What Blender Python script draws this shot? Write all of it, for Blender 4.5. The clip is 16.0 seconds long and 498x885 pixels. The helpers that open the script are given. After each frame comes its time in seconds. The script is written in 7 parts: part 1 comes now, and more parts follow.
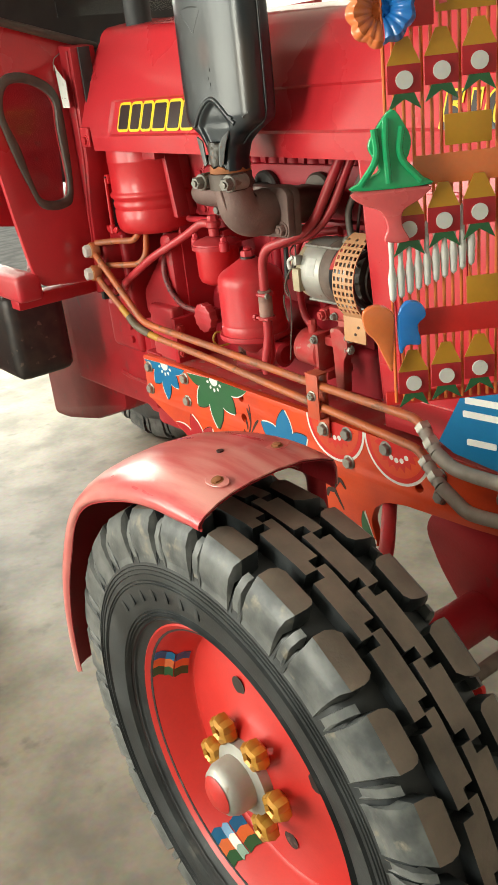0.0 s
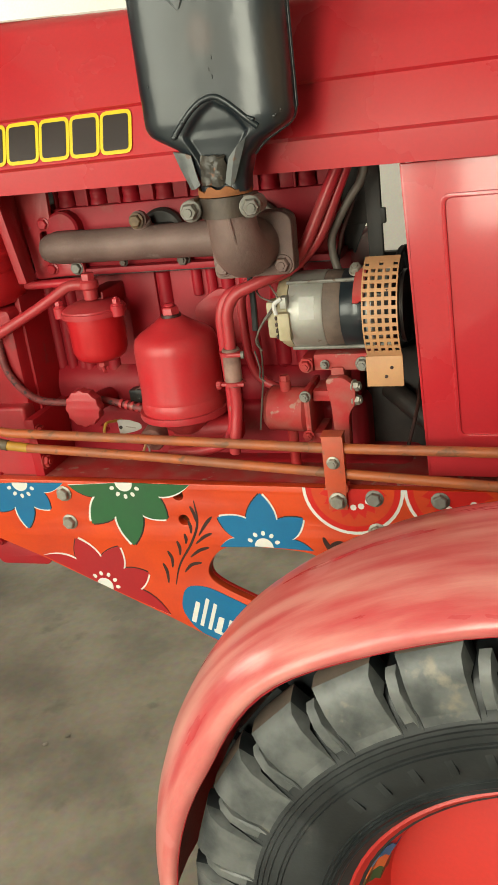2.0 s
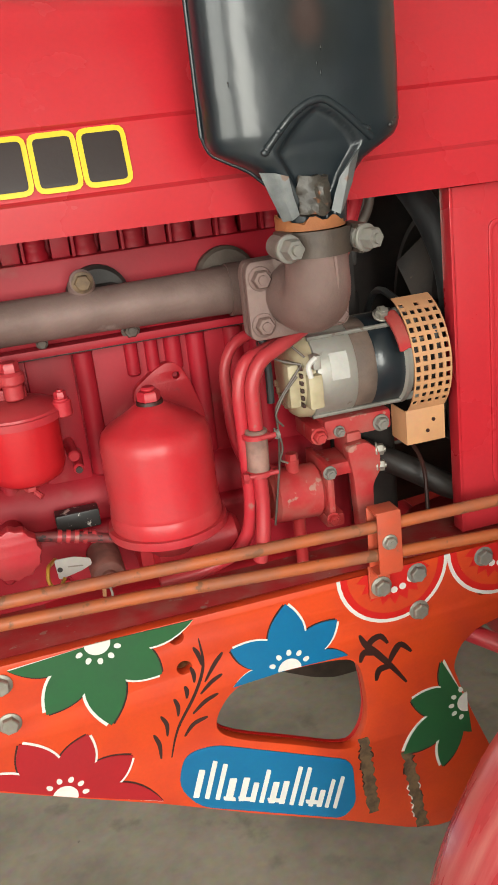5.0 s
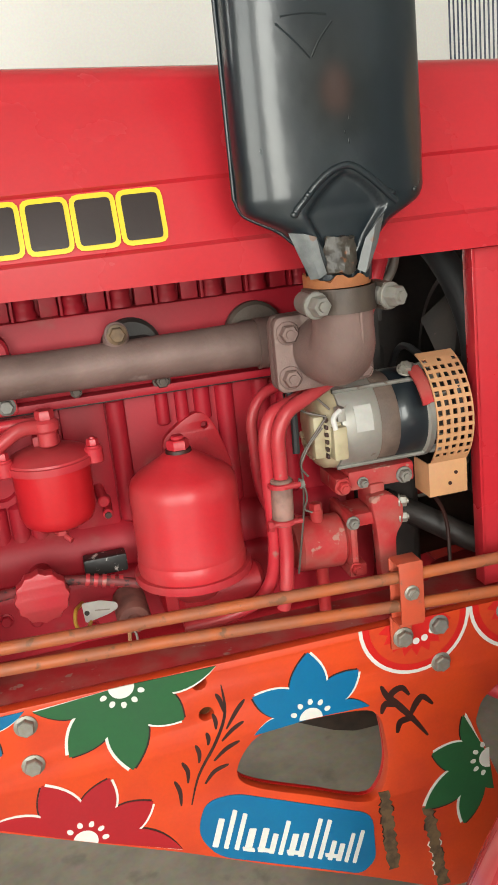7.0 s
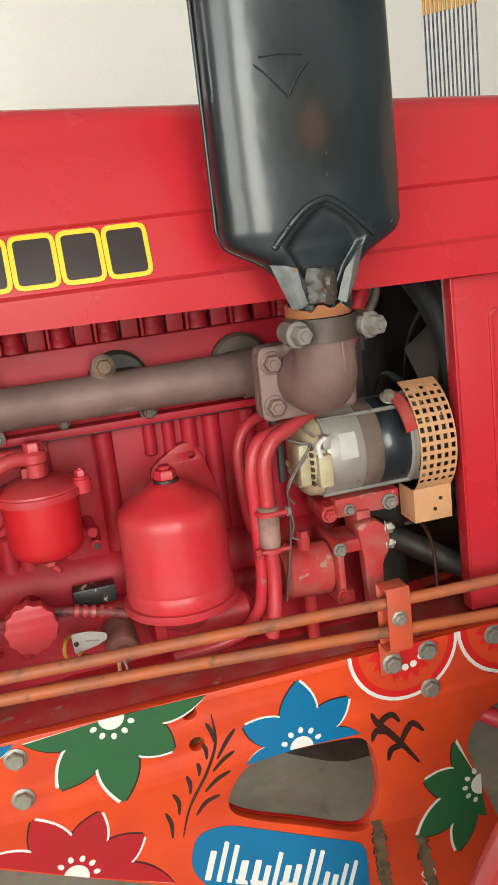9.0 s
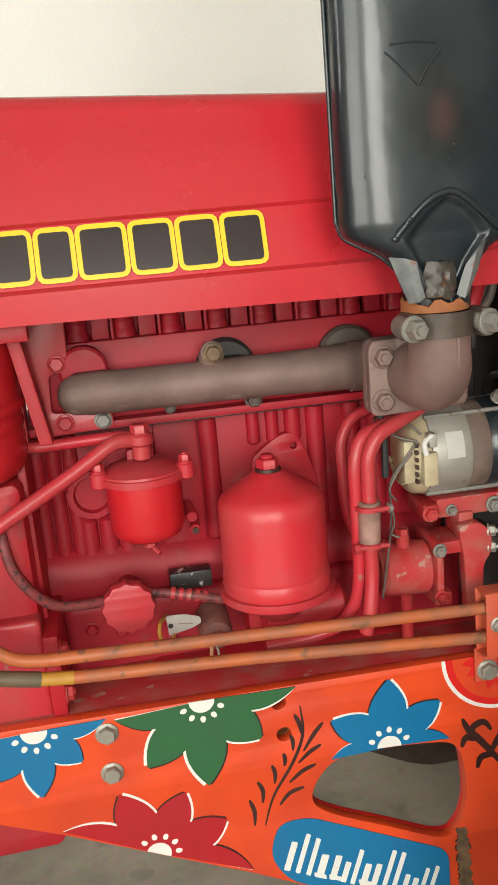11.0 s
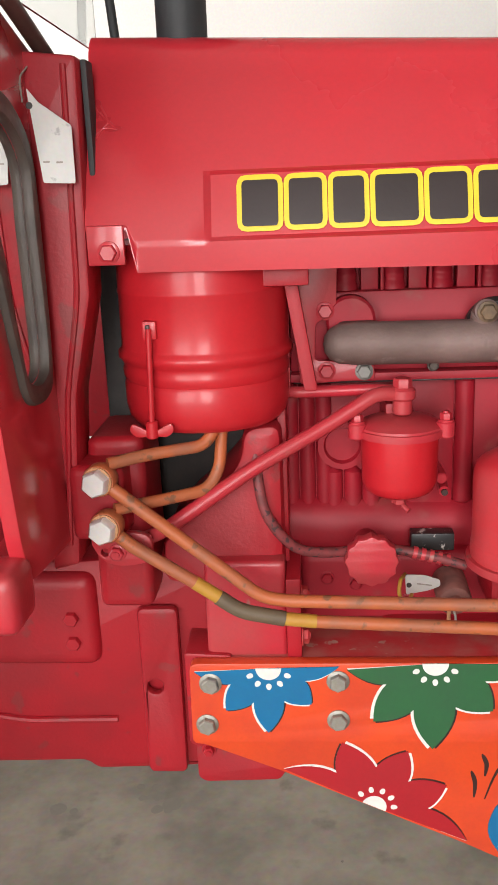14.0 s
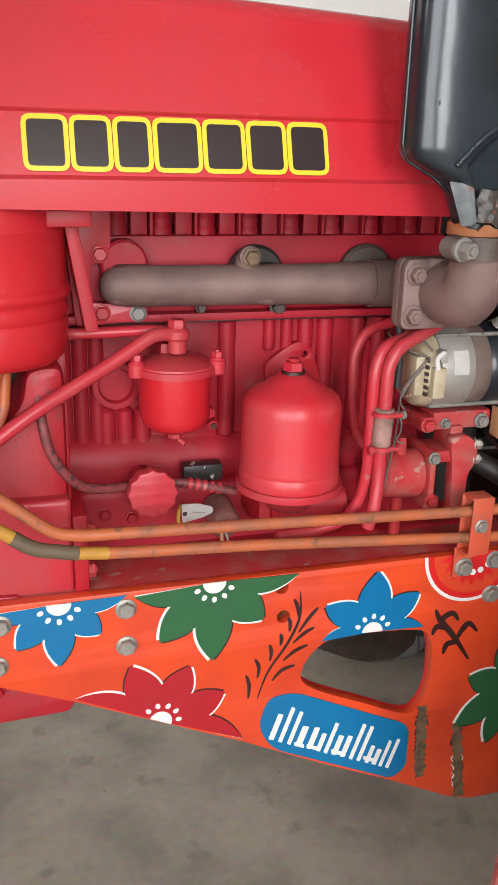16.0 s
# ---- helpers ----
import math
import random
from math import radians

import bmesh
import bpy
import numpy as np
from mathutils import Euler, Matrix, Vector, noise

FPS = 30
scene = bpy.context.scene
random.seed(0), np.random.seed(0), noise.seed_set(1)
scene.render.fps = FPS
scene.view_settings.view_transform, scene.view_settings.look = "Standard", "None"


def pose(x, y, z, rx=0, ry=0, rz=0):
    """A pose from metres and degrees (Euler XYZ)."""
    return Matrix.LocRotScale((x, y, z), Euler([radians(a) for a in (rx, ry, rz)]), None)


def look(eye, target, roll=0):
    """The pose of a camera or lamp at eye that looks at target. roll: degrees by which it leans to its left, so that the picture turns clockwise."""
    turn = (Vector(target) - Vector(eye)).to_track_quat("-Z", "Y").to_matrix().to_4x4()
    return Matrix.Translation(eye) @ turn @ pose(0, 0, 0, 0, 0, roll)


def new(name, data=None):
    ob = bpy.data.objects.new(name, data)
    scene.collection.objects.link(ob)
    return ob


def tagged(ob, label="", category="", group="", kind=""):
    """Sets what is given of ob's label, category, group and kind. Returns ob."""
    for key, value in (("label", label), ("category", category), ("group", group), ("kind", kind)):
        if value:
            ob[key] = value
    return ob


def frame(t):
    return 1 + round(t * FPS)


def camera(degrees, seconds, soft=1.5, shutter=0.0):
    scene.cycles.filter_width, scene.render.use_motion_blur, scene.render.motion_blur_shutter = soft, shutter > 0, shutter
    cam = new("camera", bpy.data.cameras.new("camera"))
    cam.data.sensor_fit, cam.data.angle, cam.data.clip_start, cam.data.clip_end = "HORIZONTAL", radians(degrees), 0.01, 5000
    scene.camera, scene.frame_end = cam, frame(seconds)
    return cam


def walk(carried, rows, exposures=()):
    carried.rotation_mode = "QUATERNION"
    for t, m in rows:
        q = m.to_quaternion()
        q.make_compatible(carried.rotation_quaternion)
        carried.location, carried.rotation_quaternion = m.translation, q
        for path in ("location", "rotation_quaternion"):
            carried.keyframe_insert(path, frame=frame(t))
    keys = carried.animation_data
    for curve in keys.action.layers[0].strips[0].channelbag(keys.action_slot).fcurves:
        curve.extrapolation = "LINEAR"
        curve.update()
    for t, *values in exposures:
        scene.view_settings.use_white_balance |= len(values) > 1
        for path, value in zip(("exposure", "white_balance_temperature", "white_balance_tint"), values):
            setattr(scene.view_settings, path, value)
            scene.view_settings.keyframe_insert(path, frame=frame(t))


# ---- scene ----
import collections

cam = camera(31.9, 16.0)
# seconds, stops, kelvin, tint of the clip's own picture
LIGHT = [(0, 0.16, 7000, 0), (0.5, 0.0, 7200, -2), (1.0, -0.26, 7300, -3), (1.5, -0.2, 7700, -5), (2.0, -0.21, 7400, -3), (3.0, -0.15, 7100, 1), (4.5, -0.02, 6800, 4), (8.0, -0.05, 6600, 4), (11.0, -0.14, 6800, 5), (12.5, -0.14, 6550, 10), (13.3, -0.19, 6490, 11), (14.0, -0.09, 6450, 12), (14.7, -0.10, 6400, 12), (16.0, -0.01, 6200, 12)]
PATH = [
    (0, (1.978, -1.17, 1.531), (0.433, -0.117, 0.82), -8.4),
    (0.3, (1.873, -1.261, 1.564), (0.439, 0.007, 0.984), -7.0),
    (0.5, (1.78, -1.29, 1.553), (0.401, 0.055, 1.015), -7.2),
    (0.6, (1.727, -1.294, 1.549), (0.394, 0.094, 1.005), -7.5),
    (0.9, (1.518, -1.274, 1.536), (0.322, 0.229, 0.98), -10.0),
    (1, (1.459, -1.277, 1.536), (0.281, 0.24, 0.978), -11.3),
    (1.2, (1.338, -1.301, 1.543), (0.164, 0.21, 0.963), -11.7),
    (1.5, (1.19, -1.333, 1.502), (0.171, 0.26, 0.85), -9.7),
    (2, (0.975, -1.397, 1.53), (0.285, 0.343, 0.827), -10.4),
    (2.5, (0.727, -1.314, 1.521), (0.257, 0.493, 0.802), -14.4),
    (3, (0.486, -1.228, 1.545), (0.199, 0.606, 0.801), -13.1),
    (3.5, (0.309, -1.264, 1.556), (0.456, 0.599, 0.842), -8.9),
    (4, (0.202, -1.23, 1.563), (0.56, 0.597, 0.831), -9.0),
    (4.5, (0.162, -1.118, 1.566), (0.569, 0.704, 0.847), -10.5),
    (4.7, (0.15, -1.101, 1.563), (0.568, 0.717, 0.843), -10.2),
    (6.8, (0.145, -1.126, 1.571), (0.596, 0.725, 0.961), -8.7),
    (7, (0.139, -1.132, 1.57), (0.546, 0.734, 0.975), -9.1),
    (7.5, (0.156, -1.158, 1.58), (0.578, 0.722, 1.042), -9.4),
    (8, (0.154, -1.153, 1.574), (0.615, 0.721, 1.051), -9.6),
    (10.3, (0.126, -1.149, 1.564), (0.467, 0.75, 1.038), -8.5),
    (10.5, (0.125, -1.147, 1.571), (0.439, 0.755, 1.036), -8.1),
    (11, (0.118, -1.141, 1.567), (0.365, 0.777, 1.055), -8.1),
    (11.5, (0.12, -1.128, 1.563), (0.32, 0.792, 1.038), -8.7),
    (12, (0.1, -1.112, 1.553), (0.187, 0.804, 0.988), -8.9),
    (12.5, (0.076, -1.122, 1.559), (0.102, 0.796, 0.992), -7.5),
    (13, (0.048, -1.126, 1.56), (-0.019, 0.795, 1.008), -6.2),
    (13.5, (0.04, -1.137, 1.559), (-0.083, 0.787, 1.028), -6.1),
    (14, (0.001, -1.129, 1.561), (-0.163, 0.789, 1.018), -5.5),
    (14.5, (-0.071, -1.109, 1.58), (0.018, 0.782, 0.936), -4.4),
    (15, (-0.113, -1.148, 1.58), (0.173, 0.718, 0.918), -3.5),
    (15.5, (-0.125, -1.184, 1.573), (0.333, 0.654, 0.931), -1.0),
    (16, (-0.134, -1.183, 1.563), (0.383, 0.625, 0.882), -1.5),
]
walk(cam, [(t, look(eye, target, roll)) for t, eye, target, roll in PATH], LIGHT)

# ---- world and light ----
world = bpy.data.worlds.new("world")
scene.world = world
world.use_nodes = True
wn = world.node_tree
sky = wn.nodes.new("ShaderNodeTexSky")
sky.sky_type, sky.sun_disc = "NISHITA", False
sky.sun_elevation, sky.sun_rotation = radians(48), radians(200)
wn.nodes["Background"].inputs["Strength"].default_value = 0.12
wn.links.new(sky.outputs["Color"], wn.nodes["Background"].inputs["Color"])

sun = new("sun", bpy.data.lights.new("sun", "SUN"))
sun.data.energy, sun.data.angle, sun.data.color = 2.5, radians(0.5), (1.0, 0.95, 0.88)
sun.matrix_world = look((0, -6, 7), (0.7, -3.8, 0))


def opening_light(name, size_x, size_y, power, colour, eye, target):
    lamp = new(name, bpy.data.lights.new(name, "AREA"))
    lamp.data.shape, lamp.data.size, lamp.data.size_y = "RECTANGLE", size_x, size_y
    lamp.data.energy, lamp.data.color = power, colour
    lamp.matrix_world = look(eye, target)
    return lamp


opening_light("daylight_front_opening", 4.2, 2.9, 306, (1.0, 0.975, 0.94), (-3.4, -5.05, 2.35), (-2.2, 0, 1.9))
opening_light("daylight_door_opening", 1.2, 2.9, 186, (1.0, 0.975, 0.94), (0.2, -5.05, 2.35), (0.2, 0, 1.9))
opening_light("daylight_rear_opening", 3.2, 2.9, 390, (1.0, 0.975, 0.94), (-6.05, 0.7, 2.35), (0, 1.4, 2.1))


# ---- materials ----
def nodes_of(name):
    m = bpy.data.materials.new(name)
    m.use_nodes = True
    n, l = m.node_tree.nodes, m.node_tree.links
    return m, n, l, n["Principled BSDF"]


def paint(name, colour, second, rough=0.35, metal=0.0, scale=6.0, amount=0.5, grain=180.0, bump=0.04, coat=0.0, stretch=(1, 1, 1), spots=None, spot_scale=14.0, spot_size=0.62, gloss=0.5, spot_edge=0.06, dent=0.0, dent_scale=9.0, fleck=0.16, stains=()):
    """A surface of two mixed tones (large patches and fine grain), worn spots, relief and a roughness that varies with them."""
    m, n, l, b = nodes_of(name)
    co = n.new("ShaderNodeTexCoord")
    mp = n.new("ShaderNodeMapping")
    mp.inputs["Scale"].default_value = stretch
    l.new(co.outputs["Object"], mp.inputs["Vector"])
    big = n.new("ShaderNodeTexNoise")
    big.inputs["Scale"].default_value, big.inputs["Detail"].default_value = scale, 6
    fine = n.new("ShaderNodeTexNoise")
    fine.inputs["Scale"].default_value, fine.inputs["Detail"].default_value = grain, 4
    for t in (big, fine):
        l.new(mp.outputs["Vector"], t.inputs["Vector"])
    ramp = n.new("ShaderNodeMapRange")
    ramp.inputs["From Min"].default_value, ramp.inputs["From Max"].default_value = 0.35, 0.7
    ramp.inputs["To Max"].default_value = amount
    ramp.interpolation_type = "SMOOTHSTEP"
    l.new(big.outputs["Fac"], ramp.inputs["Value"])
    mix = n.new("ShaderNodeMix")
    mix.data_type = "RGBA"
    mix.inputs["A"].default_value, mix.inputs["B"].default_value = (*colour, 1), (*second, 1)
    l.new(ramp.outputs["Result"], mix.inputs["Factor"])
    out = mix.outputs["Result"]
    speck = n.new("ShaderNodeMix")
    speck.data_type, speck.blend_type = "RGBA", "MULTIPLY"
    speck.inputs["Factor"].default_value = fleck
    l.new(out, speck.inputs["A"])
    l.new(fine.outputs["Color"], speck.inputs["B"])
    out = speck.outputs["Result"]
    if spots:
        worn = n.new("ShaderNodeTexNoise")
        worn.inputs["Scale"].default_value, worn.inputs["Detail"].default_value = spot_scale, 8
        l.new(co.outputs["Object"], worn.inputs["Vector"])
        edge = n.new("ShaderNodeMapRange")
        edge.inputs["From Min"].default_value, edge.inputs["From Max"].default_value = spot_size, spot_size + spot_edge
        edge.interpolation_type = "SMOOTHSTEP"
        l.new(worn.outputs["Fac"], edge.inputs["Value"])
        over = n.new("ShaderNodeMix")
        over.data_type = "RGBA"
        over.inputs["B"].default_value = (*spots, 1)
        l.new(edge.outputs["Result"], over.inputs["Factor"])
        l.new(out, over.inputs["A"])
        out = over.outputs["Result"]
    for centre, radii, tone, strength in stains:
        near = n.new("ShaderNodeVectorMath")
        near.operation = "SUBTRACT"
        near.inputs[1].default_value = centre
        l.new(co.outputs["Object"], near.inputs[0])
        size = n.new("ShaderNodeVectorMath")
        size.operation = "DIVIDE"
        size.inputs[1].default_value = radii
        l.new(near.outputs["Vector"], size.inputs[0])
        far = n.new("ShaderNodeVectorMath")
        far.operation = "LENGTH"
        l.new(size.outputs["Vector"], far.inputs[0])
        blur = n.new("ShaderNodeMath")
        blur.operation = "MULTIPLY_ADD"
        blur.inputs[1].default_value, blur.inputs[2].default_value = 0.6, -0.3
        l.new(big.outputs["Fac"], blur.inputs[0])
        edge = n.new("ShaderNodeMath")
        edge.operation = "ADD"
        l.new(far.outputs["Value"], edge.inputs[0])
        l.new(blur.outputs["Value"], edge.inputs[1])
        fade = n.new("ShaderNodeMapRange")
        fade.interpolation_type = "SMOOTHSTEP"
        fade.inputs["From Min"].default_value, fade.inputs["From Max"].default_value = 1.0, 0.25
        fade.inputs["To Max"].default_value = strength
        l.new(edge.outputs["Value"], fade.inputs["Value"])
        stain = n.new("ShaderNodeMix")
        stain.data_type = "RGBA"
        stain.inputs["B"].default_value = (*tone, 1)
        l.new(fade.outputs["Result"], stain.inputs["Factor"])
        l.new(out, stain.inputs["A"])
        out = stain.outputs["Result"]
    l.new(out, b.inputs["Base Color"])
    rr = n.new("ShaderNodeMapRange")
    rr.inputs["To Min"].default_value, rr.inputs["To Max"].default_value = max(0.03, rough - 0.09), min(1, rough + 0.12)
    l.new(big.outputs["Fac"], rr.inputs["Value"])
    l.new(rr.outputs["Result"], b.inputs["Roughness"])
    b.inputs["Metallic"].default_value = metal
    b.inputs["Specular IOR Level"].default_value = gloss
    b.inputs["Coat Weight"].default_value = coat
    b.inputs["Coat Roughness"].default_value = 0.12
    bp = n.new("ShaderNodeBump")
    bp.inputs["Strength"].default_value, bp.inputs["Distance"].default_value = bump, 0.004
    l.new(fine.outputs["Fac"], bp.inputs["Height"])
    if dent:
        lumps = n.new("ShaderNodeTexNoise")
        lumps.inputs["Scale"].default_value, lumps.inputs["Detail"].default_value = dent_scale, 3
        l.new(mp.outputs["Vector"], lumps.inputs["Vector"])
        soft = n.new("ShaderNodeBump")
        soft.inputs["Strength"].default_value, soft.inputs["Distance"].default_value = dent, 0.02
        l.new(lumps.outputs["Fac"], soft.inputs["Height"])
        l.new(soft.outputs["Normal"], bp.inputs["Normal"])
    l.new(bp.outputs["Normal"], b.inputs["Normal"])
    l.new(bp.outputs["Normal"], b.inputs["Coat Normal"])
    return m


RED = paint("hood_enamel", (0.56, 0.024, 0.036), (0.50, 0.034, 0.046), 0.27, scale=3, amount=0.7, bump=0.010, coat=0.45, gloss=0.42, dent=0.035, dent_scale=5.0)
BRIGHT = paint("fresh_red_enamel", (0.57, 0.016, 0.024), (0.50, 0.018, 0.028), 0.36, scale=5, bump=0.02, coat=0.22, gloss=0.42)
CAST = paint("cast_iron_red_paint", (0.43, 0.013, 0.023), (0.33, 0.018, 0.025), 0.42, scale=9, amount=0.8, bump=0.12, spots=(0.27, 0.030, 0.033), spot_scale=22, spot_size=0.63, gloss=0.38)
ENGRED = paint("engine_block_paint", (0.40, 0.013, 0.027), (0.30, 0.019, 0.028), 0.46, scale=9, amount=0.9, bump=0.05, spots=(0.30, 0.045, 0.045), spot_scale=18, spot_size=0.62, gloss=0.28, spot_edge=0.14)
DUSTY = paint("dusty_red_paint", (0.52, 0.026, 0.042), (0.45, 0.058, 0.062), 0.34, scale=11, amount=0.9, bump=0.06, spots=(0.34, 0.13, 0.11), spot_scale=30, spot_size=0.67, gloss=0.45)
FADED = paint("sun_faded_red_paint", (0.60, 0.062, 0.074), (0.78, 0.32, 0.28), 0.28, scale=4.0, amount=0.95, bump=0.03, coat=0.28, stretch=(0.9, 6.5, 0.9), spots=(0.66, 0.20, 0.19), spot_scale=11, spot_size=0.66)
RIM = paint("rim_red_paint", (0.62, 0.035, 0.03), (0.52, 0.03, 0.03), 0.35, scale=7, bump=0.03)
ORANGE = paint("orange_sign_paint", (0.74, 0.074, 0.018), (0.60, 0.056, 0.022), 0.36, scale=10, amount=0.9, bump=0.03, spots=(0.50, 0.075, 0.03), spot_scale=16, spot_size=0.68)
DEEPRED = paint("crimson_sign_paint", (0.42, 0.012, 0.020), (0.36, 0.012, 0.02), 0.36, scale=12)
VERMIL = paint("vermilion_sign_paint", (0.66, 0.020, 0.018), (0.58, 0.02, 0.02), 0.36, scale=12)
BLUE = paint("blue_sign_paint", (0.006, 0.165, 0.36), (0.008, 0.13, 0.30), 0.34, scale=14)
GREEN = paint("green_sign_paint", (0.026, 0.125, 0.045), (0.03, 0.10, 0.045), 0.36, scale=14)
WHITE = paint("white_sign_paint", (0.80, 0.79, 0.74), (0.72, 0.70, 0.66), 0.4, scale=20)
INK = paint("dark_brush_paint", (0.035, 0.012, 0.010), (0.06, 0.02, 0.014), 0.45, scale=20)
YELLOW = paint("yellow_decal", (0.83, 0.62, 0.03), (0.80, 0.58, 0.03), 0.32, scale=10)
NAVY = paint("navy_rod_paint", (0.012, 0.020, 0.06), (0.02, 0.03, 0.07), 0.3, scale=10)
BLACKD = paint("black_decal", (0.028, 0.018, 0.018), (0.035, 0.02, 0.02), 0.3, scale=10)
# Two burnt stains; the third entry paints a brown reflection along the forward edge.
BLACK = paint("muffler_black_enamel", (0.012, 0.018, 0.023), (0.019, 0.026, 0.031), 0.31, scale=12, amount=0.8, grain=70, bump=0.06, coat=0.28, spots=(0.040, 0.042, 0.044), spot_scale=70, spot_size=0.76, gloss=0.42, dent=0.10, dent_scale=9.0, stains=(((0.424, -0.147, 1.668), (0.066, 0.09, 0.098), (0.008, 0.010, 0.010), 0.85), ((0.4285, -0.147, 1.664), (0.026, 0.05, 0.040), (0.044, 0.021, 0.017), 0.8), ((0.530, -0.13, 1.62), (0.020, 0.05, 0.12), (0.060, 0.042, 0.030), 0.6)))
RUBBER = paint("black_rubber", (0.024, 0.026, 0.028), (0.045, 0.047, 0.048), 0.62, scale=10, amount=0.9, bump=0.08)
TYRE = paint("tyre_rubber", (0.018, 0.021, 0.023), (0.044, 0.049, 0.052), 0.40, scale=11, amount=0.95, bump=0.07, spots=(0.085, 0.082, 0.074), spot_scale=22, spot_size=0.64, spot_edge=0.15)
TREAD = paint("dusty_tread_rubber", (0.225, 0.172, 0.136), (0.140, 0.112, 0.092), 0.60, scale=14, amount=0.9, bump=0.12)
# Outer lug faces: the rubber's sheen put into a pale grey, plus dirt spots.
LUGSIDE = paint("sheen_grey_lug_rubber", (0.165, 0.172, 0.168), (0.060, 0.066, 0.068), 0.40, scale=20, amount=1.0, bump=0.10, spots=(0.24, 0.215, 0.170), spot_scale=30, spot_size=0.60, spot_edge=0.14)
CHIP = paint("chipped_black_plate", (0.02, 0.02, 0.02), (0.03, 0.03, 0.03), 0.4, scale=30, spots=(0.55, 0.54, 0.5), spot_scale=70, spot_size=0.60)
IRON = paint("burnt_cast_iron", (0.255, 0.170, 0.152), (0.125, 0.078, 0.066), 0.60, metal=0.2, scale=6, amount=0.95, bump=0.18, spots=(0.27, 0.205, 0.185), spot_scale=12, spot_size=0.62)
# Scorched iron of the clamp; also the far frame's shade as colour.
BURNTI_SHADE = paint("scorched_iron_and_frame_shade", (0.10, 0.075, 0.06), (0.06, 0.048, 0.042), 0.5, metal=0.3, scale=25, amount=0.9, bump=0.12)
BURNT = paint("heat_burnt_enamel", (0.060, 0.052, 0.042), (0.030, 0.026, 0.024), 0.40, scale=40, amount=0.9, bump=0.2, spots=(0.20, 0.075, 0.03), spot_scale=60, spot_size=0.60, spot_edge=0.1)
RUST = paint("rust", (0.36, 0.13, 0.045), (0.22, 0.075, 0.03), 0.75, scale=30, bump=0.2)
PIPE = paint("orange_primer_pipe", (0.50, 0.128, 0.042), (0.33, 0.115, 0.06), 0.48, scale=18, amount=0.95, bump=0.08, spots=(0.21, 0.085, 0.042), spot_scale=40, spot_size=0.60)
PIPEY = paint("ochre_primer_pipe", (0.52, 0.29, 0.035), (0.45, 0.17, 0.03), 0.5, scale=24, bump=0.08)
PIPEG = paint("grey_tape_wrap", (0.14, 0.10, 0.06), (0.10, 0.075, 0.05), 0.55, scale=24, bump=0.12)
STEEL = paint("zinc_plated_steel", (0.40, 0.385, 0.34), (0.28, 0.255, 0.21), 0.46, metal=0.55, scale=40, amount=0.9, bump=0.06, spots=(0.20, 0.14, 0.09), spot_scale=60, spot_size=0.64)
WEATHER = paint("weathered_zinc", (0.27, 0.26, 0.235), (0.20, 0.185, 0.165), 0.6, metal=0.3, scale=40, amount=0.9, bump=0.12, spots=(0.15, 0.115, 0.09), spot_scale=50, spot_size=0.62)
# Scuffed black enamel, lightened to grey for the light its folds catch.
WORN_LIT_GREY = paint("scuffed_and_lit_grey_enamel", (0.16, 0.17, 0.17), (0.07, 0.075, 0.078), 0.42, scale=30, amount=0.9, bump=0.12, spots=(0.14, 0.085, 0.06), spot_scale=40, spot_size=0.62)
POWDER = paint("dust_coated_red", (0.47, 0.032, 0.036), (0.42, 0.10, 0.085), 0.55, scale=22, amount=1.0, bump=0.10, spots=(0.40, 0.19, 0.155), spot_scale=40, spot_size=0.62, gloss=0.3)
FILTER = paint("filter_red_paint", (0.59, 0.024, 0.036), (0.53, 0.058, 0.064), 0.36, scale=11, amount=1.0, bump=0.05, spots=(0.44, 0.16, 0.14), spot_scale=26, spot_size=0.73, gloss=0.5)
CLIP = paint("red_orange_clip_paint", (0.60, 0.095, 0.045), (0.46, 0.10, 0.055), 0.42, scale=20, amount=0.9, bump=0.06, spots=(0.24, 0.10, 0.07), spot_scale=40, spot_size=0.64)
CABLE = paint("speckled_armoured_cable", (0.25, 0.045, 0.048), (0.15, 0.035, 0.035), 0.55, scale=60, amount=0.9, bump=0.2, spots=(0.05, 0.025, 0.025), spot_scale=110, spot_size=0.57)
BARE = paint("bare_brown_metal", (0.19, 0.120, 0.062), (0.085, 0.056, 0.036), 0.6, scale=60, amount=1.0, bump=0.15)
GRIME = paint("oily_red_brown_metal", (0.26, 0.105, 0.085), (0.14, 0.055, 0.047), 0.5, scale=40, amount=0.9, bump=0.1)
JOINT = paint("dusty_joint_rubber", (0.40, 0.23, 0.19), (0.20, 0.115, 0.095), 0.6, scale=30, amount=1.0, bump=0.12)
# Near-black for soot, and for engine bay shade put into colour.
SOOT_SHADE = paint("soot_and_bay_shade", (0.022, 0.018, 0.016), (0.040, 0.030, 0.026), 0.55, scale=30, amount=0.9, bump=0.1)
PLATE = paint("worn_plate_enamel", (0.54, 0.53, 0.50), (0.46, 0.45, 0.42), 0.5, scale=30, amount=0.9)
CHROME = paint("polished_nut", (0.80, 0.79, 0.76), (0.66, 0.65, 0.61), 0.34, metal=0.25, scale=30, bump=0.03)
ALU = paint("cast_aluminium", (0.50, 0.49, 0.45), (0.38, 0.36, 0.32), 0.50, metal=0.55, scale=20, bump=0.05, spots=(0.30, 0.26, 0.21), spot_scale=30, spot_size=0.66)
DARKM = paint("dark_steel", (0.045, 0.042, 0.042), (0.075, 0.062, 0.055), 0.45, metal=0.5, scale=22, amount=0.9, bump=0.08, spots=(0.16, 0.12, 0.10), spot_scale=28, spot_size=0.63)
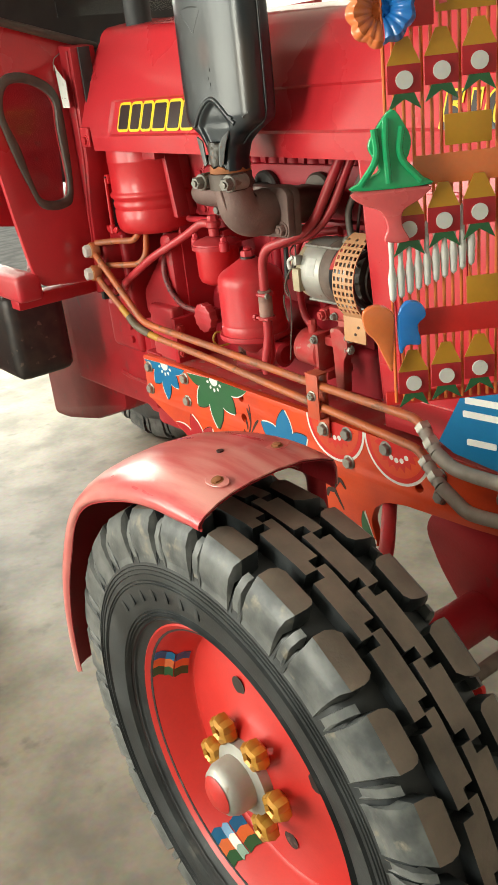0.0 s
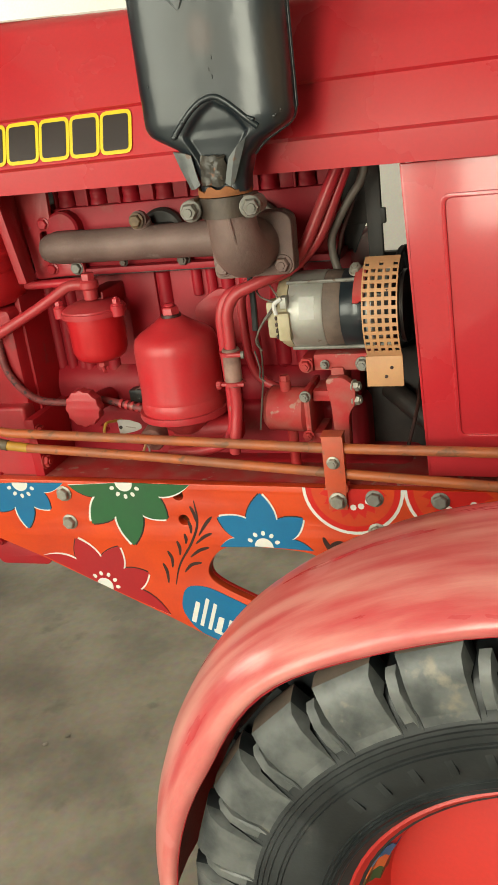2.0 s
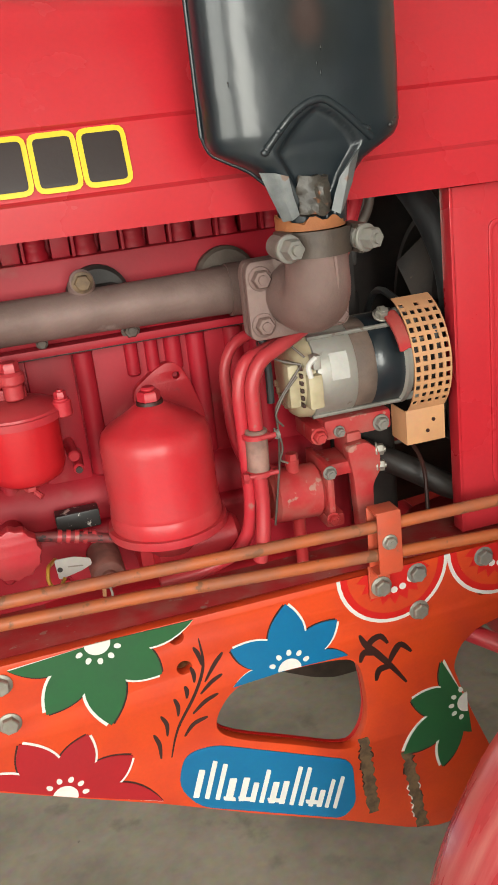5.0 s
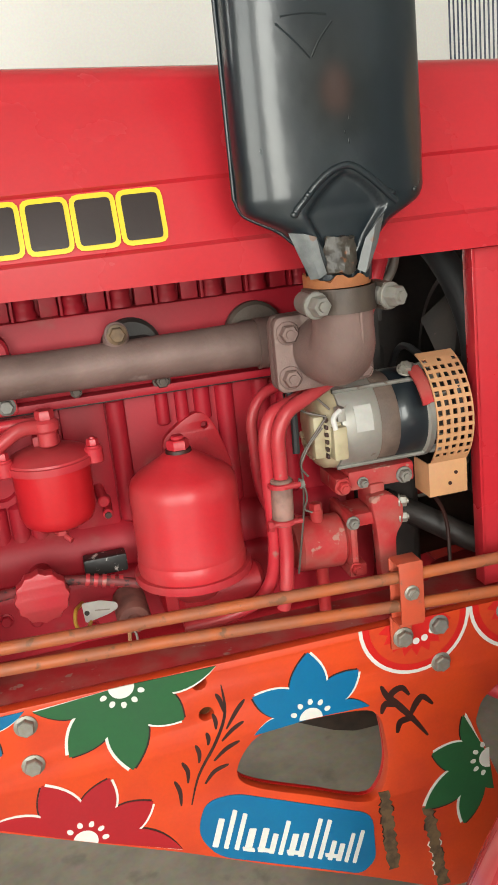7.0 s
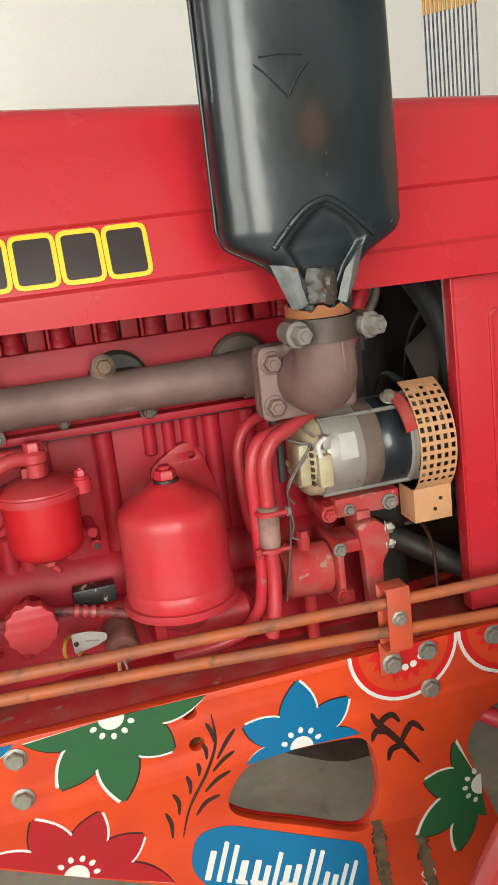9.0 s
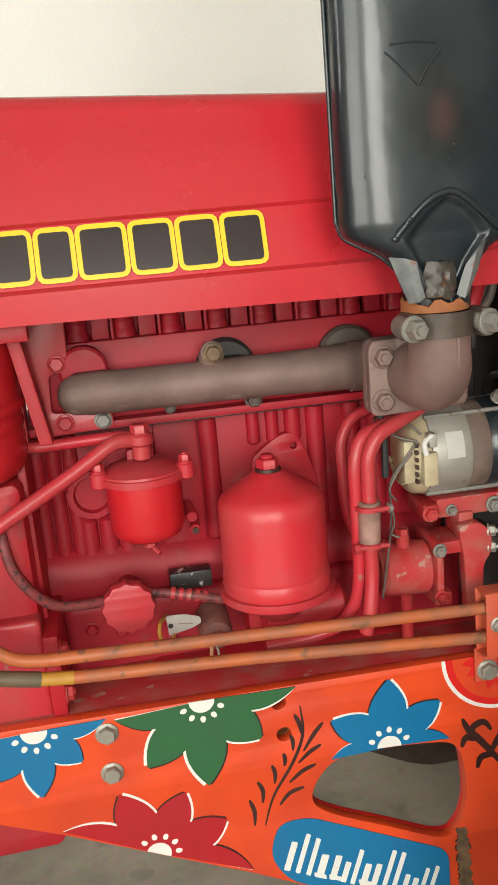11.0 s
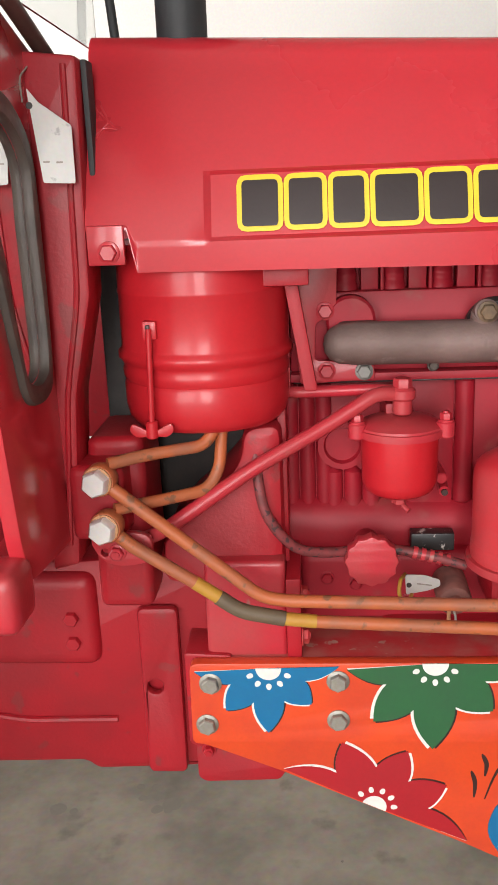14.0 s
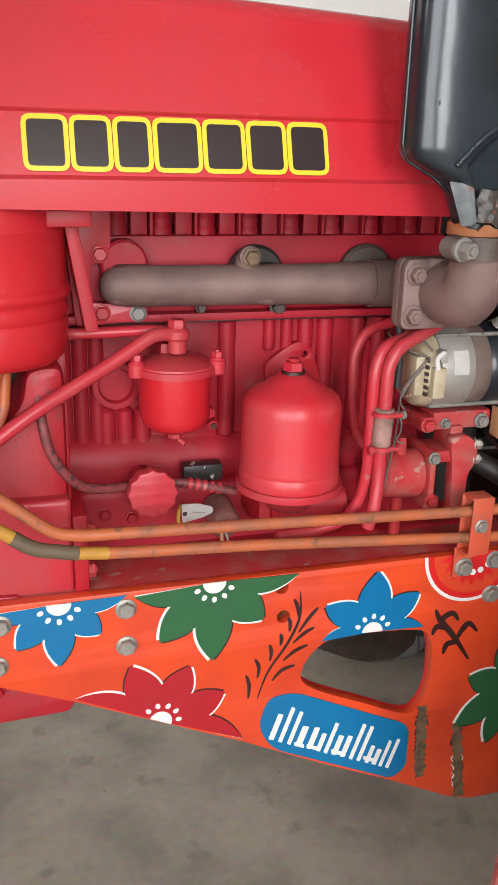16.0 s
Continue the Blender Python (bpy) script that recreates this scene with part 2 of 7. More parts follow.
CREAM = paint("cream_plastic", (0.50, 0.43, 0.28), (0.36, 0.29, 0.18), 0.45, scale=28, amount=0.9, bump=0.04)
GUARD = paint("yellow_ochre_guard", (0.63, 0.33, 0.16), (0.52, 0.27, 0.14), 0.5, scale=18, amount=0.8, bump=0.05, spots=(0.34, 0.18, 0.09), spot_scale=26, spot_size=0.73)
SEAL = paint("aged_rubber_seal", (0.095, 0.075, 0.062), (0.062, 0.050, 0.043), 0.5, scale=26, amount=0.9, bump=0.1)
HOSE = paint("rubber_hose", (0.19, 0.135, 0.108), (0.11, 0.08, 0.066), 0.62, scale=26, amount=0.9, bump=0.15)
WIRE = paint("grey_wire", (0.32, 0.28, 0.24), (0.2, 0.17, 0.15), 0.5, scale=40)
LEAD = paint("grimy_wire", (0.15, 0.125, 0.105), (0.09, 0.075, 0.065), 0.5, scale=40)
PAPER = paint("card_tag", (0.70, 0.69, 0.66), (0.60, 0.59, 0.56), 0.6, scale=24, spots=(0.42, 0.41, 0.40), spot_scale=50, spot_size=0.66)
GOLD = paint("gold_plastic", (0.60, 0.30, 0.05), (0.48, 0.22, 0.05), 0.3, metal=0.3, scale=20)
P_ORANGE = paint("orange_plastic", (0.78, 0.20, 0.06), (0.70, 0.16, 0.05), 0.22, scale=10, coat=0.3)
P_BLUE = paint("blue_plastic", (0.02, 0.20, 0.62), (0.02, 0.16, 0.52), 0.2, scale=10, coat=0.4)
P_GREEN = paint("green_plastic", (0.02, 0.42, 0.16), (0.02, 0.36, 0.14), 0.2, scale=10, coat=0.4)
P_PINK = paint("coral_plastic", (0.80, 0.13, 0.14), (0.70, 0.12, 0.12), 0.25, scale=10, coat=0.3)
OCHRE = paint("ochre_enamel_plate", (0.56, 0.27, 0.025), (0.48, 0.22, 0.02), 0.35, scale=18)
TEAL = paint("teal_board_paint", (0.05, 0.20, 0.16), (0.08, 0.23, 0.17), 0.45, scale=14)
BOARD = paint("brown_board_paint", (0.30, 0.11, 0.05), (0.36, 0.17, 0.08), 0.45, scale=40, amount=0.9)
WALLP = paint("white_wall_paint", (0.92, 0.91, 0.88), (0.88, 0.87, 0.84), 0.6, scale=1.2, amount=0.7, grain=90, bump=0.012)
WALLG = paint("grey_wall_paint", (0.50, 0.49, 0.46), (0.44, 0.43, 0.40), 0.7, scale=1.2, amount=0.7, grain=90, bump=0.05)
CONC = paint("concrete_floor", (0.370, 0.324, 0.260), (0.222, 0.197, 0.160), 0.56, scale=3.6, amount=1.0, grain=42, bump=0.10, gloss=0.34, spots=(0.165, 0.146, 0.118), spot_scale=9.0, spot_size=0.56, spot_edge=0.18, fleck=0.40)
STAIN = paint("oil_stain", (0.185, 0.163, 0.130), (0.225, 0.198, 0.158), 0.42, scale=30)


def glass_material():
    m, n, l, b = nodes_of("cab_glass")
    b.inputs["Base Color"].default_value = (0.86, 0.90, 0.89, 1)
    b.inputs["Roughness"].default_value, b.inputs["Transmission Weight"].default_value, b.inputs["IOR"].default_value = 0.02, 1.0, 1.35
    return m


GLASS = glass_material()


# ---- building helpers ----
def finish(bm, angle=38):
    bmesh.ops.recalc_face_normals(bm, faces=bm.faces)
    me = bpy.data.meshes.new("mesh")
    bm.to_mesh(me)
    bm.free()
    me.polygons.foreach_set("use_smooth", [True] * len(me.polygons))
    me.set_sharp_from_angle(angle=radians(angle))
    return me


def part(name, bm, material, parent, label="", angle=38):
    """Links a bmesh, or a list of (bmesh, material), as one mesh under a thing or a part."""
    if isinstance(bm, list):
        whole, mats = bmesh.new(), []
        for piece, m in bm:
            if m not in mats:
                mats.append(m)
            bmesh.ops.recalc_face_normals(piece, faces=piece.faces)
            for f in piece.faces:
                f.material_index = mats.index(m)
            tmp = bpy.data.meshes.new("piece")
            piece.to_mesh(tmp)
            piece.free()
            whole.from_mesh(tmp)
            bpy.data.meshes.remove(tmp)
        me = bpy.data.meshes.new("mesh")
        whole.to_mesh(me)
        whole.free()
        me.polygons.foreach_set("use_smooth", [True] * len(me.polygons))
        me.set_sharp_from_angle(angle=radians(angle))
        for m in mats:
            me.materials.append(m)
    else:
        me = finish(bm, angle)
        me.materials.append(material)
    ob = new(name, me)
    ob.parent = parent
    return tagged(ob, label)


def bevelled(bm, width, segments=2, angle=30):
    edges = [e for e in bm.edges if len(e.link_faces) == 2 and e.calc_face_angle(0) > radians(angle)]
    if edges and width > 0:
        bmesh.ops.bevel(bm, geom=edges, offset=width, segments=segments, profile=0.6, affect="EDGES", clamp_overlap=True)
    return bm


def box(x0, x1, y0, y1, z0, z1, bevel=0.004, segments=2):
    bm = bmesh.new()
    bmesh.ops.create_cube(bm, size=1, matrix=Matrix.Translation(((x0 + x1) / 2, (y0 + y1) / 2, (z0 + z1) / 2)) @ Matrix.Diagonal((x1 - x0, y1 - y0, z1 - z0, 1)))
    return bevelled(bm, bevel, segments)


def add(bm, *others):
    """Joins other bmeshes into bm."""
    for o in others:
        tmp = bpy.data.meshes.new("piece")
        o.to_mesh(tmp)
        o.free()
        bm.from_mesh(tmp)
        bpy.data.meshes.remove(tmp)
    return bm


def moved(bm, m):
    bmesh.ops.transform(bm, matrix=m, verts=bm.verts)
    return bm


def axis_frame(origin, axis):
    """A frame at origin with z along axis."""
    return Matrix.Translation(origin) @ Vector(axis).to_track_quat("Z", "Y").to_matrix().to_4x4()


def lathe(profile, origin, axis=(0, 0, 1), seg=40, sweep=(0, 360), ring=False):
    """Turns (radius, height) pairs round an axis; ring joins the last pair to the first."""
    bm = bmesh.new()
    full = sweep[1] - sweep[0] >= 360
    count = seg if full else seg + 1
    rings = []
    for r, h in profile:
        loop = []
        for k in range(count):
            a = radians(sweep[0] + (sweep[1] - sweep[0]) * k / seg)
            loop.append(bm.verts.new((r * math.cos(a), r * math.sin(a), h)))
        rings.append(loop)
    for a, b in zip(rings, rings[1:] + rings[:1] if ring else rings[1:]):
        for k in range(count if full else seg):
            j = (k + 1) % count
            bm.faces.new((a[k], a[j], b[j], b[k]))
    if full and not ring:
        for loop, r in ((rings[0], profile[0][0]), (rings[-1], profile[-1][0])):
            if r > 1e-5:
                bm.faces.new(loop)
    bmesh.ops.remove_doubles(bm, verts=bm.verts, dist=1e-6)
    return moved(bm, axis_frame(origin, axis))


def rod(p, q, r, seg=20, bevel=0.0):
    p, q = Vector(p), Vector(q)
    h = (q - p).length
    b = bevel
    prof = [(r - b, 0), (r, b), (r, h - b), (r - b, h)] if b else [(r, 0), (r, h)]
    return lathe(prof, p, q - p, seg)


def rounded_path(pts, bend=0.03, steps=6):
    pts = [Vector(p) for p in pts]
    out = [pts[0]]
    for a, b, c in zip(pts, pts[1:], pts[2:]):
        d = min(bend, (b - a).length * 0.48, (c - b).length * 0.48)
        s, e = b + (a - b).normalized() * d, b + (c - b).normalized() * d
        out += [(1 - u) ** 2 * s + 2 * u * (1 - u) * b + u * u * e for u in (k / steps for k in range(steps + 1))]
    return out + [pts[-1]]


def tube(pts, r, bend=0.03, seg=14, steps=6, radii=None):
    """A pipe swept along points with rounded corners."""
    path = rounded_path(pts, bend, steps)
    bm = bmesh.new()
    up, rings = None, []
    for k, p in enumerate(path):
        t = (path[min(k + 1, len(path) - 1)] - path[max(k - 1, 0)]).normalized()
        if up is None:
            up = t.orthogonal().normalized()
        up = (up - t * up.dot(t)).normalized()
        side = t.cross(up)
        rr = r if radii is None else radii[0] + (radii[1] - radii[0]) * k / (len(path) - 1)
        rings.append([bm.verts.new(p + (up * math.cos(2 * math.pi * j / seg) + side * math.sin(2 * math.pi * j / seg)) * rr) for j in range(seg)])
    for a, b in zip(rings, rings[1:]):
        for j in range(seg):
            bm.faces.new((a[j], a[(j + 1) % seg], b[(j + 1) % seg], b[j]))
    bm.faces.new(rings[0])
    bm.faces.new(rings[-1])
    return bm


def flat(outlines, y0, y1, bevel=0.0):
    """A sheet in the x-z plane between two y values from closed outlines; an outline inside another is a hole."""
    cu = bpy.data.curves.new("outline", "CURVE")
    cu.dimensions, cu.fill_mode = "2D", "BOTH"
    cu.extrude, cu.bevel_depth, cu.bevel_resolution, cu.offset = max((y1 - y0) / 2 - bevel, 1e-5), bevel, 1, -bevel
    for pts in outlines:
        sp = cu.splines.new("POLY")
        sp.points.add(len(pts) - 1)
        for k, p in enumerate(pts):
            sp.points[k].co = (p[0], p[1], 0, 1)
        sp.use_cyclic_u = True
    ob = bpy.data.objects.new("outline", cu)
    me = bpy.data.meshes.new_from_object(ob)
    bm = bmesh.new()
    bm.from_mesh(me)
    bpy.data.objects.remove(ob)
    bpy.data.curves.remove(cu)
    bpy.data.meshes.remove(me)
    bmesh.ops.remove_doubles(bm, verts=bm.verts, dist=1e-6)
    return moved(bm, Matrix.Translation((0, (y0 + y1) / 2, 0)) @ Matrix.Rotation(math.pi / 2, 4, "X"))


def circle(x, z, r, seg=24, a0=0, a1=360):
    full = a1 - a0 >= 360
    return [(x + r * math.cos(radians(a0 + (a1 - a0) * k / seg)), z + r * math.sin(radians(a0 + (a1 - a0) * k / seg))) for k in range(seg if full else seg + 1)]


def rounded(pts, r=0.01, steps=4):
    """A closed outline with rounded corners."""
    out, n = [], len(pts)
    for k in range(n):
        a, b, c = Vector(pts[k - 1]), Vector(pts[k]), Vector(pts[(k + 1) % n])
        d = min(r, (a - b).length * 0.45, (c - b).length * 0.45)
        s, e = b + (a - b).normalized() * d, b + (c - b).normalized() * d
        out += [tuple((1 - u) ** 2 * s + 2 * u * (1 - u) * b + u * u * e) for u in (j / steps for j in range(steps + 1))]
    return out


def smooth_loop(pts, steps=6):
    """A closed Catmull-Rom outline through points."""
    out, n = [], len(pts)
    for k in range(n):
        p0, p1, p2, p3 = (Vector(pts[(k + j) % n]) for j in (-1, 0, 1, 2))
        for j in range(steps):
            u = j / steps
            out.append(tuple(0.5 * (2 * p1 + (p2 - p0) * u + (2 * p0 - 5 * p1 + 4 * p2 - p3) * u * u + (3 * p1 - p0 - 3 * p2 + p3) * u ** 3)))
    return out


def hexagon(origin, axis, r, h, turn=0.0):
    bm = lathe([(0.0001, 0), (r, 0), (r, h * 0.8), (r * 0.86, h), (0.0001, h)], (0, 0, 0), (0, 0, 1), 6)
    return moved(bm, axis_frame(origin, axis) @ Matrix.Rotation(radians(turn), 4, "Z"))


BOLT_MESH = {}


def bolt(parent, p, axis=(0, -1, 0), r=0.013, h=0.012, material=None, stud=True, turn=0.0, name="bolt"):
    """A hexagon head on a washer, with the end of its stud."""
    material = material or STEEL
    key = (round(r, 4), round(h, 4), material.name, stud)
    if key not in BOLT_MESH:
        bm = lathe([(0.0001, 0), (r * 1.28, 0), (r * 1.28, h * 0.16), (r * 1.2, h * 0.22), (0.0001, h * 0.22)], (0, 0, 0), (0, 0, 1), 20)
        add(bm, hexagon((0, 0, h * 0.2), (0, 0, 1), r, h * 0.8))
        if stud:
            add(bm, lathe([(0.0001, h), (r * 0.5, h), (r * 0.46, h * 1.2), (0.0001, h * 1.22)], (0, 0, 0), (0, 0, 1), 14))
        BOLT_MESH[key] = finish(bm)
        BOLT_MESH[key].materials.append(material)
    ob = new(name, BOLT_MESH[key])
    ob.parent = parent
    ob.matrix_local = axis_frame(p, axis) @ Matrix.Rotation(radians(turn), 4, "Z")
    return ob


def empty(name, label, category, kind="", group=""):
    return tagged(new(name), label, category, group, kind)


# ---- the room ----
def room():
    x0, x1, y0, y1, h, t = -6.0, 5.0, -5.0, 3.4, 4.2, 0.25
    def wall(name, bm, label):
        ob = part(name, bm, WALLP if "behind" in label else WALLG, None)
        return tagged(ob, label, "wall", kind="structure")
    wall("wall_north", box(x0 - t, x1 + t, y1, y1 + t, -0.02, h, 0), "plain white painted plaster wall behind the tractor")
    wall("wall_east", box(x1, x1 + t, y0, y1, -0.02, h, 0), "plain white painted plaster wall")
    south = box(x0 - t, -5.5, y0 - t, y0, -0.02, h, 0)
    add(south, box(-1.3, -0.4, y0 - t, y0, -0.02, h, 0), box(0.8, x1 + t, y0 - t, y0, -0.02, h, 0), box(-5.5, -1.3, y0 - t, y0, 3.85, h, 0), box(-0.4, 0.8, y0 - t, y0, 3.85, h, 0))
    wall("wall_south", south, "grey-white wall with two open doorways")
    west = box(x0 - t, x0, y0, -1.0, -0.02, h, 0)
    add(west, box(x0 - t, x0, 2.4, y1, -0.02, h, 0), box(x0 - t, x0, -1.0, 2.4, 3.85, h, 0))
    wall("wall_west", west, "white wall with a wide open doorway")
    ceil = part("ceiling", box(x0 - t, x1 + t, y0 - t, y1 + t, h, h + 0.2, 0), WALLG, None)
    tagged(ceil, "plain grey-white painted ceiling", "ceiling", kind="structure")
    fl = bmesh.new()
    bmesh.ops.create_grid(fl, x_segments=2, y_segments=2, size=200)
    tagged(part("floor", fl, CONC, None), "worn grey-brown concrete floor with stains", "floor", kind="structure")


room()

# ---- the tractor: x forward, y to its left, all in its own frame, nose slightly down ----
tractor = empty("tractor", "bright red farm tractor with painted flowers on its side frame", "tractor")
tractor.matrix_world = pose(0, 0, 0, 0, 3.0, 0)
WHEEL = (0.928, 0.536)


def sweep_profile(rows, closed=False):
    """Skins rows of points, one row per station."""
    bm = bmesh.new()
    vs = [[bm.verts.new(p) for p in row] for row in rows]
    for a, b in zip(vs, vs[1:]):
        for k in range(len(a) - (0 if closed else 1)):
            j = (k + 1) % len(a)
            bm.faces.new((a[k], a[j], b[j], b[k]))
    return bm


def thick(bm, t):
    """Gives an open sheet thickness, away from its upper or outer face."""
    bmesh.ops.recalc_face_normals(bm, faces=bm.faces)
    bm.normal_update()
    rim = [e for e in bm.edges if len(e.link_faces) == 1]
    faces = bm.faces[:]
    twin = {v: bm.verts.new(v.co - v.normal * t) for v in bm.verts[:]}
    for f in faces:
        bm.faces.new([twin[v] for v in reversed(f.verts)])
    for e in rim:
        u, v = e.verts
        bm.faces.new((u, v, twin[v], twin[u]))
    return bm


def hood_side(x, z):
    """The hood's side face: y at a place."""
    if z < 1.503:
        return -0.0325 + 0.07 * (1.503 - z)
    u = (z - 1.503) / 0.2
    return -0.0325 + 0.055 * u + 0.03 * u * u


def make_hood():
    """A folded sheet: lower flange, recessed band, side and rounded shoulder, crowned roof."""
    def station(x, cut=0.0):
        top = 1.763 - 0.052 * (x + 0.33)
        low = 1.468 - 0.0125 * (x + 0.29) + cut
        band = 0.0065 if x > -0.197 else 0.0
        zs = [(low, 0), (low + 0.006, 0), (1.497, 0), (1.503, 0), (1.508, band), (1.545, band), (1.582, band), (1.587, 0), (1.588 + 0.35 * (top - 1.643), 0), (1.588 + 0.7 * (top - 1.643), 0), (top - 0.055, 0)]
        zs = [(max(z, low + 0.002 * k), d) for k, (z, d) in enumerate(zs)]
        row = [(x, hood_side(x, z) + d, z) for z, d in zs]
        y, z = row[-1][1], row[-1][2]
        for a in range(1, 7):
            u = radians(15 * a)
            row.append((x, y + 0.012 + 0.045 * (1 - math.cos(u)), z + 0.006 + 0.049 * math.sin(u)))
        y = row[-1][1]
        for k in range(1, 6):
            row.append((x, y + (0.25 - y) * k / 5, top + 0.012 * math.sin(math.pi / 2 * k / 5)))
        half = row[:]
        return half + [(x, 0.5 - p[1], p[2]) for p in reversed(half[:-1])]
    xs = [-0.352, -0.345, -0.30, -0.291]
    rows = [station(x, 0.052) for x in xs[:3]] + [station(-0.2895)]
    rows += [station(x) for x in (-0.285, -0.24, -0.203, -0.1945, -0.1, 0.0, 0.1, 0.2, 0.3, 0.4, 0.5, 0.6, 0.7, 0.8, 0.9, 1.0, 1.06, 1.10)]
    bm = thick(sweep_profile(rows), 0.004)
    hood = part("hood", bm, RED, tractor, "glossy red sheet metal engine hood with a pressed band", 32)
    # front nose of the hood
    nose = []
    for k in range(6):
        x = 1.10 + 0.02 * k
        s = 1 - 0.10 * (k / 5) ** 2
        nose.append([(x, 0.25 + (p[1] - 0.25) * s, 1.46 + (p[2] - 1.46) * s) for p in station(1.10)])
    part("nose_cowl", thick(sweep_profile(nose), 0.004), RED, hood, "", 32)
    # folded bracket at the rear corner
    br = box(-0.350, -0.303, -0.034, -0.026, 1.478, 1.527, 0.003)
    add(br, box(-0.350, -0.344, -0.03, 0.03, 1.478, 1.527, 0.002))
    part("hood_bracket", br, RED, hood)
    bolt(hood, (-0.323, -0.034, 1.494), r=0.011, h=0.009, material=RED, stud=False)
    # lower stiffener tab seen under the edge
    part("hood_tab", box(-0.135, -0.075, 0.02, 0.05, 1.440, 1.462, 0.003), CAST, hood)
    for cx, cz, w, h in ((-0.337, 1.668, 0.005, 0.012), (-0.330, 1.648, 0.012, 0.005), (-0.318, 1.643, 0.012, 0.004), (-0.341, 1.630, 0.004, 0.010), (-0.325, 1.655, 0.006, 0.003)):
        chip = flat([smooth_loop([(cx + w * math.cos(q) * (1 + 0.3 * math.sin(3 * q)), cz + h * math.sin(q)) for q in (math.pi * k / 4 for k in range(8))], 3)], -0.0004, 0.0004)
        for v in chip.verts:
            v.co.y += hood_side(v.co.x, v.co.z) - 0.0005
        part("chipped_spot", chip, CAST, hood, "chipped crease in the paint")
    for p in ([(-0.347, 1.69), (-0.338, 1.665), (-0.315, 1.645)], [(-0.345, 1.62), (-0.330, 1.645), (-0.312, 1.642)], [(-0.334, 1.672), (-0.322, 1.650), (-0.338, 1.636)]):
        part("crease", tube([(x, hood_side(x, z) + 0.0006, z) for x, z in p], 0.0020, 0.006, 8), RED, hood)
    return hood


hood = make_hood()


def on_hood(bm, lift):
    """Lays a flat sheet onto the hood's side."""
    for v in bm.verts:
        v.co.y += hood_side(v.co.x, v.co.z) + 0.0055 - lift
    return bm


def marks(hood):
    # plain dark shapes with yellow borders in place of the maker's name
    x, low, high = -0.156, 1.519, 1.574
    widths = [0.045, 0.041, 0.038, 0.052, 0.046, 0.044, 0.046]
    gap = (0.392 - sum(widths)) / 6
    for k, w in enumerate(widths):
        def outline(g):
            return rounded([(x - g, low - g), (x + w + g, low - g), (x + w + g, high + g), (x - g, high + g)], 0.006 + g, 3)
        lift = 0.0002 * (k % 2)
        pieces = [(on_hood(flat([outline(0.0062)], -0.0006, 0.0006), 0.0012 + lift), YELLOW), (on_hood(flat([outline(0.0)], -0.0006, 0.0006), 0.0022), BLACKD)]
        part("decal_block", pieces, None, hood, "plain black decal shape with a yellow border")
        x += w + gap
    # the number on the front of the hood
    for depth, grow, mat_, lift in ((0.0006, 0.0042, YELLOW, 0.0012), (0.0006, 0.0, BLACKD, 0.0022)):
        cu = bpy.data.curves.new("number", "FONT")
        cu.body, cu.size, cu.extrude, cu.offset, cu.space_character = "510", 0.078, depth, 0.0030 + grow, 1.12
        tmp = bpy.data.objects.new("number", cu)
        me = bpy.data.meshes.new_from_object(tmp)
        bm = bmesh.new()
        bm.from_mesh(me)
        bpy.data.objects.remove(tmp)
        moved(bm, Matrix.Translation((0.895, 0, 1.504)) @ Matrix.Rotation(math.pi / 2, 4, "X"))
        part("model_number", on_hood(bm, lift), mat_, hood, "black number with a yellow border")


marks(hood)


def make_side_panel():
    """The radiator's side panel with its pressed rectangle; its lower corner leans forwards and in."""
    def lean(bm):
        for v in bm.verts:
            d = 1.445 - v.co.z
            v.co.x += 0.036 * d * max(0.0, (1.10 - v.co.x) / 0.42)
            v.co.y += 0.040 * d
        return bm
    panel = part("radiator_side_panel", lean(box(0.674, 1.10, 0.002, 0.010, 0.915, 1.452, 0.002)), RED, tractor, "smooth red sheet metal side panel with a pressed rectangle")
    rim = flat([rounded([(0.730, 0.990), (0.918, 0.990), (0.918, 1.402), (0.730, 1.402)], 0.016), rounded([(0.737, 0.997), (0.911, 0.997), (0.911, 1.395), (0.737, 1.395)], 0.012)], -0.0015, 0.004, 0.0015)
    part("pressed_bead", lean(rim), RED, panel)
    part("panel_fold", lean(box(0.672, 0.678, 0.002, 0.030, 0.915, 1.452, 0.001)), RED, panel)
    # The far panel's unlit inside is painted dark in place of shade.
    part("panel_far_side", box(0.674, 1.10, 0.488, 0.496, 0.922, 1.452, 0.002), SOOT_SHADE, panel, "inner side of the far panel, blackened for its shade")
    rad = box(1.02, 1.10, 0.034, 0.48, 0.92, 1.46, 0.006)
    radiator = part("radiator", rad, DARKM, tractor, "dark radiator core behind the side panels")
    gr = box(1.102, 1.118, 0.01, 0.49, 0.93, 1.45, 0.003)
    part("grille_frame", gr, RED, radiator)
    return panel


panel = make_side_panel()


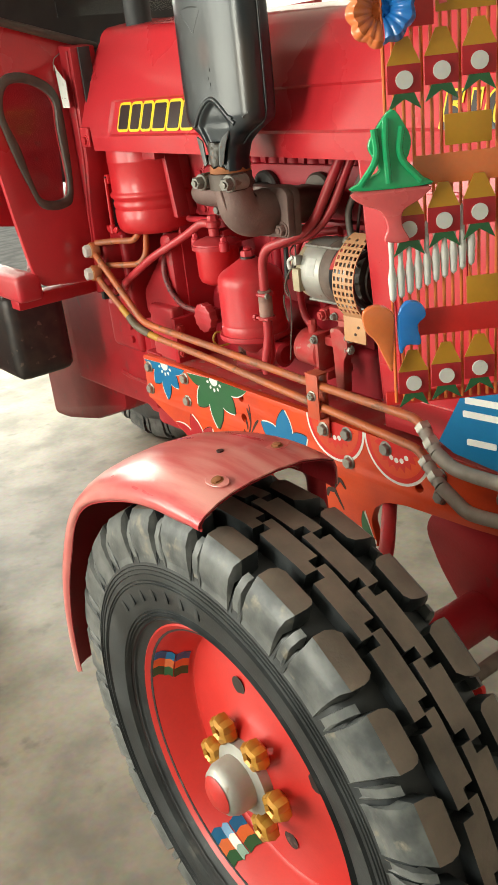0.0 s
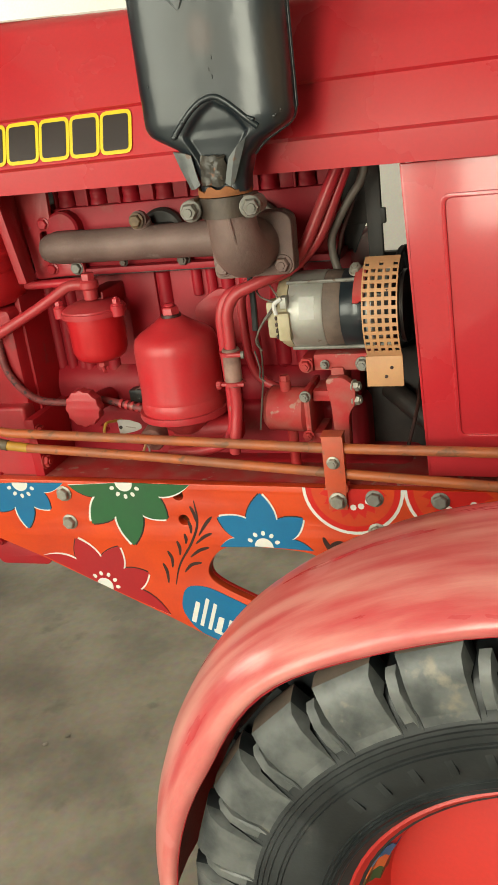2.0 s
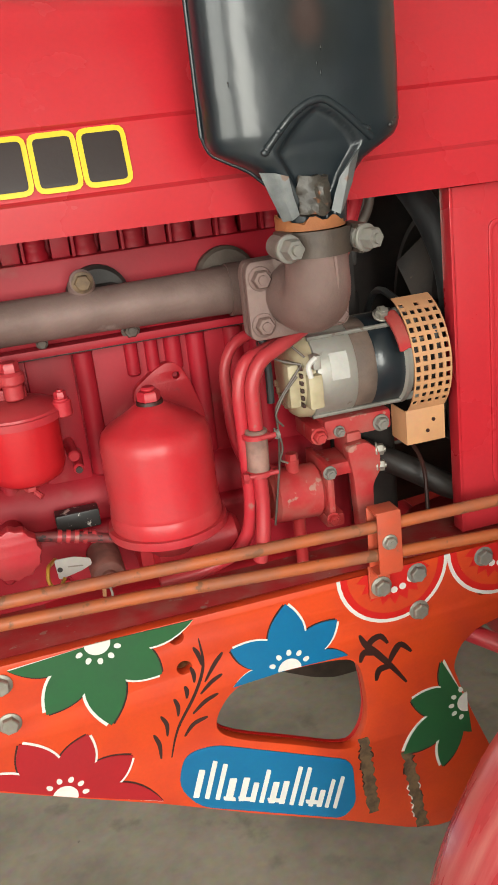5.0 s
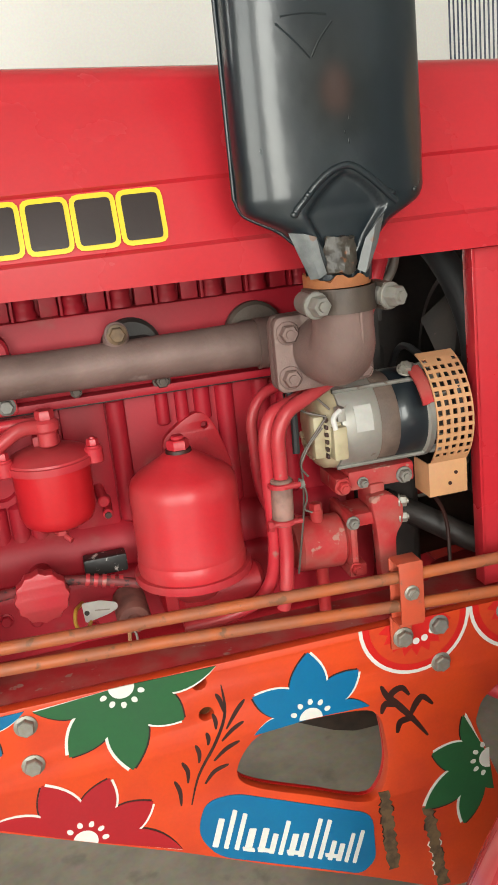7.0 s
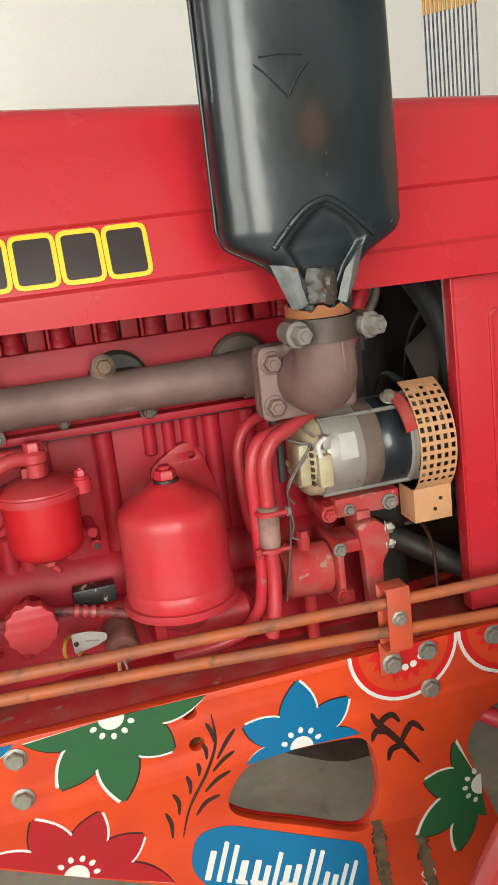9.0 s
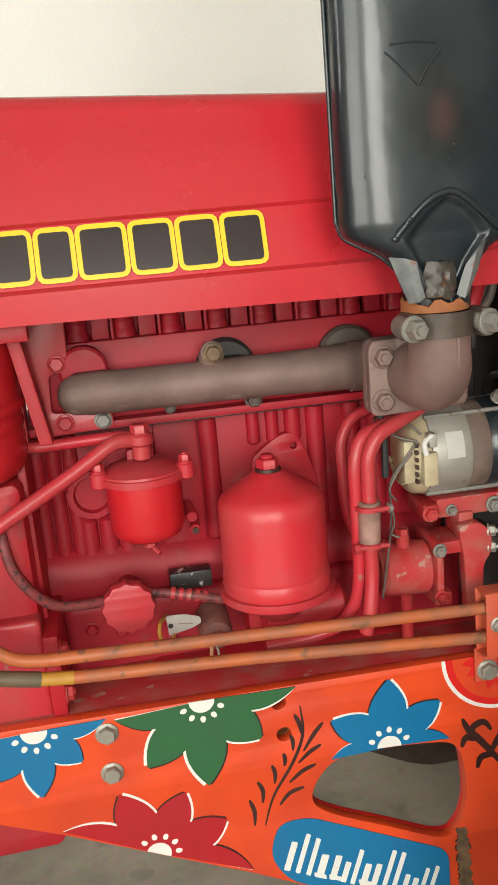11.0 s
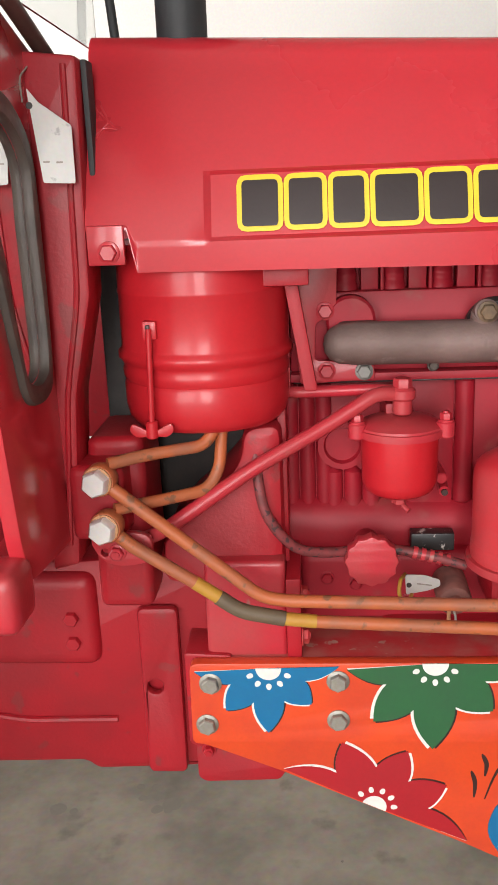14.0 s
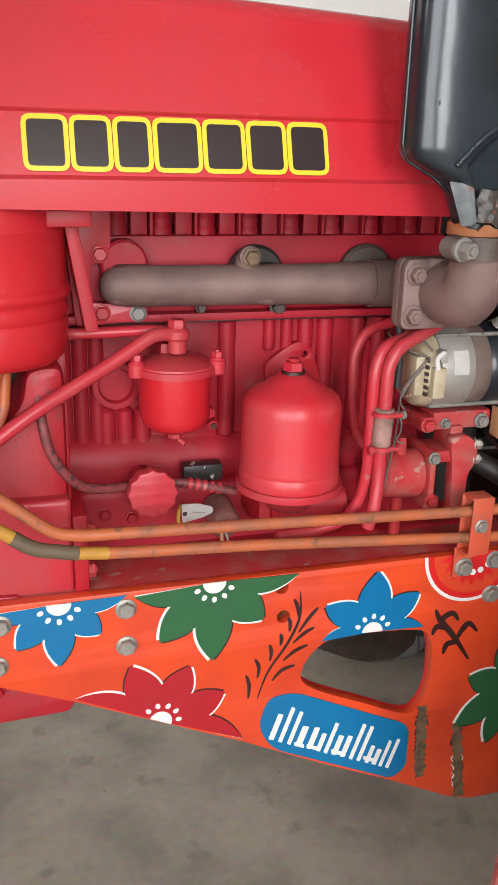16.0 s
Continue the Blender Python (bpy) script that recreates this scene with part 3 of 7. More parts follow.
# ---- side frame with its paintings ----
def petals(c, tips, waist=0.60, belly=0.22):
    """A half flower round c: pointed petals out to the tips, drawn in as far as the waist between them."""
    c = Vector(c)
    tips = [Vector(t) for t in tips]
    out = [tuple(c)]
    n = len(tips)
    for k, t in enumerate(tips):
        r = t - c
        left = (tips[k - 1] - c).normalized() + r.normalized() if k else None
        right = (tips[k + 1] - c).normalized() + r.normalized() if k < n - 1 else None
        def valley(d, other):
            return c + d.normalized() * ((r.length + (other - c).length) / 2 * waist)
        v0 = valley(left, tips[k - 1]) if left else None
        v1 = valley(right, tips[k + 1]) if right else None
        def edge(a, b, s):
            m = (a + b) / 2
            off = (m - c) - r * ((m - c).dot(r) / r.length_squared)
            m = m + (off.normalized() if off.length > 1e-6 else Vector((-r.y, r.x)).normalized()) * (b - a).length * belly * s
            return [(1 - u) ** 2 * a + 2 * u * (1 - u) * m + u * u * b for u in (j / 6 for j in range(7))]
        turn = 1.0
        if v0:
            out += [tuple(p) for p in edge(v0, t, turn)][1:]
        else:
            out += [tuple(p) for p in edge(c, t, 0.0)][1:]
        if v1:
            out += [tuple(p) for p in edge(t, v1, turn)][1:]
        else:
            out += [tuple(p) for p in edge(t, c, 0.0)][1:-1]
    return out


def turned(pts, c, angle, facing):
    """An outline turned round c; points on the flower's straight base stay where they are."""
    face = Vector((math.cos(radians(facing)), math.sin(radians(facing))))
    out = []
    for x, z in pts:
        d = Vector((x - c[0], z - c[1]))
        g = radians(angle) * min(1.0, max(0.0, d.dot(face) / 0.035))
        out.append((c[0] + d.x * math.cos(g) - d.y * math.sin(g), c[1] + d.x * math.sin(g) + d.y * math.cos(g)))
    return out


def flower(parent, c, tips, colour, label, facing, dots=5, core=0.019):
    """A painted half flower: each petal has a dark brush edge on one side and a white one on the other, a white core and dots."""
    main = petals(c, tips)
    pieces = [(flat([turned(main, c, 2.0, facing)], -0.0004, 0.001), INK), (flat([turned(main, c, -3.0, facing)], -0.0008, 0.001), WHITE), (flat([main], -0.0013, 0.001), colour)]
    pieces.append((flat([circle(c[0], c[1], core, 14, facing - 90, facing + 90)], -0.0018, 0.0), WHITE))
    for k in range(dots):
        a = radians(facing - 66 + 132 * k / (dots - 1))
        d = Vector((math.cos(a), math.sin(a)))
        o = Vector(c)
        pieces.append((flat([brush([o + d * core * 1.32, o + d * core * 1.6, o + d * core * 1.85], 0.0082)], -0.0018, 0.0), WHITE))
    return part("painted_flower", pieces, None, parent, label)


def brush(pts, w):
    """A brush stroke through points, thin at its start and round at its end."""
    pts = [Vector(p) for p in pts]
    path = []
    n = len(pts)
    for k in range(n - 1):
        p0, p1, p2, p3 = pts[max(k - 1, 0)], pts[k], pts[k + 1], pts[min(k + 2, n - 1)]
        path += [0.5 * (2 * p1 + (p2 - p0) * u + (2 * p0 - 5 * p1 + 4 * p2 - p3) * u * u + (3 * p1 - p0 - 3 * p2 + p3) * u ** 3) for u in (0, 0.2, 0.4, 0.6, 0.8)]
    path.append(pts[-1])
    left, right = [], []
    for k, p in enumerate(path):
        u = k / (len(path) - 1)
        d = (path[min(k + 1, len(path) - 1)] - path[max(k - 1, 0)]).normalized()
        nn = Vector((-d.y, d.x)) * (w / 2 * (0.12 + 0.88 * math.sin(math.pi * min(1.0, 0.06 + 0.86 * u ** 0.8))))
        left.append(tuple(p + nn))
        right.append(tuple(p - nn))
    return left + right[::-1]


def make_side_frame():
    outline = [(-0.262, 0.899), (-0.264, 0.765), (-0.245, 0.763), (-0.132, 0.717), (-0.010, 0.660), (0.149, 0.586), (0.287, 0.515), (0.436, 0.444), (0.560, 0.380), (0.611, 0.364), (0.690, 0.364), (0.735, 0.40),
               (0.722, 0.50), (0.690, 0.58), (0.672, 0.63), (0.655, 0.685), (0.668, 0.722), (0.70, 0.747), (0.76, 0.760), (0.94, 0.772), (1.06, 0.785), (1.06, 0.892), (0.60, 0.897)]
    window = smooth_loop([(0.249, 0.697), (0.262, 0.735), (0.296, 0.762), (0.356, 0.766), (0.455, 0.759), (0.485, 0.742), (0.495, 0.703), (0.497, 0.644), (0.482, 0.600), (0.452, 0.587), (0.366, 0.626), (0.279, 0.667)], 4)
    holes = [(0.208, 0.873), (0.213, 0.819), (0.530, 0.832), (0.712, 0.818), (0.80, 0.815)]
    loops = [rounded(outline, 0.012, 3), window] + [circle(x, z, 0.0115, 16) for x, z in holes]
    frame_ = part("side_frame", flat(loops, 0.0, 0.020, 0.0015), ORANGE, tractor, "orange side frame painted with blue, green and red flowers")
    # Far frame coloured dark brown to stand for the shadow it lies in.
    far = part("side_frame_far", flat([[(x, z) for x, z in rounded(outline, 0.012, 3)], window], 0.48, 0.50, 0.0015), BURNTI_SHADE, tractor)
    # flange behind the upper edge, and cast ribs round the window
    part("top_flange", box(-0.235, 1.05, 0.0205, 0.152, 0.885, 0.897, 0.002), POWDER, frame_, "dust-coated red flange")
    lip = flat([smooth_loop([(0.243, 0.697), (0.257, 0.74), (0.294, 0.769), (0.356, 0.773), (0.458, 0.766), (0.492, 0.747), (0.503, 0.703), (0.505, 0.644), (0.488, 0.594), (0.452, 0.579), (0.362, 0.619), (0.274, 0.660)], 4), window], 0.0202, 0.028, 0.001)
    part("window_lip", lip, VERMIL, frame_)
    for x, z in holes:
        part("hole_sleeve", lathe([(0.0115, 0), (0.0115, 0.03), (0.017, 0.03), (0.017, 0.0)], (x, 0.02, z), (0, 1, 0), 16, ring=True), RUST, frame_)
    flower(frame_, (0.095, 0.898), [(-0.032, 0.889), (0.006, 0.803), (0.093, 0.756), (0.179, 0.820), (0.236, 0.896)], GREEN, "green half flower with white edges", 270)
    flower(frame_, (-0.146, 0.892), [(-0.255, 0.886), (-0.211, 0.822), (-0.149, 0.784), (-0.084, 0.832), (-0.043, 0.894)], BLUE, "blue half flower with white edges", 270)
    flower(frame_, (0.007, 0.655), [(-0.128, 0.721), (-0.040, 0.767), (0.057, 0.752), (0.115, 0.693), (0.148, 0.594)], DEEPRED, "crimson half flower with white edges", 65)
    flower(frame_, (0.374, 0.768), [(0.282, 0.763), (0.285, 0.829), (0.378, 0.883), (0.458, 0.833), (0.472, 0.764)], BLUE, "blue half flower above the frame's window", 88)
    flower(frame_, (0.678, 0.610), [(0.633, 0.704), (0.574, 0.645), (0.556, 0.542), (0.627, 0.490), (0.685, 0.545)], GREEN, "green half flower beside the arch", 180)
    # two scalloped red half discs
    for x, r in ((0.556, 0.094), (0.742, 0.093)):
        pieces = [(flat([circle(x, 0.897, r, 20, 180, 360)], -0.0006, 0.001), WHITE), (flat([circle(x, 0.8975, r - 0.006, 20, 180, 360)], -0.0011, 0.001), VERMIL), (flat([circle(x, 0.8975, r - 0.017, 20, 180, 360)], -0.0014, 0.001), ORANGE)]
        scal = [(x + (0.049 + 0.014 * (k % 2)) * math.cos(radians(180 + 180 * k / 18)), 0.897 + (0.049 + 0.014 * (k % 2)) * math.sin(radians(180 + 180 * k / 18))) for k in range(19)]
        pieces.append((flat([scal], -0.0018, 0.0), VERMIL))
        pieces += [(flat([circle(x + 0.034 * math.cos(radians(a)), 0.890 + 0.03 * math.sin(radians(a)), 0.006, 8)], -0.0023, 0.0), WHITE) for a in (215, 245, 270, 295, 325)]
        part("painted_scallop", pieces, None, frame_, "vermilion half disc with a white edge")
    # twig of dark brush strokes
    leaves = [[(0.240, 0.863), (0.241, 0.815), (0.222, 0.769), (0.189, 0.718), (0.172, 0.669)]]
    leaves += [[(0.273, 0.829), (0.258, 0.812), (0.240, 0.786)], [(0.268, 0.792), (0.250, 0.783), (0.231, 0.767)], [(0.258, 0.760), (0.236, 0.752), (0.215, 0.736)], [(0.237, 0.724), (0.214, 0.718), (0.197, 0.700)]]
    leaves += [[(0.230, 0.850), (0.236, 0.836), (0.239, 0.816)], [(0.222, 0.817), (0.225, 0.804), (0.224, 0.790)], [(0.209, 0.788), (0.211, 0.777), (0.209, 0.766)], [(0.190, 0.771), (0.194, 0.756), (0.192, 0.739)], [(0.166, 0.747), (0.173, 0.730), (0.171, 0.709)], [(0.151, 0.718), (0.157, 0.698), (0.156, 0.672)]]
    part("painted_twig", [(flat([brush(p, 0.0050 if len(p) > 3 else 0.0068)], -0.0008, 0.001), INK) for p in leaves], None, frame_, "dark brush-painted twig")
    curls = [[(0.493, 0.794), (0.502, 0.774), (0.522, 0.750), (0.546, 0.718), (0.569, 0.683)], [(0.540, 0.766), (0.528, 0.782), (0.511, 0.777), (0.507, 0.762)][::-1], [(0.520, 0.752), (0.499, 0.760), (0.491, 0.744)], [(0.546, 0.722), (0.523, 0.721), (0.516, 0.702)], [(0.539, 0.727), (0.551, 0.748), (0.563, 0.757), (0.580, 0.739)]]
    part("painted_curl", [(flat([brush(p, 0.0115)], -0.0008 - 0.0001 * k, 0.001), INK) for k, p in enumerate(curls)], None, frame_, "dark brush-painted curl")
    # blue sign with its writing shown as plain slanted white bars
    sign = [(flat([rounded([(0.174, 0.612), (0.192, 0.668), (0.240, 0.670), (0.464, 0.562), (0.464, 0.470), (0.438, 0.449), (0.202, 0.562)], 0.024)], -0.0016, 0.001), BLUE)]
    for k, (u, tall, wide) in enumerate(((0.0, 0.7, 1.2), (0.075, 0.95, 0.9), (0.145, 0.9, 0.9), (0.21, 0.55, 1.5), (0.30, 0.6, 1.3), (0.375, 0.5, 1.1), (0.44, 0.85, 0.9), (0.505, 0.55, 1.3), (0.575, 0.6, 1.2), (0.65, 1.0, 0.9), (0.715, 1.0, 0.9), (0.785, 0.5, 1.0), (0.845, 0.45, 1.1), (0.905, 0.75, 0.8), (0.965, 0.85, 0.8))):
        xa, za = 0.194 + 0.236 * u, 0.584 - 0.110 * u
        h, w = 0.070 * tall, 0.0078 * wide
        lean_ = 0.34 * h
        sign.append((flat([rounded([(xa, za), (xa + w, za - 0.004), (xa + w + lean_, za + h - 0.004), (xa + lean_, za + h)], 0.002)], -0.0022, 0.0), WHITE))
    for u0, u1, up in ((0.19, 0.27, -0.004), (0.29, 0.40, -0.002), (0.49, 0.61, 0.0), (0.76, 0.87, 0.002)):
        (xa, za), (xb, zb) = [(0.197 + 0.236 * u, 0.590 - 0.110 * u + up) for u in (u0, u1)]
        sign.append((flat([rounded([(xa, za - 0.004), (xa, za + 0.004), (xb, zb + 0.004), (xb, zb - 0.004)], 0.002)], -0.0024, 0.0), WHITE))
    part("painted_sign", sign, None, frame_, "blue painted sign with slanted white bars")
    # bare scraped strips
    for a, b, w in (((0.486, 0.598), (0.496, 0.440), 0.021), ((0.562, 0.545), (0.585, 0.376), 0.022)):
        n = 26
        def edge(side, w=w, a=a, b=b):
            return [(a[0] + (b[0] - a[0]) * k / n + side * (w / 2 * (0.72 if k < 4 else 1.0) + random.uniform(-0.0038, 0.0030)), a[1] + (b[1] - a[1]) * k / n) for k in range(n + 1)]
        left, right = edge(-1), edge(1)
        strip = part("bare_strip", flat([left + right[::-1]], -0.0012, 0.001), BARE, frame_, "scraped strip of bare brown metal")
        for edge_pts, side in ((left, -1), (right, 1)):
            for k in range(2, n - 2, 3):
                if random.random() < (0.75 if side < 0 else 0.4):
                    run = edge_pts[k:k + 3]
                    part("paint_flake", flat([run + [(x + side * random.uniform(0.0012, 0.0028), z) for x, z in run[::-1]]], -0.0015, 0.001), WHITE if random.random() < 0.55 else INK, strip)
    for x, z in ((-0.232, 0.867), (-0.240, 0.798), (-0.045, 0.870), (-0.045, 0.805), (0.531, 0.877), (0.596, 0.879), (0.597, 0.812), (0.713, 0.878), (0.857, 0.861), (0.857, 0.815), (1.010, 0.860)):
        bolt(frame_, (x, -0.010 if x == 0.531 else 0, z), r=0.0132, h=0.012, turn=random.uniform(0, 60), stud=False, material=STEEL if random.random() < 0.6 else WEATHER)
    return frame_


side_frame = make_side_frame()


# ---- engine ----
def make_engine():
    block = box(-0.118, 0.545, 0.195, 0.42, 0.93, 1.29, 0.008)
    engine = part("engine_block", block, ENGRED, tractor, "ribbed cast iron engine block in dusty red paint")
    for k, x in enumerate((-0.108, -0.082, -0.056, 0.161, 0.335, 0.395, 0.435)):
        part("block_rib", rod((x, 0.197, 1.072), (x, 0.197, 1.278), 0.0128 if k < 3 else 0.0155, 16, 0.006), ENGRED, engine)
    for x in (-0.041, -0.011, 0.018):
        part("block_rib", rod((x, 0.197, 1.06), (x, 0.197, 1.137), 0.0146, 18, 0.008), ENGRED, engine)
    for x, w in ((0.234, 0.0105), (0.265, 0.0105), (0.298, 0.0135)):
        part("block_boss", rod((x, 0.192, 1.222), (x, 0.192, 1.285), w, 14, 0.003), ENGRED, engine)
    part("web_plate", bevelled(box(0.075, 0.145, 0.188, 0.20, 1.07, 1.28, 0), 0.006, 2), ENGRED, engine)
    part("oil_gallery", moved(rod((-0.118, 0, 0), (0.52, 0, 0), 1.0, 40), Matrix.Translation((0, 0.208, 1.030)) @ Matrix.Rotation(radians(1.5), 4, "Y") @ Matrix.Diagonal((1, 0.040, 0.056, 1))), ENGRED, engine)
    part("crankcase", bevelled(box(-0.10, 0.56, 0.150, 0.44, 0.86, 1.010, 0), 0.02, 3), ENGRED, engine)
    part("core_plug", lathe([(0.0001, 0), (0.028, 0), (0.030, 0.005), (0.038, 0.005), (0.038, 0.020), (0.029, 0.020), (0.026, 0.011), (0.0001, 0.011)], (-0.028, 0.187, 1.178), (0, -1, 0), 32), ENGRED, engine)
    head = box(-0.105, 0.53, 0.165, 0.42, 1.296, 1.414, 0.005)
    add(head, box(-0.115, 0.535, 0.143, 0.43, 1.284, 1.2965, 0.003))
    add(head, rod((-0.015, 0.17, 1.375), (-0.015, 0.138, 1.375), 0.036, 24, 0.004))
    part("cylinder_head", head, ENGRED, engine)
    part("gasket_edge", box(-0.10, 0.53, 0.152, 0.42, 1.2805, 1.2838, 0.0008), BLACKD, engine, "dark edge of the head gasket")
    cover = box(-0.04, 0.53, 0.212, 0.42, 1.412, 1.50, 0.010)
    add(cover, box(-0.042, 0.535, 0.170, 0.42, 1.405, 1.412, 0.002))
    for k in range(9):
        x = -0.0375 + 0.0705 * k
        add(cover, box(x - 0.0022, x + 0.0022, 0.174, 0.214, 1.411, 1.462, 0.001))
    vc = part("valve_cover", cover, ENGRED, engine, "red valve cover with a row of ribs and springs")
    for k in range(16):
        x = -0.020 + 0.03525 * k
        plain = k % 2 == 0
        if plain:
            cup = lathe([(0.0185, 0), (0.0185, 0.010), (0.0165, 0.013), (0.0165, 0.020), (0.0172, 0.022), (0.0172, 0.026), (0.0160, 0.028), (0.0150, 0.045), (0.0001, 0.046)], (x, 0.194, 1.412), (0, 0, 1), 20)
        else:
            cup = box(x - 0.013, x + 0.013, 0.184, 0.214, 1.412, 1.456, 0.002)
        part("spring_cup" if plain else "cover_rib_block", cup, ENGRED, vc)
    plate = flat([rounded([(-0.108, 1.46), (-0.034, 1.46), (-0.036, 1.388), (-0.066, 1.372), (-0.068, 1.318), (0.018, 1.312), (0.020, 1.288), (-0.090, 1.282)], 0.006)], 0.139, 0.151, 0.0015)
    add(plate, box(-0.112, -0.1045, 0.108, 0.151, 1.285, 1.46, 0.001))
    mp = part("lifting_plate", plate, DUSTY, engine, "flat red bracket plate beside the manifold")
    for x, z in ((-0.052, 1.390), (-0.051, 1.302), (0.004, 1.300)):
        bolt(mp, (x, 0.139, z), r=0.0105, h=0.009, material=DUSTY if x < 0 else WEATHER, stud=False)
    # Added black box that stands for the deep shade behind the air cleaner.
    part("gap_shade_box", box(-0.40, -0.160, 0.215, 0.46, 0.98, 1.49, 0.008), SOOT_SHADE, engine, "dark box added behind the air cleaner to keep the gap shaded")
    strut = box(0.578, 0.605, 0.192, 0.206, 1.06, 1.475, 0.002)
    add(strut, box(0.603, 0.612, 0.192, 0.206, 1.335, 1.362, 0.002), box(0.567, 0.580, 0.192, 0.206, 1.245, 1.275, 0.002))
    part("dark_strut", strut, SOOT_SHADE, engine, "dark strut in shadow behind the alternator")
    part("dark_bracket", box(0.52, 0.582, 0.207, 0.215, 1.335, 1.475, 0.003), SOOT_SHADE, engine)
    part("dark_bracket", moved(box(-0.022, 0.022, 0.207, 0.213, -0.05, 0.02, 0.002), Matrix.Translation((0.548, 0.009, 1.335)) @ Matrix.Rotation(radians(24), 4, "Y")), SOOT_SHADE, engine)
    # Added sheet: hides the bright wall so the bay's far side stays dark.
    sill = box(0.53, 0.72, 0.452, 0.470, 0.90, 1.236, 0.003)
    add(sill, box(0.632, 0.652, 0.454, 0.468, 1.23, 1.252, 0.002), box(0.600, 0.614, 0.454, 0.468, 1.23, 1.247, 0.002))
    part("far_gap_blocker", sill, SOOT_SHADE, engine, "dark sheet added to close the far side of the engine")
    part("timing_cover", bevelled(box(0.546, 0.675, 0.215, 0.45, 0.86, 1.105, 0), 0.02, 3), SOOT_SHADE, engine, "black timing cover")
    part("grey_relay", [(box(-0.146, -0.137, 0.200, 0.222, 1.150, 1.222, 0.001), ALU), (box(-0.1355, -0.129, 0.200, 0.222, 1.150, 1.222, 0.001), ALU)], None, engine, "pale grey slotted block in the gap")
    part("grey_gap_hose", tube([(0.60, 0.10, 1.475), (0.598, 0.10, 1.429), (0.566, 0.10, 1.391), (0.532, 0.10, 1.334), (0.533, 0.10, 1.30), (0.541, 0.10, 1.272)], 0.0072, 0.03, 10), LEAD, engine, "grimy grey hose behind the elbow")
    # filler cap with a scalloped rim
    cap = smooth_loop([(0.008 + (0.0395 if k % 2 == 0 else 0.0362) * math.cos(radians(15 * k)), 1.036 + (0.0395 if k % 2 == 0 else 0.0362) * math.sin(radians(15 * k))) for k in range(24)], 2)
    cp = part("filler_cap", flat([cap], 0.046, 0.070, 0.003), DUSTY, engine, "scalloped red oil filler cap")
    part("filler_neck", rod((0.008, 0.071, 1.034), (0.008, 0.18, 1.020), 0.019, 20), ENGRED, cp)
    for x, z in ((-0.055, 0.965), (0.072, 0.925), (-0.01, 0.955)):
        bolt(engine, (x, 0.150, z), r=0.009, h=0.008, material=ENGRED, stud=False)
    part("dip_elbow", [(rod((0.126, 0.20, 1.120), (0.122, 0.125, 1.115), 0.008, 14, 0.002), DUSTY), (rod((0.122, 0.124, 1.115), (0.122, 0.120, 1.115), 0.005, 12), INK), (rod((0.116, 0.20, 1.138), (0.119, 0.130, 1.134), 0.009, 14, 0.002), DUSTY)], None, engine)
    # hoses and wires in the gap behind the engine
    part("gap_hose", tube([(-0.150, 0.30, 1.46), (-0.148, 0.22, 1.34), (-0.150, 0.17, 1.22), (-0.152, 0.15, 1.08), (-0.15, 0.16, 0.98)], 0.010, 0.05, 12), CAST, engine)
    part("gap_cable", [(tube(p, 0.0035, 0.03, 8), RUBBER) for p in ([(-0.20, 0.20, 1.235), (-0.165, 0.19, 1.248), (-0.135, 0.20, 1.238)], [(-0.19, 0.21, 1.20), (-0.16, 0.20, 1.222), (-0.13, 0.21, 1.25)])], None, engine, "loose black wires behind the engine")
    return engine


engine = make_engine()


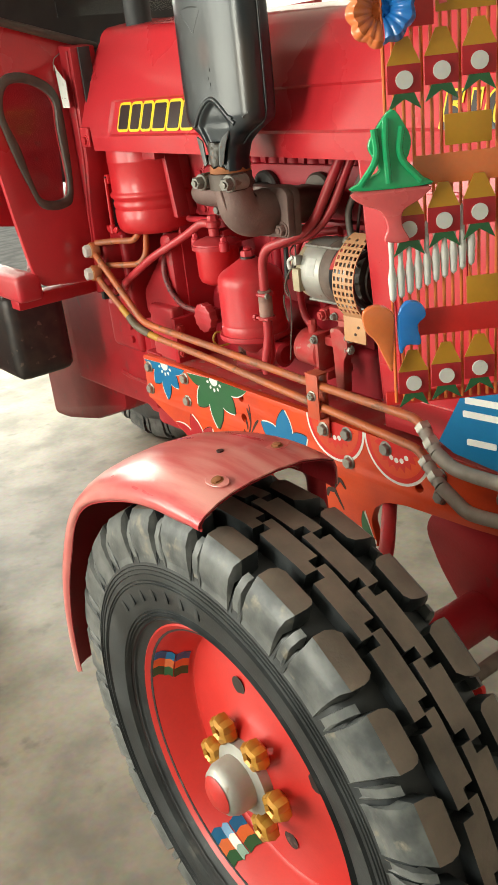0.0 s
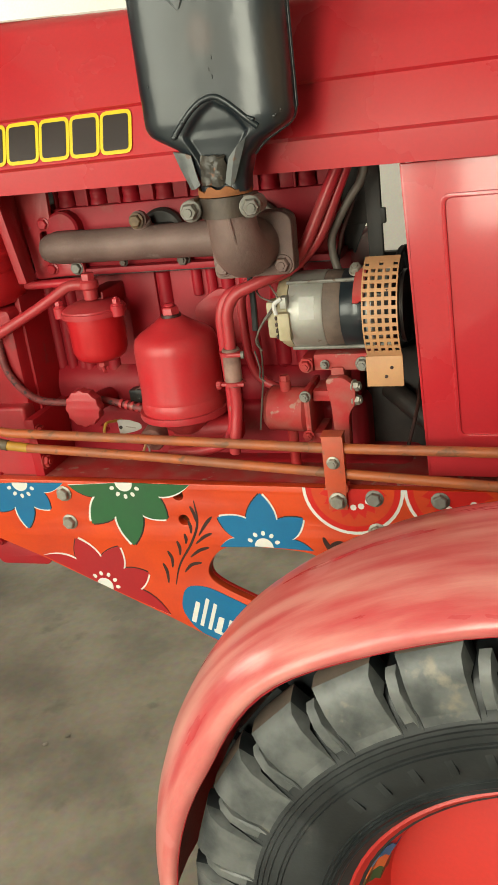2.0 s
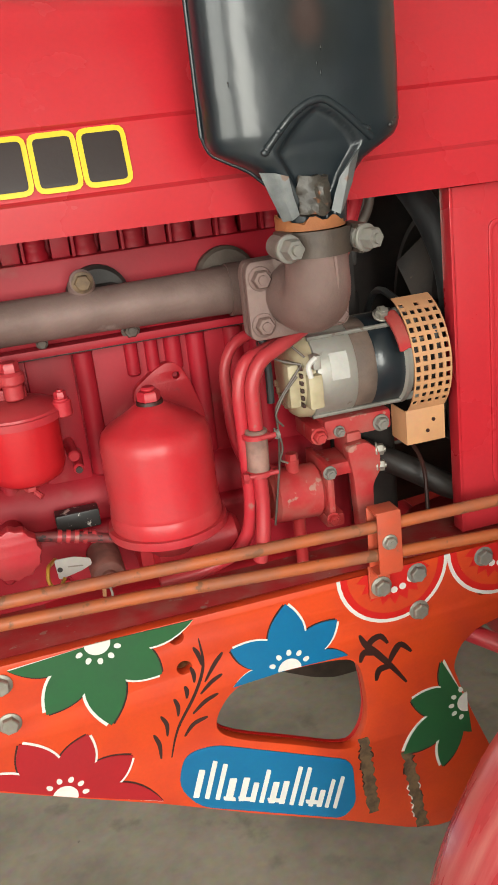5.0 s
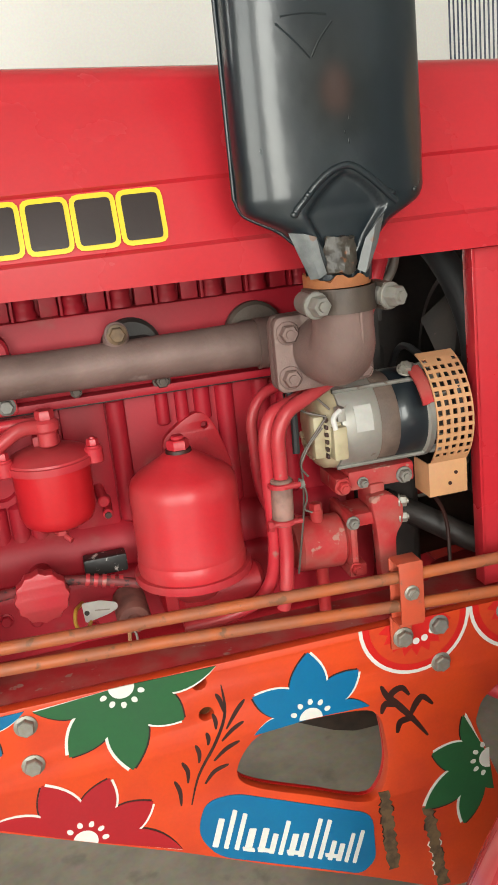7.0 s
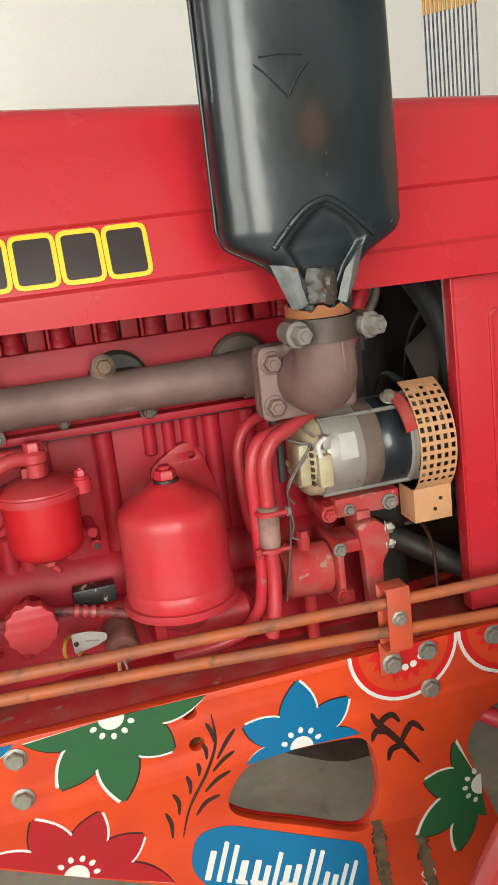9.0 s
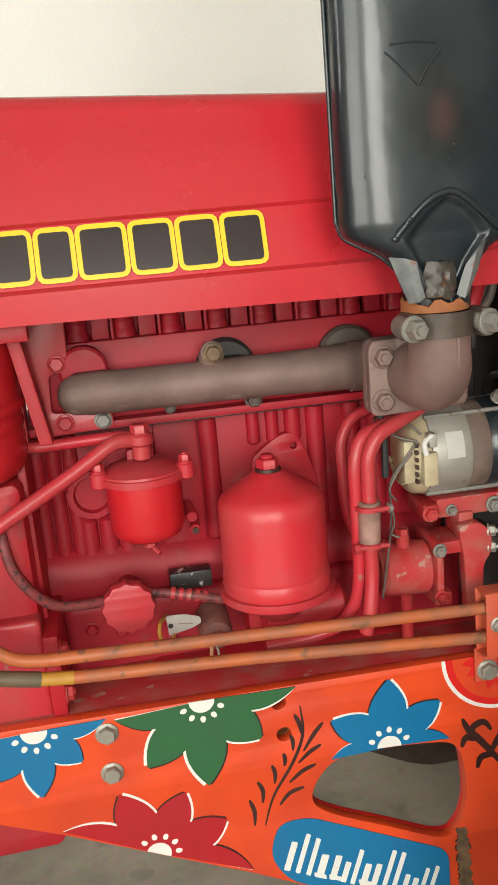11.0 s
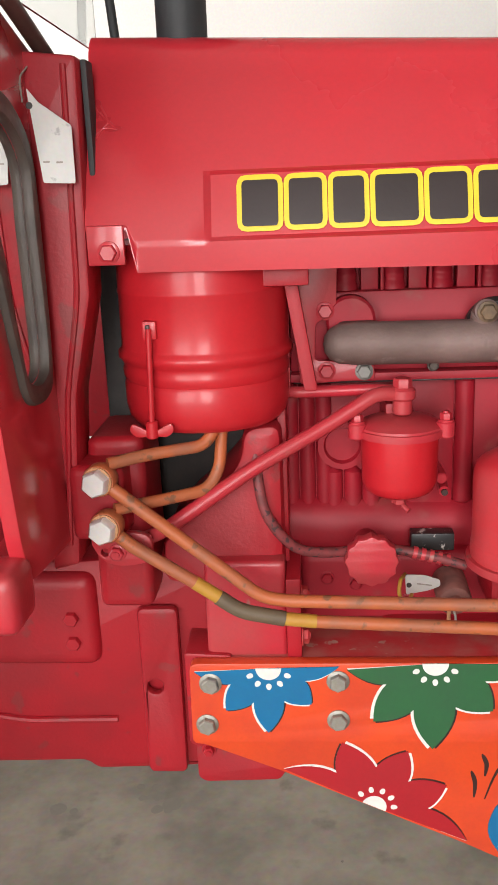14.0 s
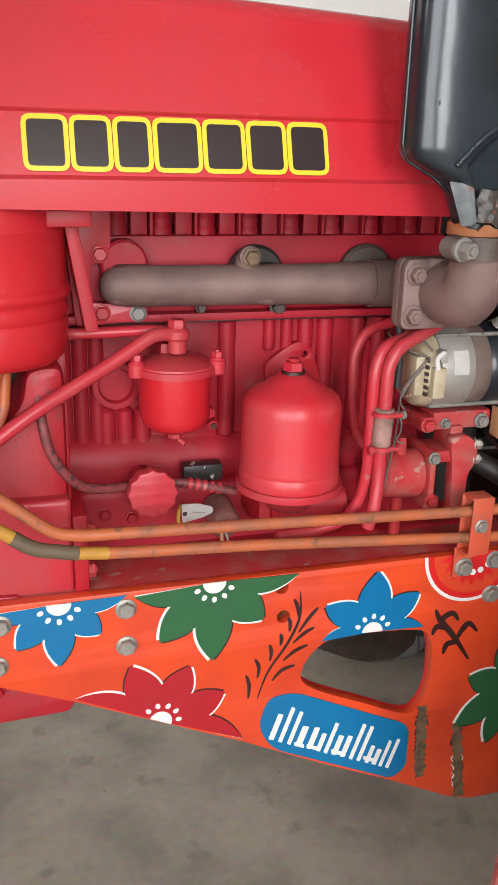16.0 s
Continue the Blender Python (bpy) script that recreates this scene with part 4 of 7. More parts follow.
def make_manifold():
    main = lathe([(0.0001, 0), (0.012, 0.002), (0.022, 0.009), (0.0285, 0.022), (0.031, 0.048), (0.031, 0.24), (0.0322, 0.33), (0.0345, 0.43), (0.0345, 0.47)], (-0.056, 0.120, 1.345), (1, -0.018, -0.004), 30)
    add(main, tube([(0.375, 0.113, 1.343), (0.430, 0.110, 1.343), (0.433, 0.02, 1.352), (0.433, -0.005, 1.354)], 0.038, 0.055, 24))
    man = part("exhaust_manifold", main, IRON, tractor, "burnt grey-brown cast iron exhaust manifold")
    for x in (-0.005, 0.195, 0.385):
        port = box(x - 0.03, x + 0.03, 0.115, 0.165, 1.322, 1.375, 0.01)
        if x > 0.1:
            add(port, rod((x, 0.166, 1.355), (x, 0.145, 1.355), 0.046, 28, 0.005))
        part("manifold_port", port, SOOT_SHADE if 0.1 < x < 0.3 else BURNTI_SHADE, man, "sooty manifold port" if 0.1 < x < 0.3 else "")
    part("boss_neck", rod((0.17, 0.128, 1.350), (0.171, 0.112, 1.388), 0.019, 20, 0.005), IRON, man)
    part("manifold_boss", lathe([(0.0001, 0), (0.0165, 0), (0.0165, 0.012), (0.013, 0.014), (0.013, 0.018), (0.0001, 0.019)], (0.171, 0.113, 1.387), (0, -1, 0.1), 24), IRON, man)
    bolt(man, (0.171, 0.094, 1.388), r=0.0115, h=0.01, material=BARE, stud=False)
    bolt(man, (0.232, 0.146, 1.303), (0, -1, 0), r=0.011, h=0.012, material=BURNTI_SHADE)
    bolt(man, (0.105, 0.146, 1.305), (0, -1, 0), r=0.007, h=0.008, material=BURNTI_SHADE, stud=False)
    shape = rounded([(0.362, 1.297), (0.500, 1.300), (0.502, 1.390), (0.486, 1.402), (0.368, 1.400), (0.362, 1.388)], 0.014)
    part("manifold_flange", flat([shape], -0.018, 0.0, 0.003), IRON, man)
    elbow = tube([(0.433, -0.014, 1.352), (0.433, -0.106, 1.352), (0.430, -0.116, 1.43)], 0.044, 0.060, 28, 10, (0.047, 0.038))
    add(elbow, flat([shape], -0.036, -0.019, 0.003))
    add(elbow, tube([(0.446, -0.040, 1.308), (0.446, -0.085, 1.312), (0.446, -0.121, 1.336), (0.444, -0.146, 1.375), (0.440, -0.152, 1.415)], 0.003, 0.03, 8, 8))
    el = part("exhaust_elbow", elbow, IRON, man, "cast iron elbow bolted to the manifold")
    for x, z in ((0.381, 1.378), (0.380, 1.318), (0.482, 1.317)):
        bolt(el, (x, -0.036, z), r=0.0125, h=0.013, material=IRON)
    ring = lathe([(0.0395, 0), (0.0435, 0), (0.0435, 0.030), (0.0395, 0.030)], (0.430, -0.116, 1.412), (0, 0, 1), 32, ring=True)
    add(ring, box(0.379, 0.391, -0.153, -0.113, 1.410, 1.444, 0.003), box(0.468, 0.48, -0.158, -0.113, 1.410, 1.444, 0.003))
    cl = part("exhaust_clamp", ring, BURNTI_SHADE, man, "steel clamp ring with two large bolts")
    for x in (0.383, 0.477):
        bolt(cl, (x, -0.154, 1.427), (0.15 if x < 0.4 else 0.35, -1, 0), r=0.0128, h=0.020, material=WEATHER)
        part("clamp_lug", rod((x, -0.153, 1.427), (x + 0.0, -0.113, 1.427), 0.0145, 18, 0.003), WEATHER, cl)
    return man


manifold = make_manifold()


def make_muffler():
    cx, cy, a, b = 0.4290, -0.101, 0.1160, 0.046
    # outline at each height: z, half width, half depth, shift forward, shift outward
    keys = [(1.447, 0.037, 0.030, 0.002, -0.012), (1.468, 0.040, 0.030, 0.001, -0.012), (1.496, 0.050, 0.033, 0.0, -0.010), (1.514, 0.068, 0.038, 0.0, -0.006), (1.527, 0.094, 0.042, 0.0, -0.003), (1.536, 0.110, 0.0445, 0.0, 0.0), (1.546, a - 0.001, b - 0.0004, 0.0, 0.0), (1.552, a, b, 0.0, 0.0), (1.60, a, b, 0.0, 0.0)]
    # half widths of the pocket pressed into the face above the inlet: z, rearward, forward
    pocket = [(1.447, 0.017, 0.016), (1.470, 0.022, 0.019), (1.500, 0.034, 0.032), (1.530, 0.050, 0.054), (1.548, 0.036, 0.044), (1.563, 0.020, 0.028), (1.575, 0.001, 0.006)]

    def between(table, z):
        for p, q in zip(table, table[1:]):
            if z <= q[0]:
                u = max(0.0, (z - p[0]) / (q[0] - p[0]))
                return [i + (j - i) * u for i, j in zip(p[1:], q[1:])]
        return list(table[-1][1:])

    def ring(z, sa, sb, dx=0.0, dy=0.0):
        row = []
        for face in (-1, 1):
            for k in range(90):
                u = face * -1 * math.sin(radians(-90 + 2 * k))
                x = cx + dx + sa * u
                y = face * sb * (1 - abs(u) ** 3.33) ** 0.3
                if face < 0 and z < 1.58:
                    back, fore = between(pocket, z)
                    d = (back - (0.431 - x)) if x < 0.431 else (fore - (x - 0.431))
                    d = min(1.0, max(0.0, d / 0.009))
                    y += 0.0085 * d * d * (3 - 2 * d) * min(1.0, max(0.0, (1.578 - z) / 0.006))
                row.append((x, cy + dy + y, z))
        return row
    rows = [ring(z, *between(keys, z)) for z in [1.447 + 0.0035 * k for k in range(40)]]
    rows += [ring(z, a * (1 + 0.008 * math.sin(9 * z)), b) for z in (1.60, 1.65, 1.72, 1.8, 1.9, 2.0, 2.1, 2.16)]
    rows += [ring(2.19, 0.10, 0.044), ring(2.23, 0.06, 0.040), ring(2.26, 0.034, 0.034), ring(2.27, 0.03, 0.03), ring(2.75, 0.03, 0.03), ring(2.76, 0.026, 0.026), ring(2.70, 0.025, 0.025)]
    bm = sweep_profile(rows, True)
    for s in (-1, 1):
        seam = [(cx + s * (a + 0.002), cy, z) for z in (1.555, 1.7, 1.9, 2.1, 2.17)]
        add(bm, tube(seam, 0.0026, 0.01, 8))
        add(bm, tube([(cx + s * (a + 0.002), cy, 1.556), (cx + s * 0.111, cy, 1.536), (cx + s * 0.095, cy - 0.003, 1.527), (cx + s * 0.068, cy - 0.006, 1.513), (cx + s * 0.051, cy - 0.010, 1.496)], 0.0022, 0.01, 8))
    muf = part("muffler", bm, BLACK, tractor, "tall flattened black enamelled steel muffler with welded seams", 60)
    # pressed arch over the inlet, with lumpy welds along its edge and the lower corners
    rng = random.Random(8)
    arch = [(0.372, -0.1465, 1.536), (0.399, -0.1478, 1.564), (0.417, -0.1480, 1.577), (0.440, -0.1480, 1.583), (0.463, -0.1478, 1.567), (0.485, -0.1465, 1.546), (0.498, -0.144, 1.535)]
    part("pressed_arch", moved(tube(arch, 0.0046, 0.012, 12), Matrix.Translation((0, 0.0022, 0))), BLACK, muf)
    for a0, a1, n, size in (((0.370, -0.147, 1.533), (0.394, -0.1485, 1.560), 8, 0.6), ((0.396, -0.1485, 1.562), (0.425, -0.1488, 1.580), 5, 0.45), ((0.486, -0.1465, 1.548), (0.495, -0.146, 1.544), 3, 0.55), ((0.522, -0.141, 1.545), (0.534, -0.131, 1.556), 3, 0.45)):
        for k in range(n):
            p = Vector(a0).lerp(Vector(a1), (k + rng.uniform(-0.3, 0.3)) / n)
            blob = bmesh.new()
            bmesh.ops.create_icosphere(blob, subdivisions=2, radius=size * rng.uniform(0.0034, 0.0068))
            part("weld_blob", moved(blob, Matrix.Translation(p) @ Matrix.Diagonal((1.3, 0.55, 1, 1))), BLACK, muf)
    def on_face(x, z, lift):
        u = min(0.98, abs((x - cx) / a))
        return (x, cy - b * (1 - u ** 3.33) ** (1 / 3.33) - lift, z)
    for x, z in ((0.437, 1.617), (0.441, 1.607), (0.443, 1.632), (0.338, 1.605)):
        drip = bmesh.new()
        bmesh.ops.create_icosphere(drip, subdivisions=2, radius=0.0017)
        part("paint_run", moved(drip, Matrix.Translation(on_face(x, z, 0.0003)) @ Matrix.Diagonal((0.6, 0.4, rng.uniform(1.2, 2.2), 1))), BLACK, muf)
    fin_l = thick(sweep_profile([[(0.362, -0.140, 1.512), (0.378, -0.147, 1.510), (0.393, -0.149, 1.505)], [(0.372, -0.142, 1.485), (0.385, -0.150, 1.483), (0.397, -0.149, 1.482)], [(0.384, -0.142, 1.456), (0.393, -0.150, 1.457), (0.402, -0.150, 1.462)]]), 0.003)
    fin_r = thick(sweep_profile([[(0.480, -0.146, 1.523), (0.466, -0.152, 1.512), (0.452, -0.152, 1.497)], [(0.468, -0.150, 1.49), (0.458, -0.155, 1.487), (0.446, -0.150, 1.480)], [(0.456, -0.148, 1.462), (0.450, -0.152, 1.457), (0.441, -0.148, 1.462)]]), 0.003)
    part("seam_fin", fin_l, WORN_LIT_GREY, muf, "scuffed fold of the muffler neck, greyed where it catches light")
    part("seam_fin", fin_r, WORN_LIT_GREY, muf, "scuffed fold of the muffler neck, greyed where it catches light")
    torn = lathe([(0.0385, 0), (0.0415, 0.001), (0.0415, 0.012), (0.0385, 0.013)], (0.427, -0.112, 1.442), (0, 0, 1), 36, ring=True)
    for v in torn.verts:
        if v.co.z > 1.45:
            v.co.z += 0.004 * math.sin(23 * v.co.x * 10) + rng.uniform(-0.002, 0.003)
    part("rust_collar", torn, RUST, muf, "torn rusty orange collar")
    pad = bmesh.new()
    bmesh.ops.create_grid(pad, x_segments=9, y_segments=11, size=1)
    for v in pad.verts:
        px, pz = v.co.x, v.co.y
        ragged = 1 + 0.16 * noise.noise(Vector((px * 2, pz * 2, 3.0)))
        v.co = Vector((0.4225 + 0.0165 * px * ragged, -0.1470 + 0.007 * px * px + 0.005 * (1 + pz) * 0.3 + 0.0045 * noise.noise(Vector((px * 2.2, pz * 3.1, 0.0))), 1.4805 + 0.0215 * pz * ragged))
    part("weld_pad", thick(pad, 0.006), BURNT, muf, "dented brown heat-burnt patch")
    for ends in (((0.366, 1.734), (0.385, 1.716), (0.402, 1.697)), ((0.404, 1.698), (0.413, 1.714), (0.430, 1.733)), ((0.372, 1.741), (0.40, 1.743), (0.424, 1.740))):
        part("stamped_mark", tube([on_face(px, pz, -0.0013) for px, pz in ends], 0.0019, 0.01, 8), BLACK, muf)
    return muf


muffler = make_muffler()


def make_filters():
    x, y = 0.051, 0.090
    bowl = lathe([(0.0001, 1.127), (0.036, 1.128), (0.049, 1.136), (0.0545, 1.150), (0.0555, 1.216), (0.0555, 1.218)], (x, y, 0), (0, 0, 1), 40)
    ff = part("fuel_filter", bowl, BRIGHT, tractor, "small glossy red fuel filter bowl")
    cap = lathe([(0.0001, 1.246), (0.036, 1.244), (0.052, 1.238), (0.0605, 1.233), (0.0615, 1.230), (0.064, 1.229), (0.064, 1.219), (0.0001, 1.218)], (x, y, 0), (0, 0, 1), 40)
    for dx in (-0.062, 0.062):
        add(cap, rod((x + dx, y - 0.02, 1.217), (x + dx, y - 0.02, 1.240), 0.013, 16, 0.002))
    part("filter_cap", cap, DUSTY, ff)
    for dx in (-0.062, 0.062):
        bolt(ff, (x + dx, y - 0.02, 1.240), (0, 0, 1), r=0.0085, h=0.012, material=DUSTY)
    part("banjo", [(rod((x + 0.003, y - 0.005, 1.248), (x + 0.003, y - 0.005, 1.272), 0.014, 18, 0.002), DUSTY), (rod((x + 0.003, y - 0.005, 1.268), (x + 0.003, y - 0.005, 1.287), 0.0185, 20, 0.004), DUSTY), (hexagon((x + 0.003, y - 0.005, 1.287), (0, 0, 1), 0.0135, 0.013), DUSTY)], None, ff)
    part("drain_screw", [(rod((x, y, 1.112), (x, y, 1.128), 0.011, 6), DUSTY), (rod((x + 0.004, y - 0.012, 1.112), (x + 0.012, y - 0.02, 1.106), 0.004, 8), DUSTY)], None, ff)
    part("filter_arm", box(x - 0.02, x + 0.02, 0.10, 0.20, 1.222, 1.26, 0.006), CAST, ff)
    # tubes to the filter
    part("fuel_tube", tube([(0.047, 0.083, 1.277), (0.018, 0.074, 1.281), (-0.05, 0.058, 1.242), (-0.163, 0.024, 1.187), (-0.29, -0.005, 1.107), (-0.33, 0.02, 1.085)], 0.0105, 0.03), DUSTY, ff, "smooth dusty red fuel hose")
    part("upper_tube", tube([(0.048, 0.105, 1.277), (0.02, 0.110, 1.279), (-0.105, 0.115, 1.276), (-0.14, 0.145, 1.276)], 0.0085, 0.02), DUSTY, ff)

    x, y = 0.230, 0.052
    can = lathe([(0.0795, 1.042), (0.0805, 1.048), (0.0800, 1.062), (0.0788, 1.064), (0.0788, 1.066), (0.0792, 1.068), (0.0785, 1.072), (0.0785, 1.160), (0.0778, 1.170), (0.0745, 1.180), (0.066, 1.188), (0.048, 1.199), (0.032, 1.209), (0.022, 1.2165), (0.0001, 1.218)], (x, y, 0), (0, 0, 1), 56)
    cf = part("oil_filter", can, FILTER, tractor, "large domed red centrifugal oil filter", 50)
    part("filter_base", [(lathe([(0.030, 0.992), (0.040, 1.002), (0.055, 1.018), (0.078, 1.026), (0.0860, 1.030), (0.0870, 1.034), (0.0860, 1.042), (0.0001, 1.043)], (x, y, 0), (0, 0, 1), 48), DUSTY), (box(x - 0.05, x + 0.05, y, 0.19, 0.95, 1.015, 0.015), CAST), (rod((x - 0.03, y + 0.01, 0.985), (x + 0.105, y + 0.01, 0.992), 0.030, 18, 0.008), CAST)], None, cf)
    part("filter_nut", [(lathe([(0.0001, 1.2165), (0.019, 1.2165), (0.0185, 1.2215), (0.0001, 1.222)], (x, y, 0), (0, 0, 1), 24), INK), (hexagon((x, y, 1.221), (0, 0, 1), 0.0165, 0.014), DUSTY), (rod((x, y, 1.235), (x, y, 1.241), 0.010, 14, 0.002), DUSTY)], None, cf)
    ear = flat([smooth_loop([(0.225, 1.19), (0.248, 1.218), (0.283, 1.236), (0.305, 1.224), (0.322, 1.18), (0.328, 1.13), (0.25, 1.13)], 4), circle(0.295, 1.214, 0.0055, 12)], 0.178, 0.193, 0.002)
    part("filter_bracket", ear, CAST, cf)
    # ignition and sender bits beneath
    snd = lathe([(0.0001, 0), (0.010, 0.001), (0.012, 0.006), (0.023, 0.008), (0.026, 0.012), (0.026, 0.070), (0.0001, 0.072)], (0.134, 0.070, 0.956), (0, 1, 0.12), 28)
    add(snd, rod((0.134, 0.074, 0.957), (0.134, 0.060, 0.955), 0.0055, 12, 0.001))
    se = part("oil_pressure_sender", snd, GRIME, tractor, "grimy round pressure sender with a brass stud")
    part("stud", rod((0.124, 0.068, 0.952), (0.121, 0.054, 0.938), 0.003, 8), GUARD, se)
    part("sender_wire", tube([(0.128, 0.07, 0.955), (0.134, 0.06, 0.937), (0.130, 0.064, 0.92)], 0.002, 0.01, 8), WIRE, se)
    part("tag_loop", tube([(0.062, 0.10, 0.992), (0.050, 0.055, 1.004), (0.046, 0.045, 0.985), (0.058, 0.05, 0.965), (0.070, 0.08, 0.968)], 0.0030, 0.02, 8), PIPEY, se)
    return ff, cf


fuel_filter, oil_filter = make_filters()


def make_air_cleaner():
    x, y = -0.2235, 0.100
    can = lathe([(0.0001, 1.244), (0.085, 1.245), (0.104, 1.250), (0.114, 1.262), (0.1175, 1.278), (0.118, 1.308), (0.1155, 1.313), (0.1185, 1.319), (0.119, 1.328), (0.1165, 1.334), (0.119, 1.340), (0.124, 1.345), (0.124, 1.353), (0.1195, 1.357), (0.1185, 1.362), (0.1185, 1.432), (0.1195, 1.434), (0.1195, 1.438), (0.1185, 1.440), (0.1185, 1.50), (0.0001, 1.50)], (x, y, 0), (0, 0, 1), 64)
    ac = part("air_cleaner", can, BRIGHT, tractor, "large glossy red cylindrical oil bath air cleaner", 50)
    part("tie_rod", rod((-0.284, -0.015, 1.395), (-0.288, -0.016, 1.262), 0.0042, 10), BRIGHT, ac)
    part("rod_clip", [(box(-0.293, -0.274, -0.014, 0.02, 1.380, 1.404, 0.003), BRIGHT), (box(-0.288, -0.282, -0.018, -0.012, 1.386, 1.400, 0.002), INK)], None, ac)
    wings = rod((-0.288, -0.016, 1.248), (-0.288, -0.016, 1.272), 0.0085, 12, 0.002)
    for s in (-1, 1):
        w = flat([smooth_loop([(-0.288, 1.254), (-0.288 + s * 0.012, 1.262), (-0.288 + s * 0.026, 1.268), (-0.288 + s * 0.029, 1.258), (-0.288 + s * 0.018, 1.25)], 4)], -0.019, -0.013, 0.001)
        add(wings, w)
    part("wing_nut", wings, BRIGHT, ac)
    bk = flat([rounded([(-0.112, 1.46), (-0.094, 1.46), (-0.066, 1.29), (-0.084, 1.29)], 0.004)], 0.06, 0.10, 0.001)
    part("mounting_strap", bk, CAST, ac)
    stack = rod((-0.236, 0.128, 1.49), (-0.236, 0.128, 1.845), 0.034, 28)
    pre = part("intake_pipe", stack, RUBBER, tractor, "black intake pipe with a ribbed rubber cap")
    part("intake_cap", lathe([(0.036, 1.838), (0.072, 1.838), (0.074, 1.852), (0.069, 1.854), (0.069, 1.862), (0.065, 1.864), (0.065, 1.874), (0.061, 1.876), (0.059, 1.93), (0.053, 1.955), (0.036, 1.968), (0.0001, 1.970)], (-0.236, 0.128, 0), (0, 0, 1), 40), RUBBER, pre)
    return ac


air_cleaner = make_air_cleaner()


def make_tubes_and_alternator():
    t = part("steel_tube", tube([(0.47, 0.13, 1.285), (0.42, 0.115, 1.278), (0.372, 0.105, 1.268), (0.352, 0.100, 1.235), (0.353, 0.100, 1.13), (0.368, 0.098, 1.075), (0.42, 0.095, 1.055)], 0.0085, 0.035), DUSTY, tractor, "bent red steel tube beside the oil filter")
    part("middle_tube", tube([(0.572, 0.084, 1.450), (0.520, 0.062, 1.335), (0.47, 0.045, 1.288), (0.40, 0.025, 1.270), (0.358, 0.010, 1.262), (0.345, 0.004, 1.225), (0.346, 0.006, 1.06), (0.340, 0.012, 1.010), (0.318, 0.016, 0.976), (0.27, 0.018, 0.960), (0.20, 0.016, 0.958)], 0.0098, 0.03), DUSTY, t)
    part("front_tube", tube([(0.562, 0.066, 1.455), (0.500, 0.039, 1.329), (0.475, 0.028, 1.300), (0.42, 0.008, 1.279), (0.378, -0.004, 1.264), (0.362, -0.007, 1.235), (0.361, -0.008, 1.165)], 0.0105, 0.035), DUSTY, t)
    part("lower_tube", tube([(0.359, -0.007, 1.105), (0.360, -0.008, 1.06), (0.352, -0.017, 1.004), (0.345, -0.012, 0.972)], 0.0105, 0.03), DUSTY, t)
    hs = part("joint_hose", rod((0.361, -0.008, 1.170), (0.3585, -0.0065, 1.100), 0.0158, 20, 0.002), JOINT, t, "short worn rubber joint hose with wire clamps")
    for z in (1.157, 1.102):
        part("wire_clamp", lathe([(0.0165, 0), (0.0195, 0.001), (0.0195, 0.007), (0.0165, 0.008)], (0.360, -0.0075, z), (0, 0, 1), 20, ring=True), DUSTY, hs)
    part("clamp_screw", [(rod((0.335, -0.021, 1.106), (0.383, -0.021, 1.106), 0.0035, 8), DUSTY), (hexagon((0.332, -0.021, 1.106), (1, 0, 0), 0.008, 0.008), DUSTY)], None, hs)
    part("clamp_screw", [(rod((0.360, -0.024, 1.161), (0.384, -0.022, 1.161), 0.004, 8), DUSTY), (rod((0.384, -0.022, 1.161), (0.389, -0.021, 1.161), 0.0065, 10), WEATHER)], None, hs)
    part("twisted_wire", tube([(0.395, 0.02, 1.155), (0.402, 0.012, 1.14), (0.404, 0.015, 1.12), (0.398, 0.02, 1.105), (0.41, 0.015, 1.10)], 0.0016, 0.008, 6), LEAD, hs)

    y, z = 0.080, 1.211
    ax = (1, 0, 0)
    body = lathe([(0.056, 0.462), (0.0685, 0.466), (0.0695, 0.470), (0.0695, 0.524), (0.068, 0.526)], (0, y, z), ax, 48)
    alt = part("alternator", body, ALU, tractor, "dusty alternator with a silver body and cream end cap")
    part("stator_band", lathe([(0.0665, 0.525), (0.068, 0.527), (0.068, 0.555), (0.0665, 0.557)], (0, y, z), ax, 48), HOSE, alt)
    part("front_housing", lathe([(0.067, 0.556), (0.0685, 0.558), (0.0685, 0.600), (0.060, 0.612), (0.0001, 0.613)], (0, y, z), ax, 48), BLACK, alt)
    part("front_ring", lathe([(0.0685, 0.600), (0.073, 0.603), (0.073, 0.611), (0.0685, 0.615)], (0, y, z), ax, 48, ring=True), ALU, alt)
    end = lathe([(0.0001, 0.436), (0.045, 0.437), (0.060, 0.442), (0.0655, 0.450), (0.067, 0.464)], (0, y, z), ax, 40)
    for k in range(9):
        a = radians(120 + 15 * k)
        add(end, rod((0.433, y + 0.045 * math.sin(a), z + 0.045 * math.cos(a)), (0.438, y + 0.045 * math.sin(a), z + 0.045 * math.cos(a)), 0.006, 10, 0.001))
    part("end_cap", end, CREAM, alt, "cream plastic end cap with vents")
    part("brush_holder", [(box(0.424, 0.442, y - 0.058, y - 0.020, z - 0.035, z + 0.030, 0.006), CREAM), (box(0.448, 0.470, y - 0.076, y - 0.05, z - 0.036, z + 0.014, 0.004), CREAM)], None, alt)
    part("vent_slot", [(box(0.4405, 0.4445, y - 0.0655, y - 0.05, z - 0.034 + 0.011 * k, z - 0.028 + 0.011 * k, 0.001), INK) for k in range(6)], None, alt)
    part("terminal", [(box(0.456, 0.468, y - 0.078, y - 0.06, z + 0.022, z + 0.042, 0.002), ALU), (tube([(0.460, 0.002, z + 0.04), (0.446, -0.002, z + 0.032), (0.450, -0.002, z + 0.014)], 0.004, 0.01, 8), PAPER)], None, alt)
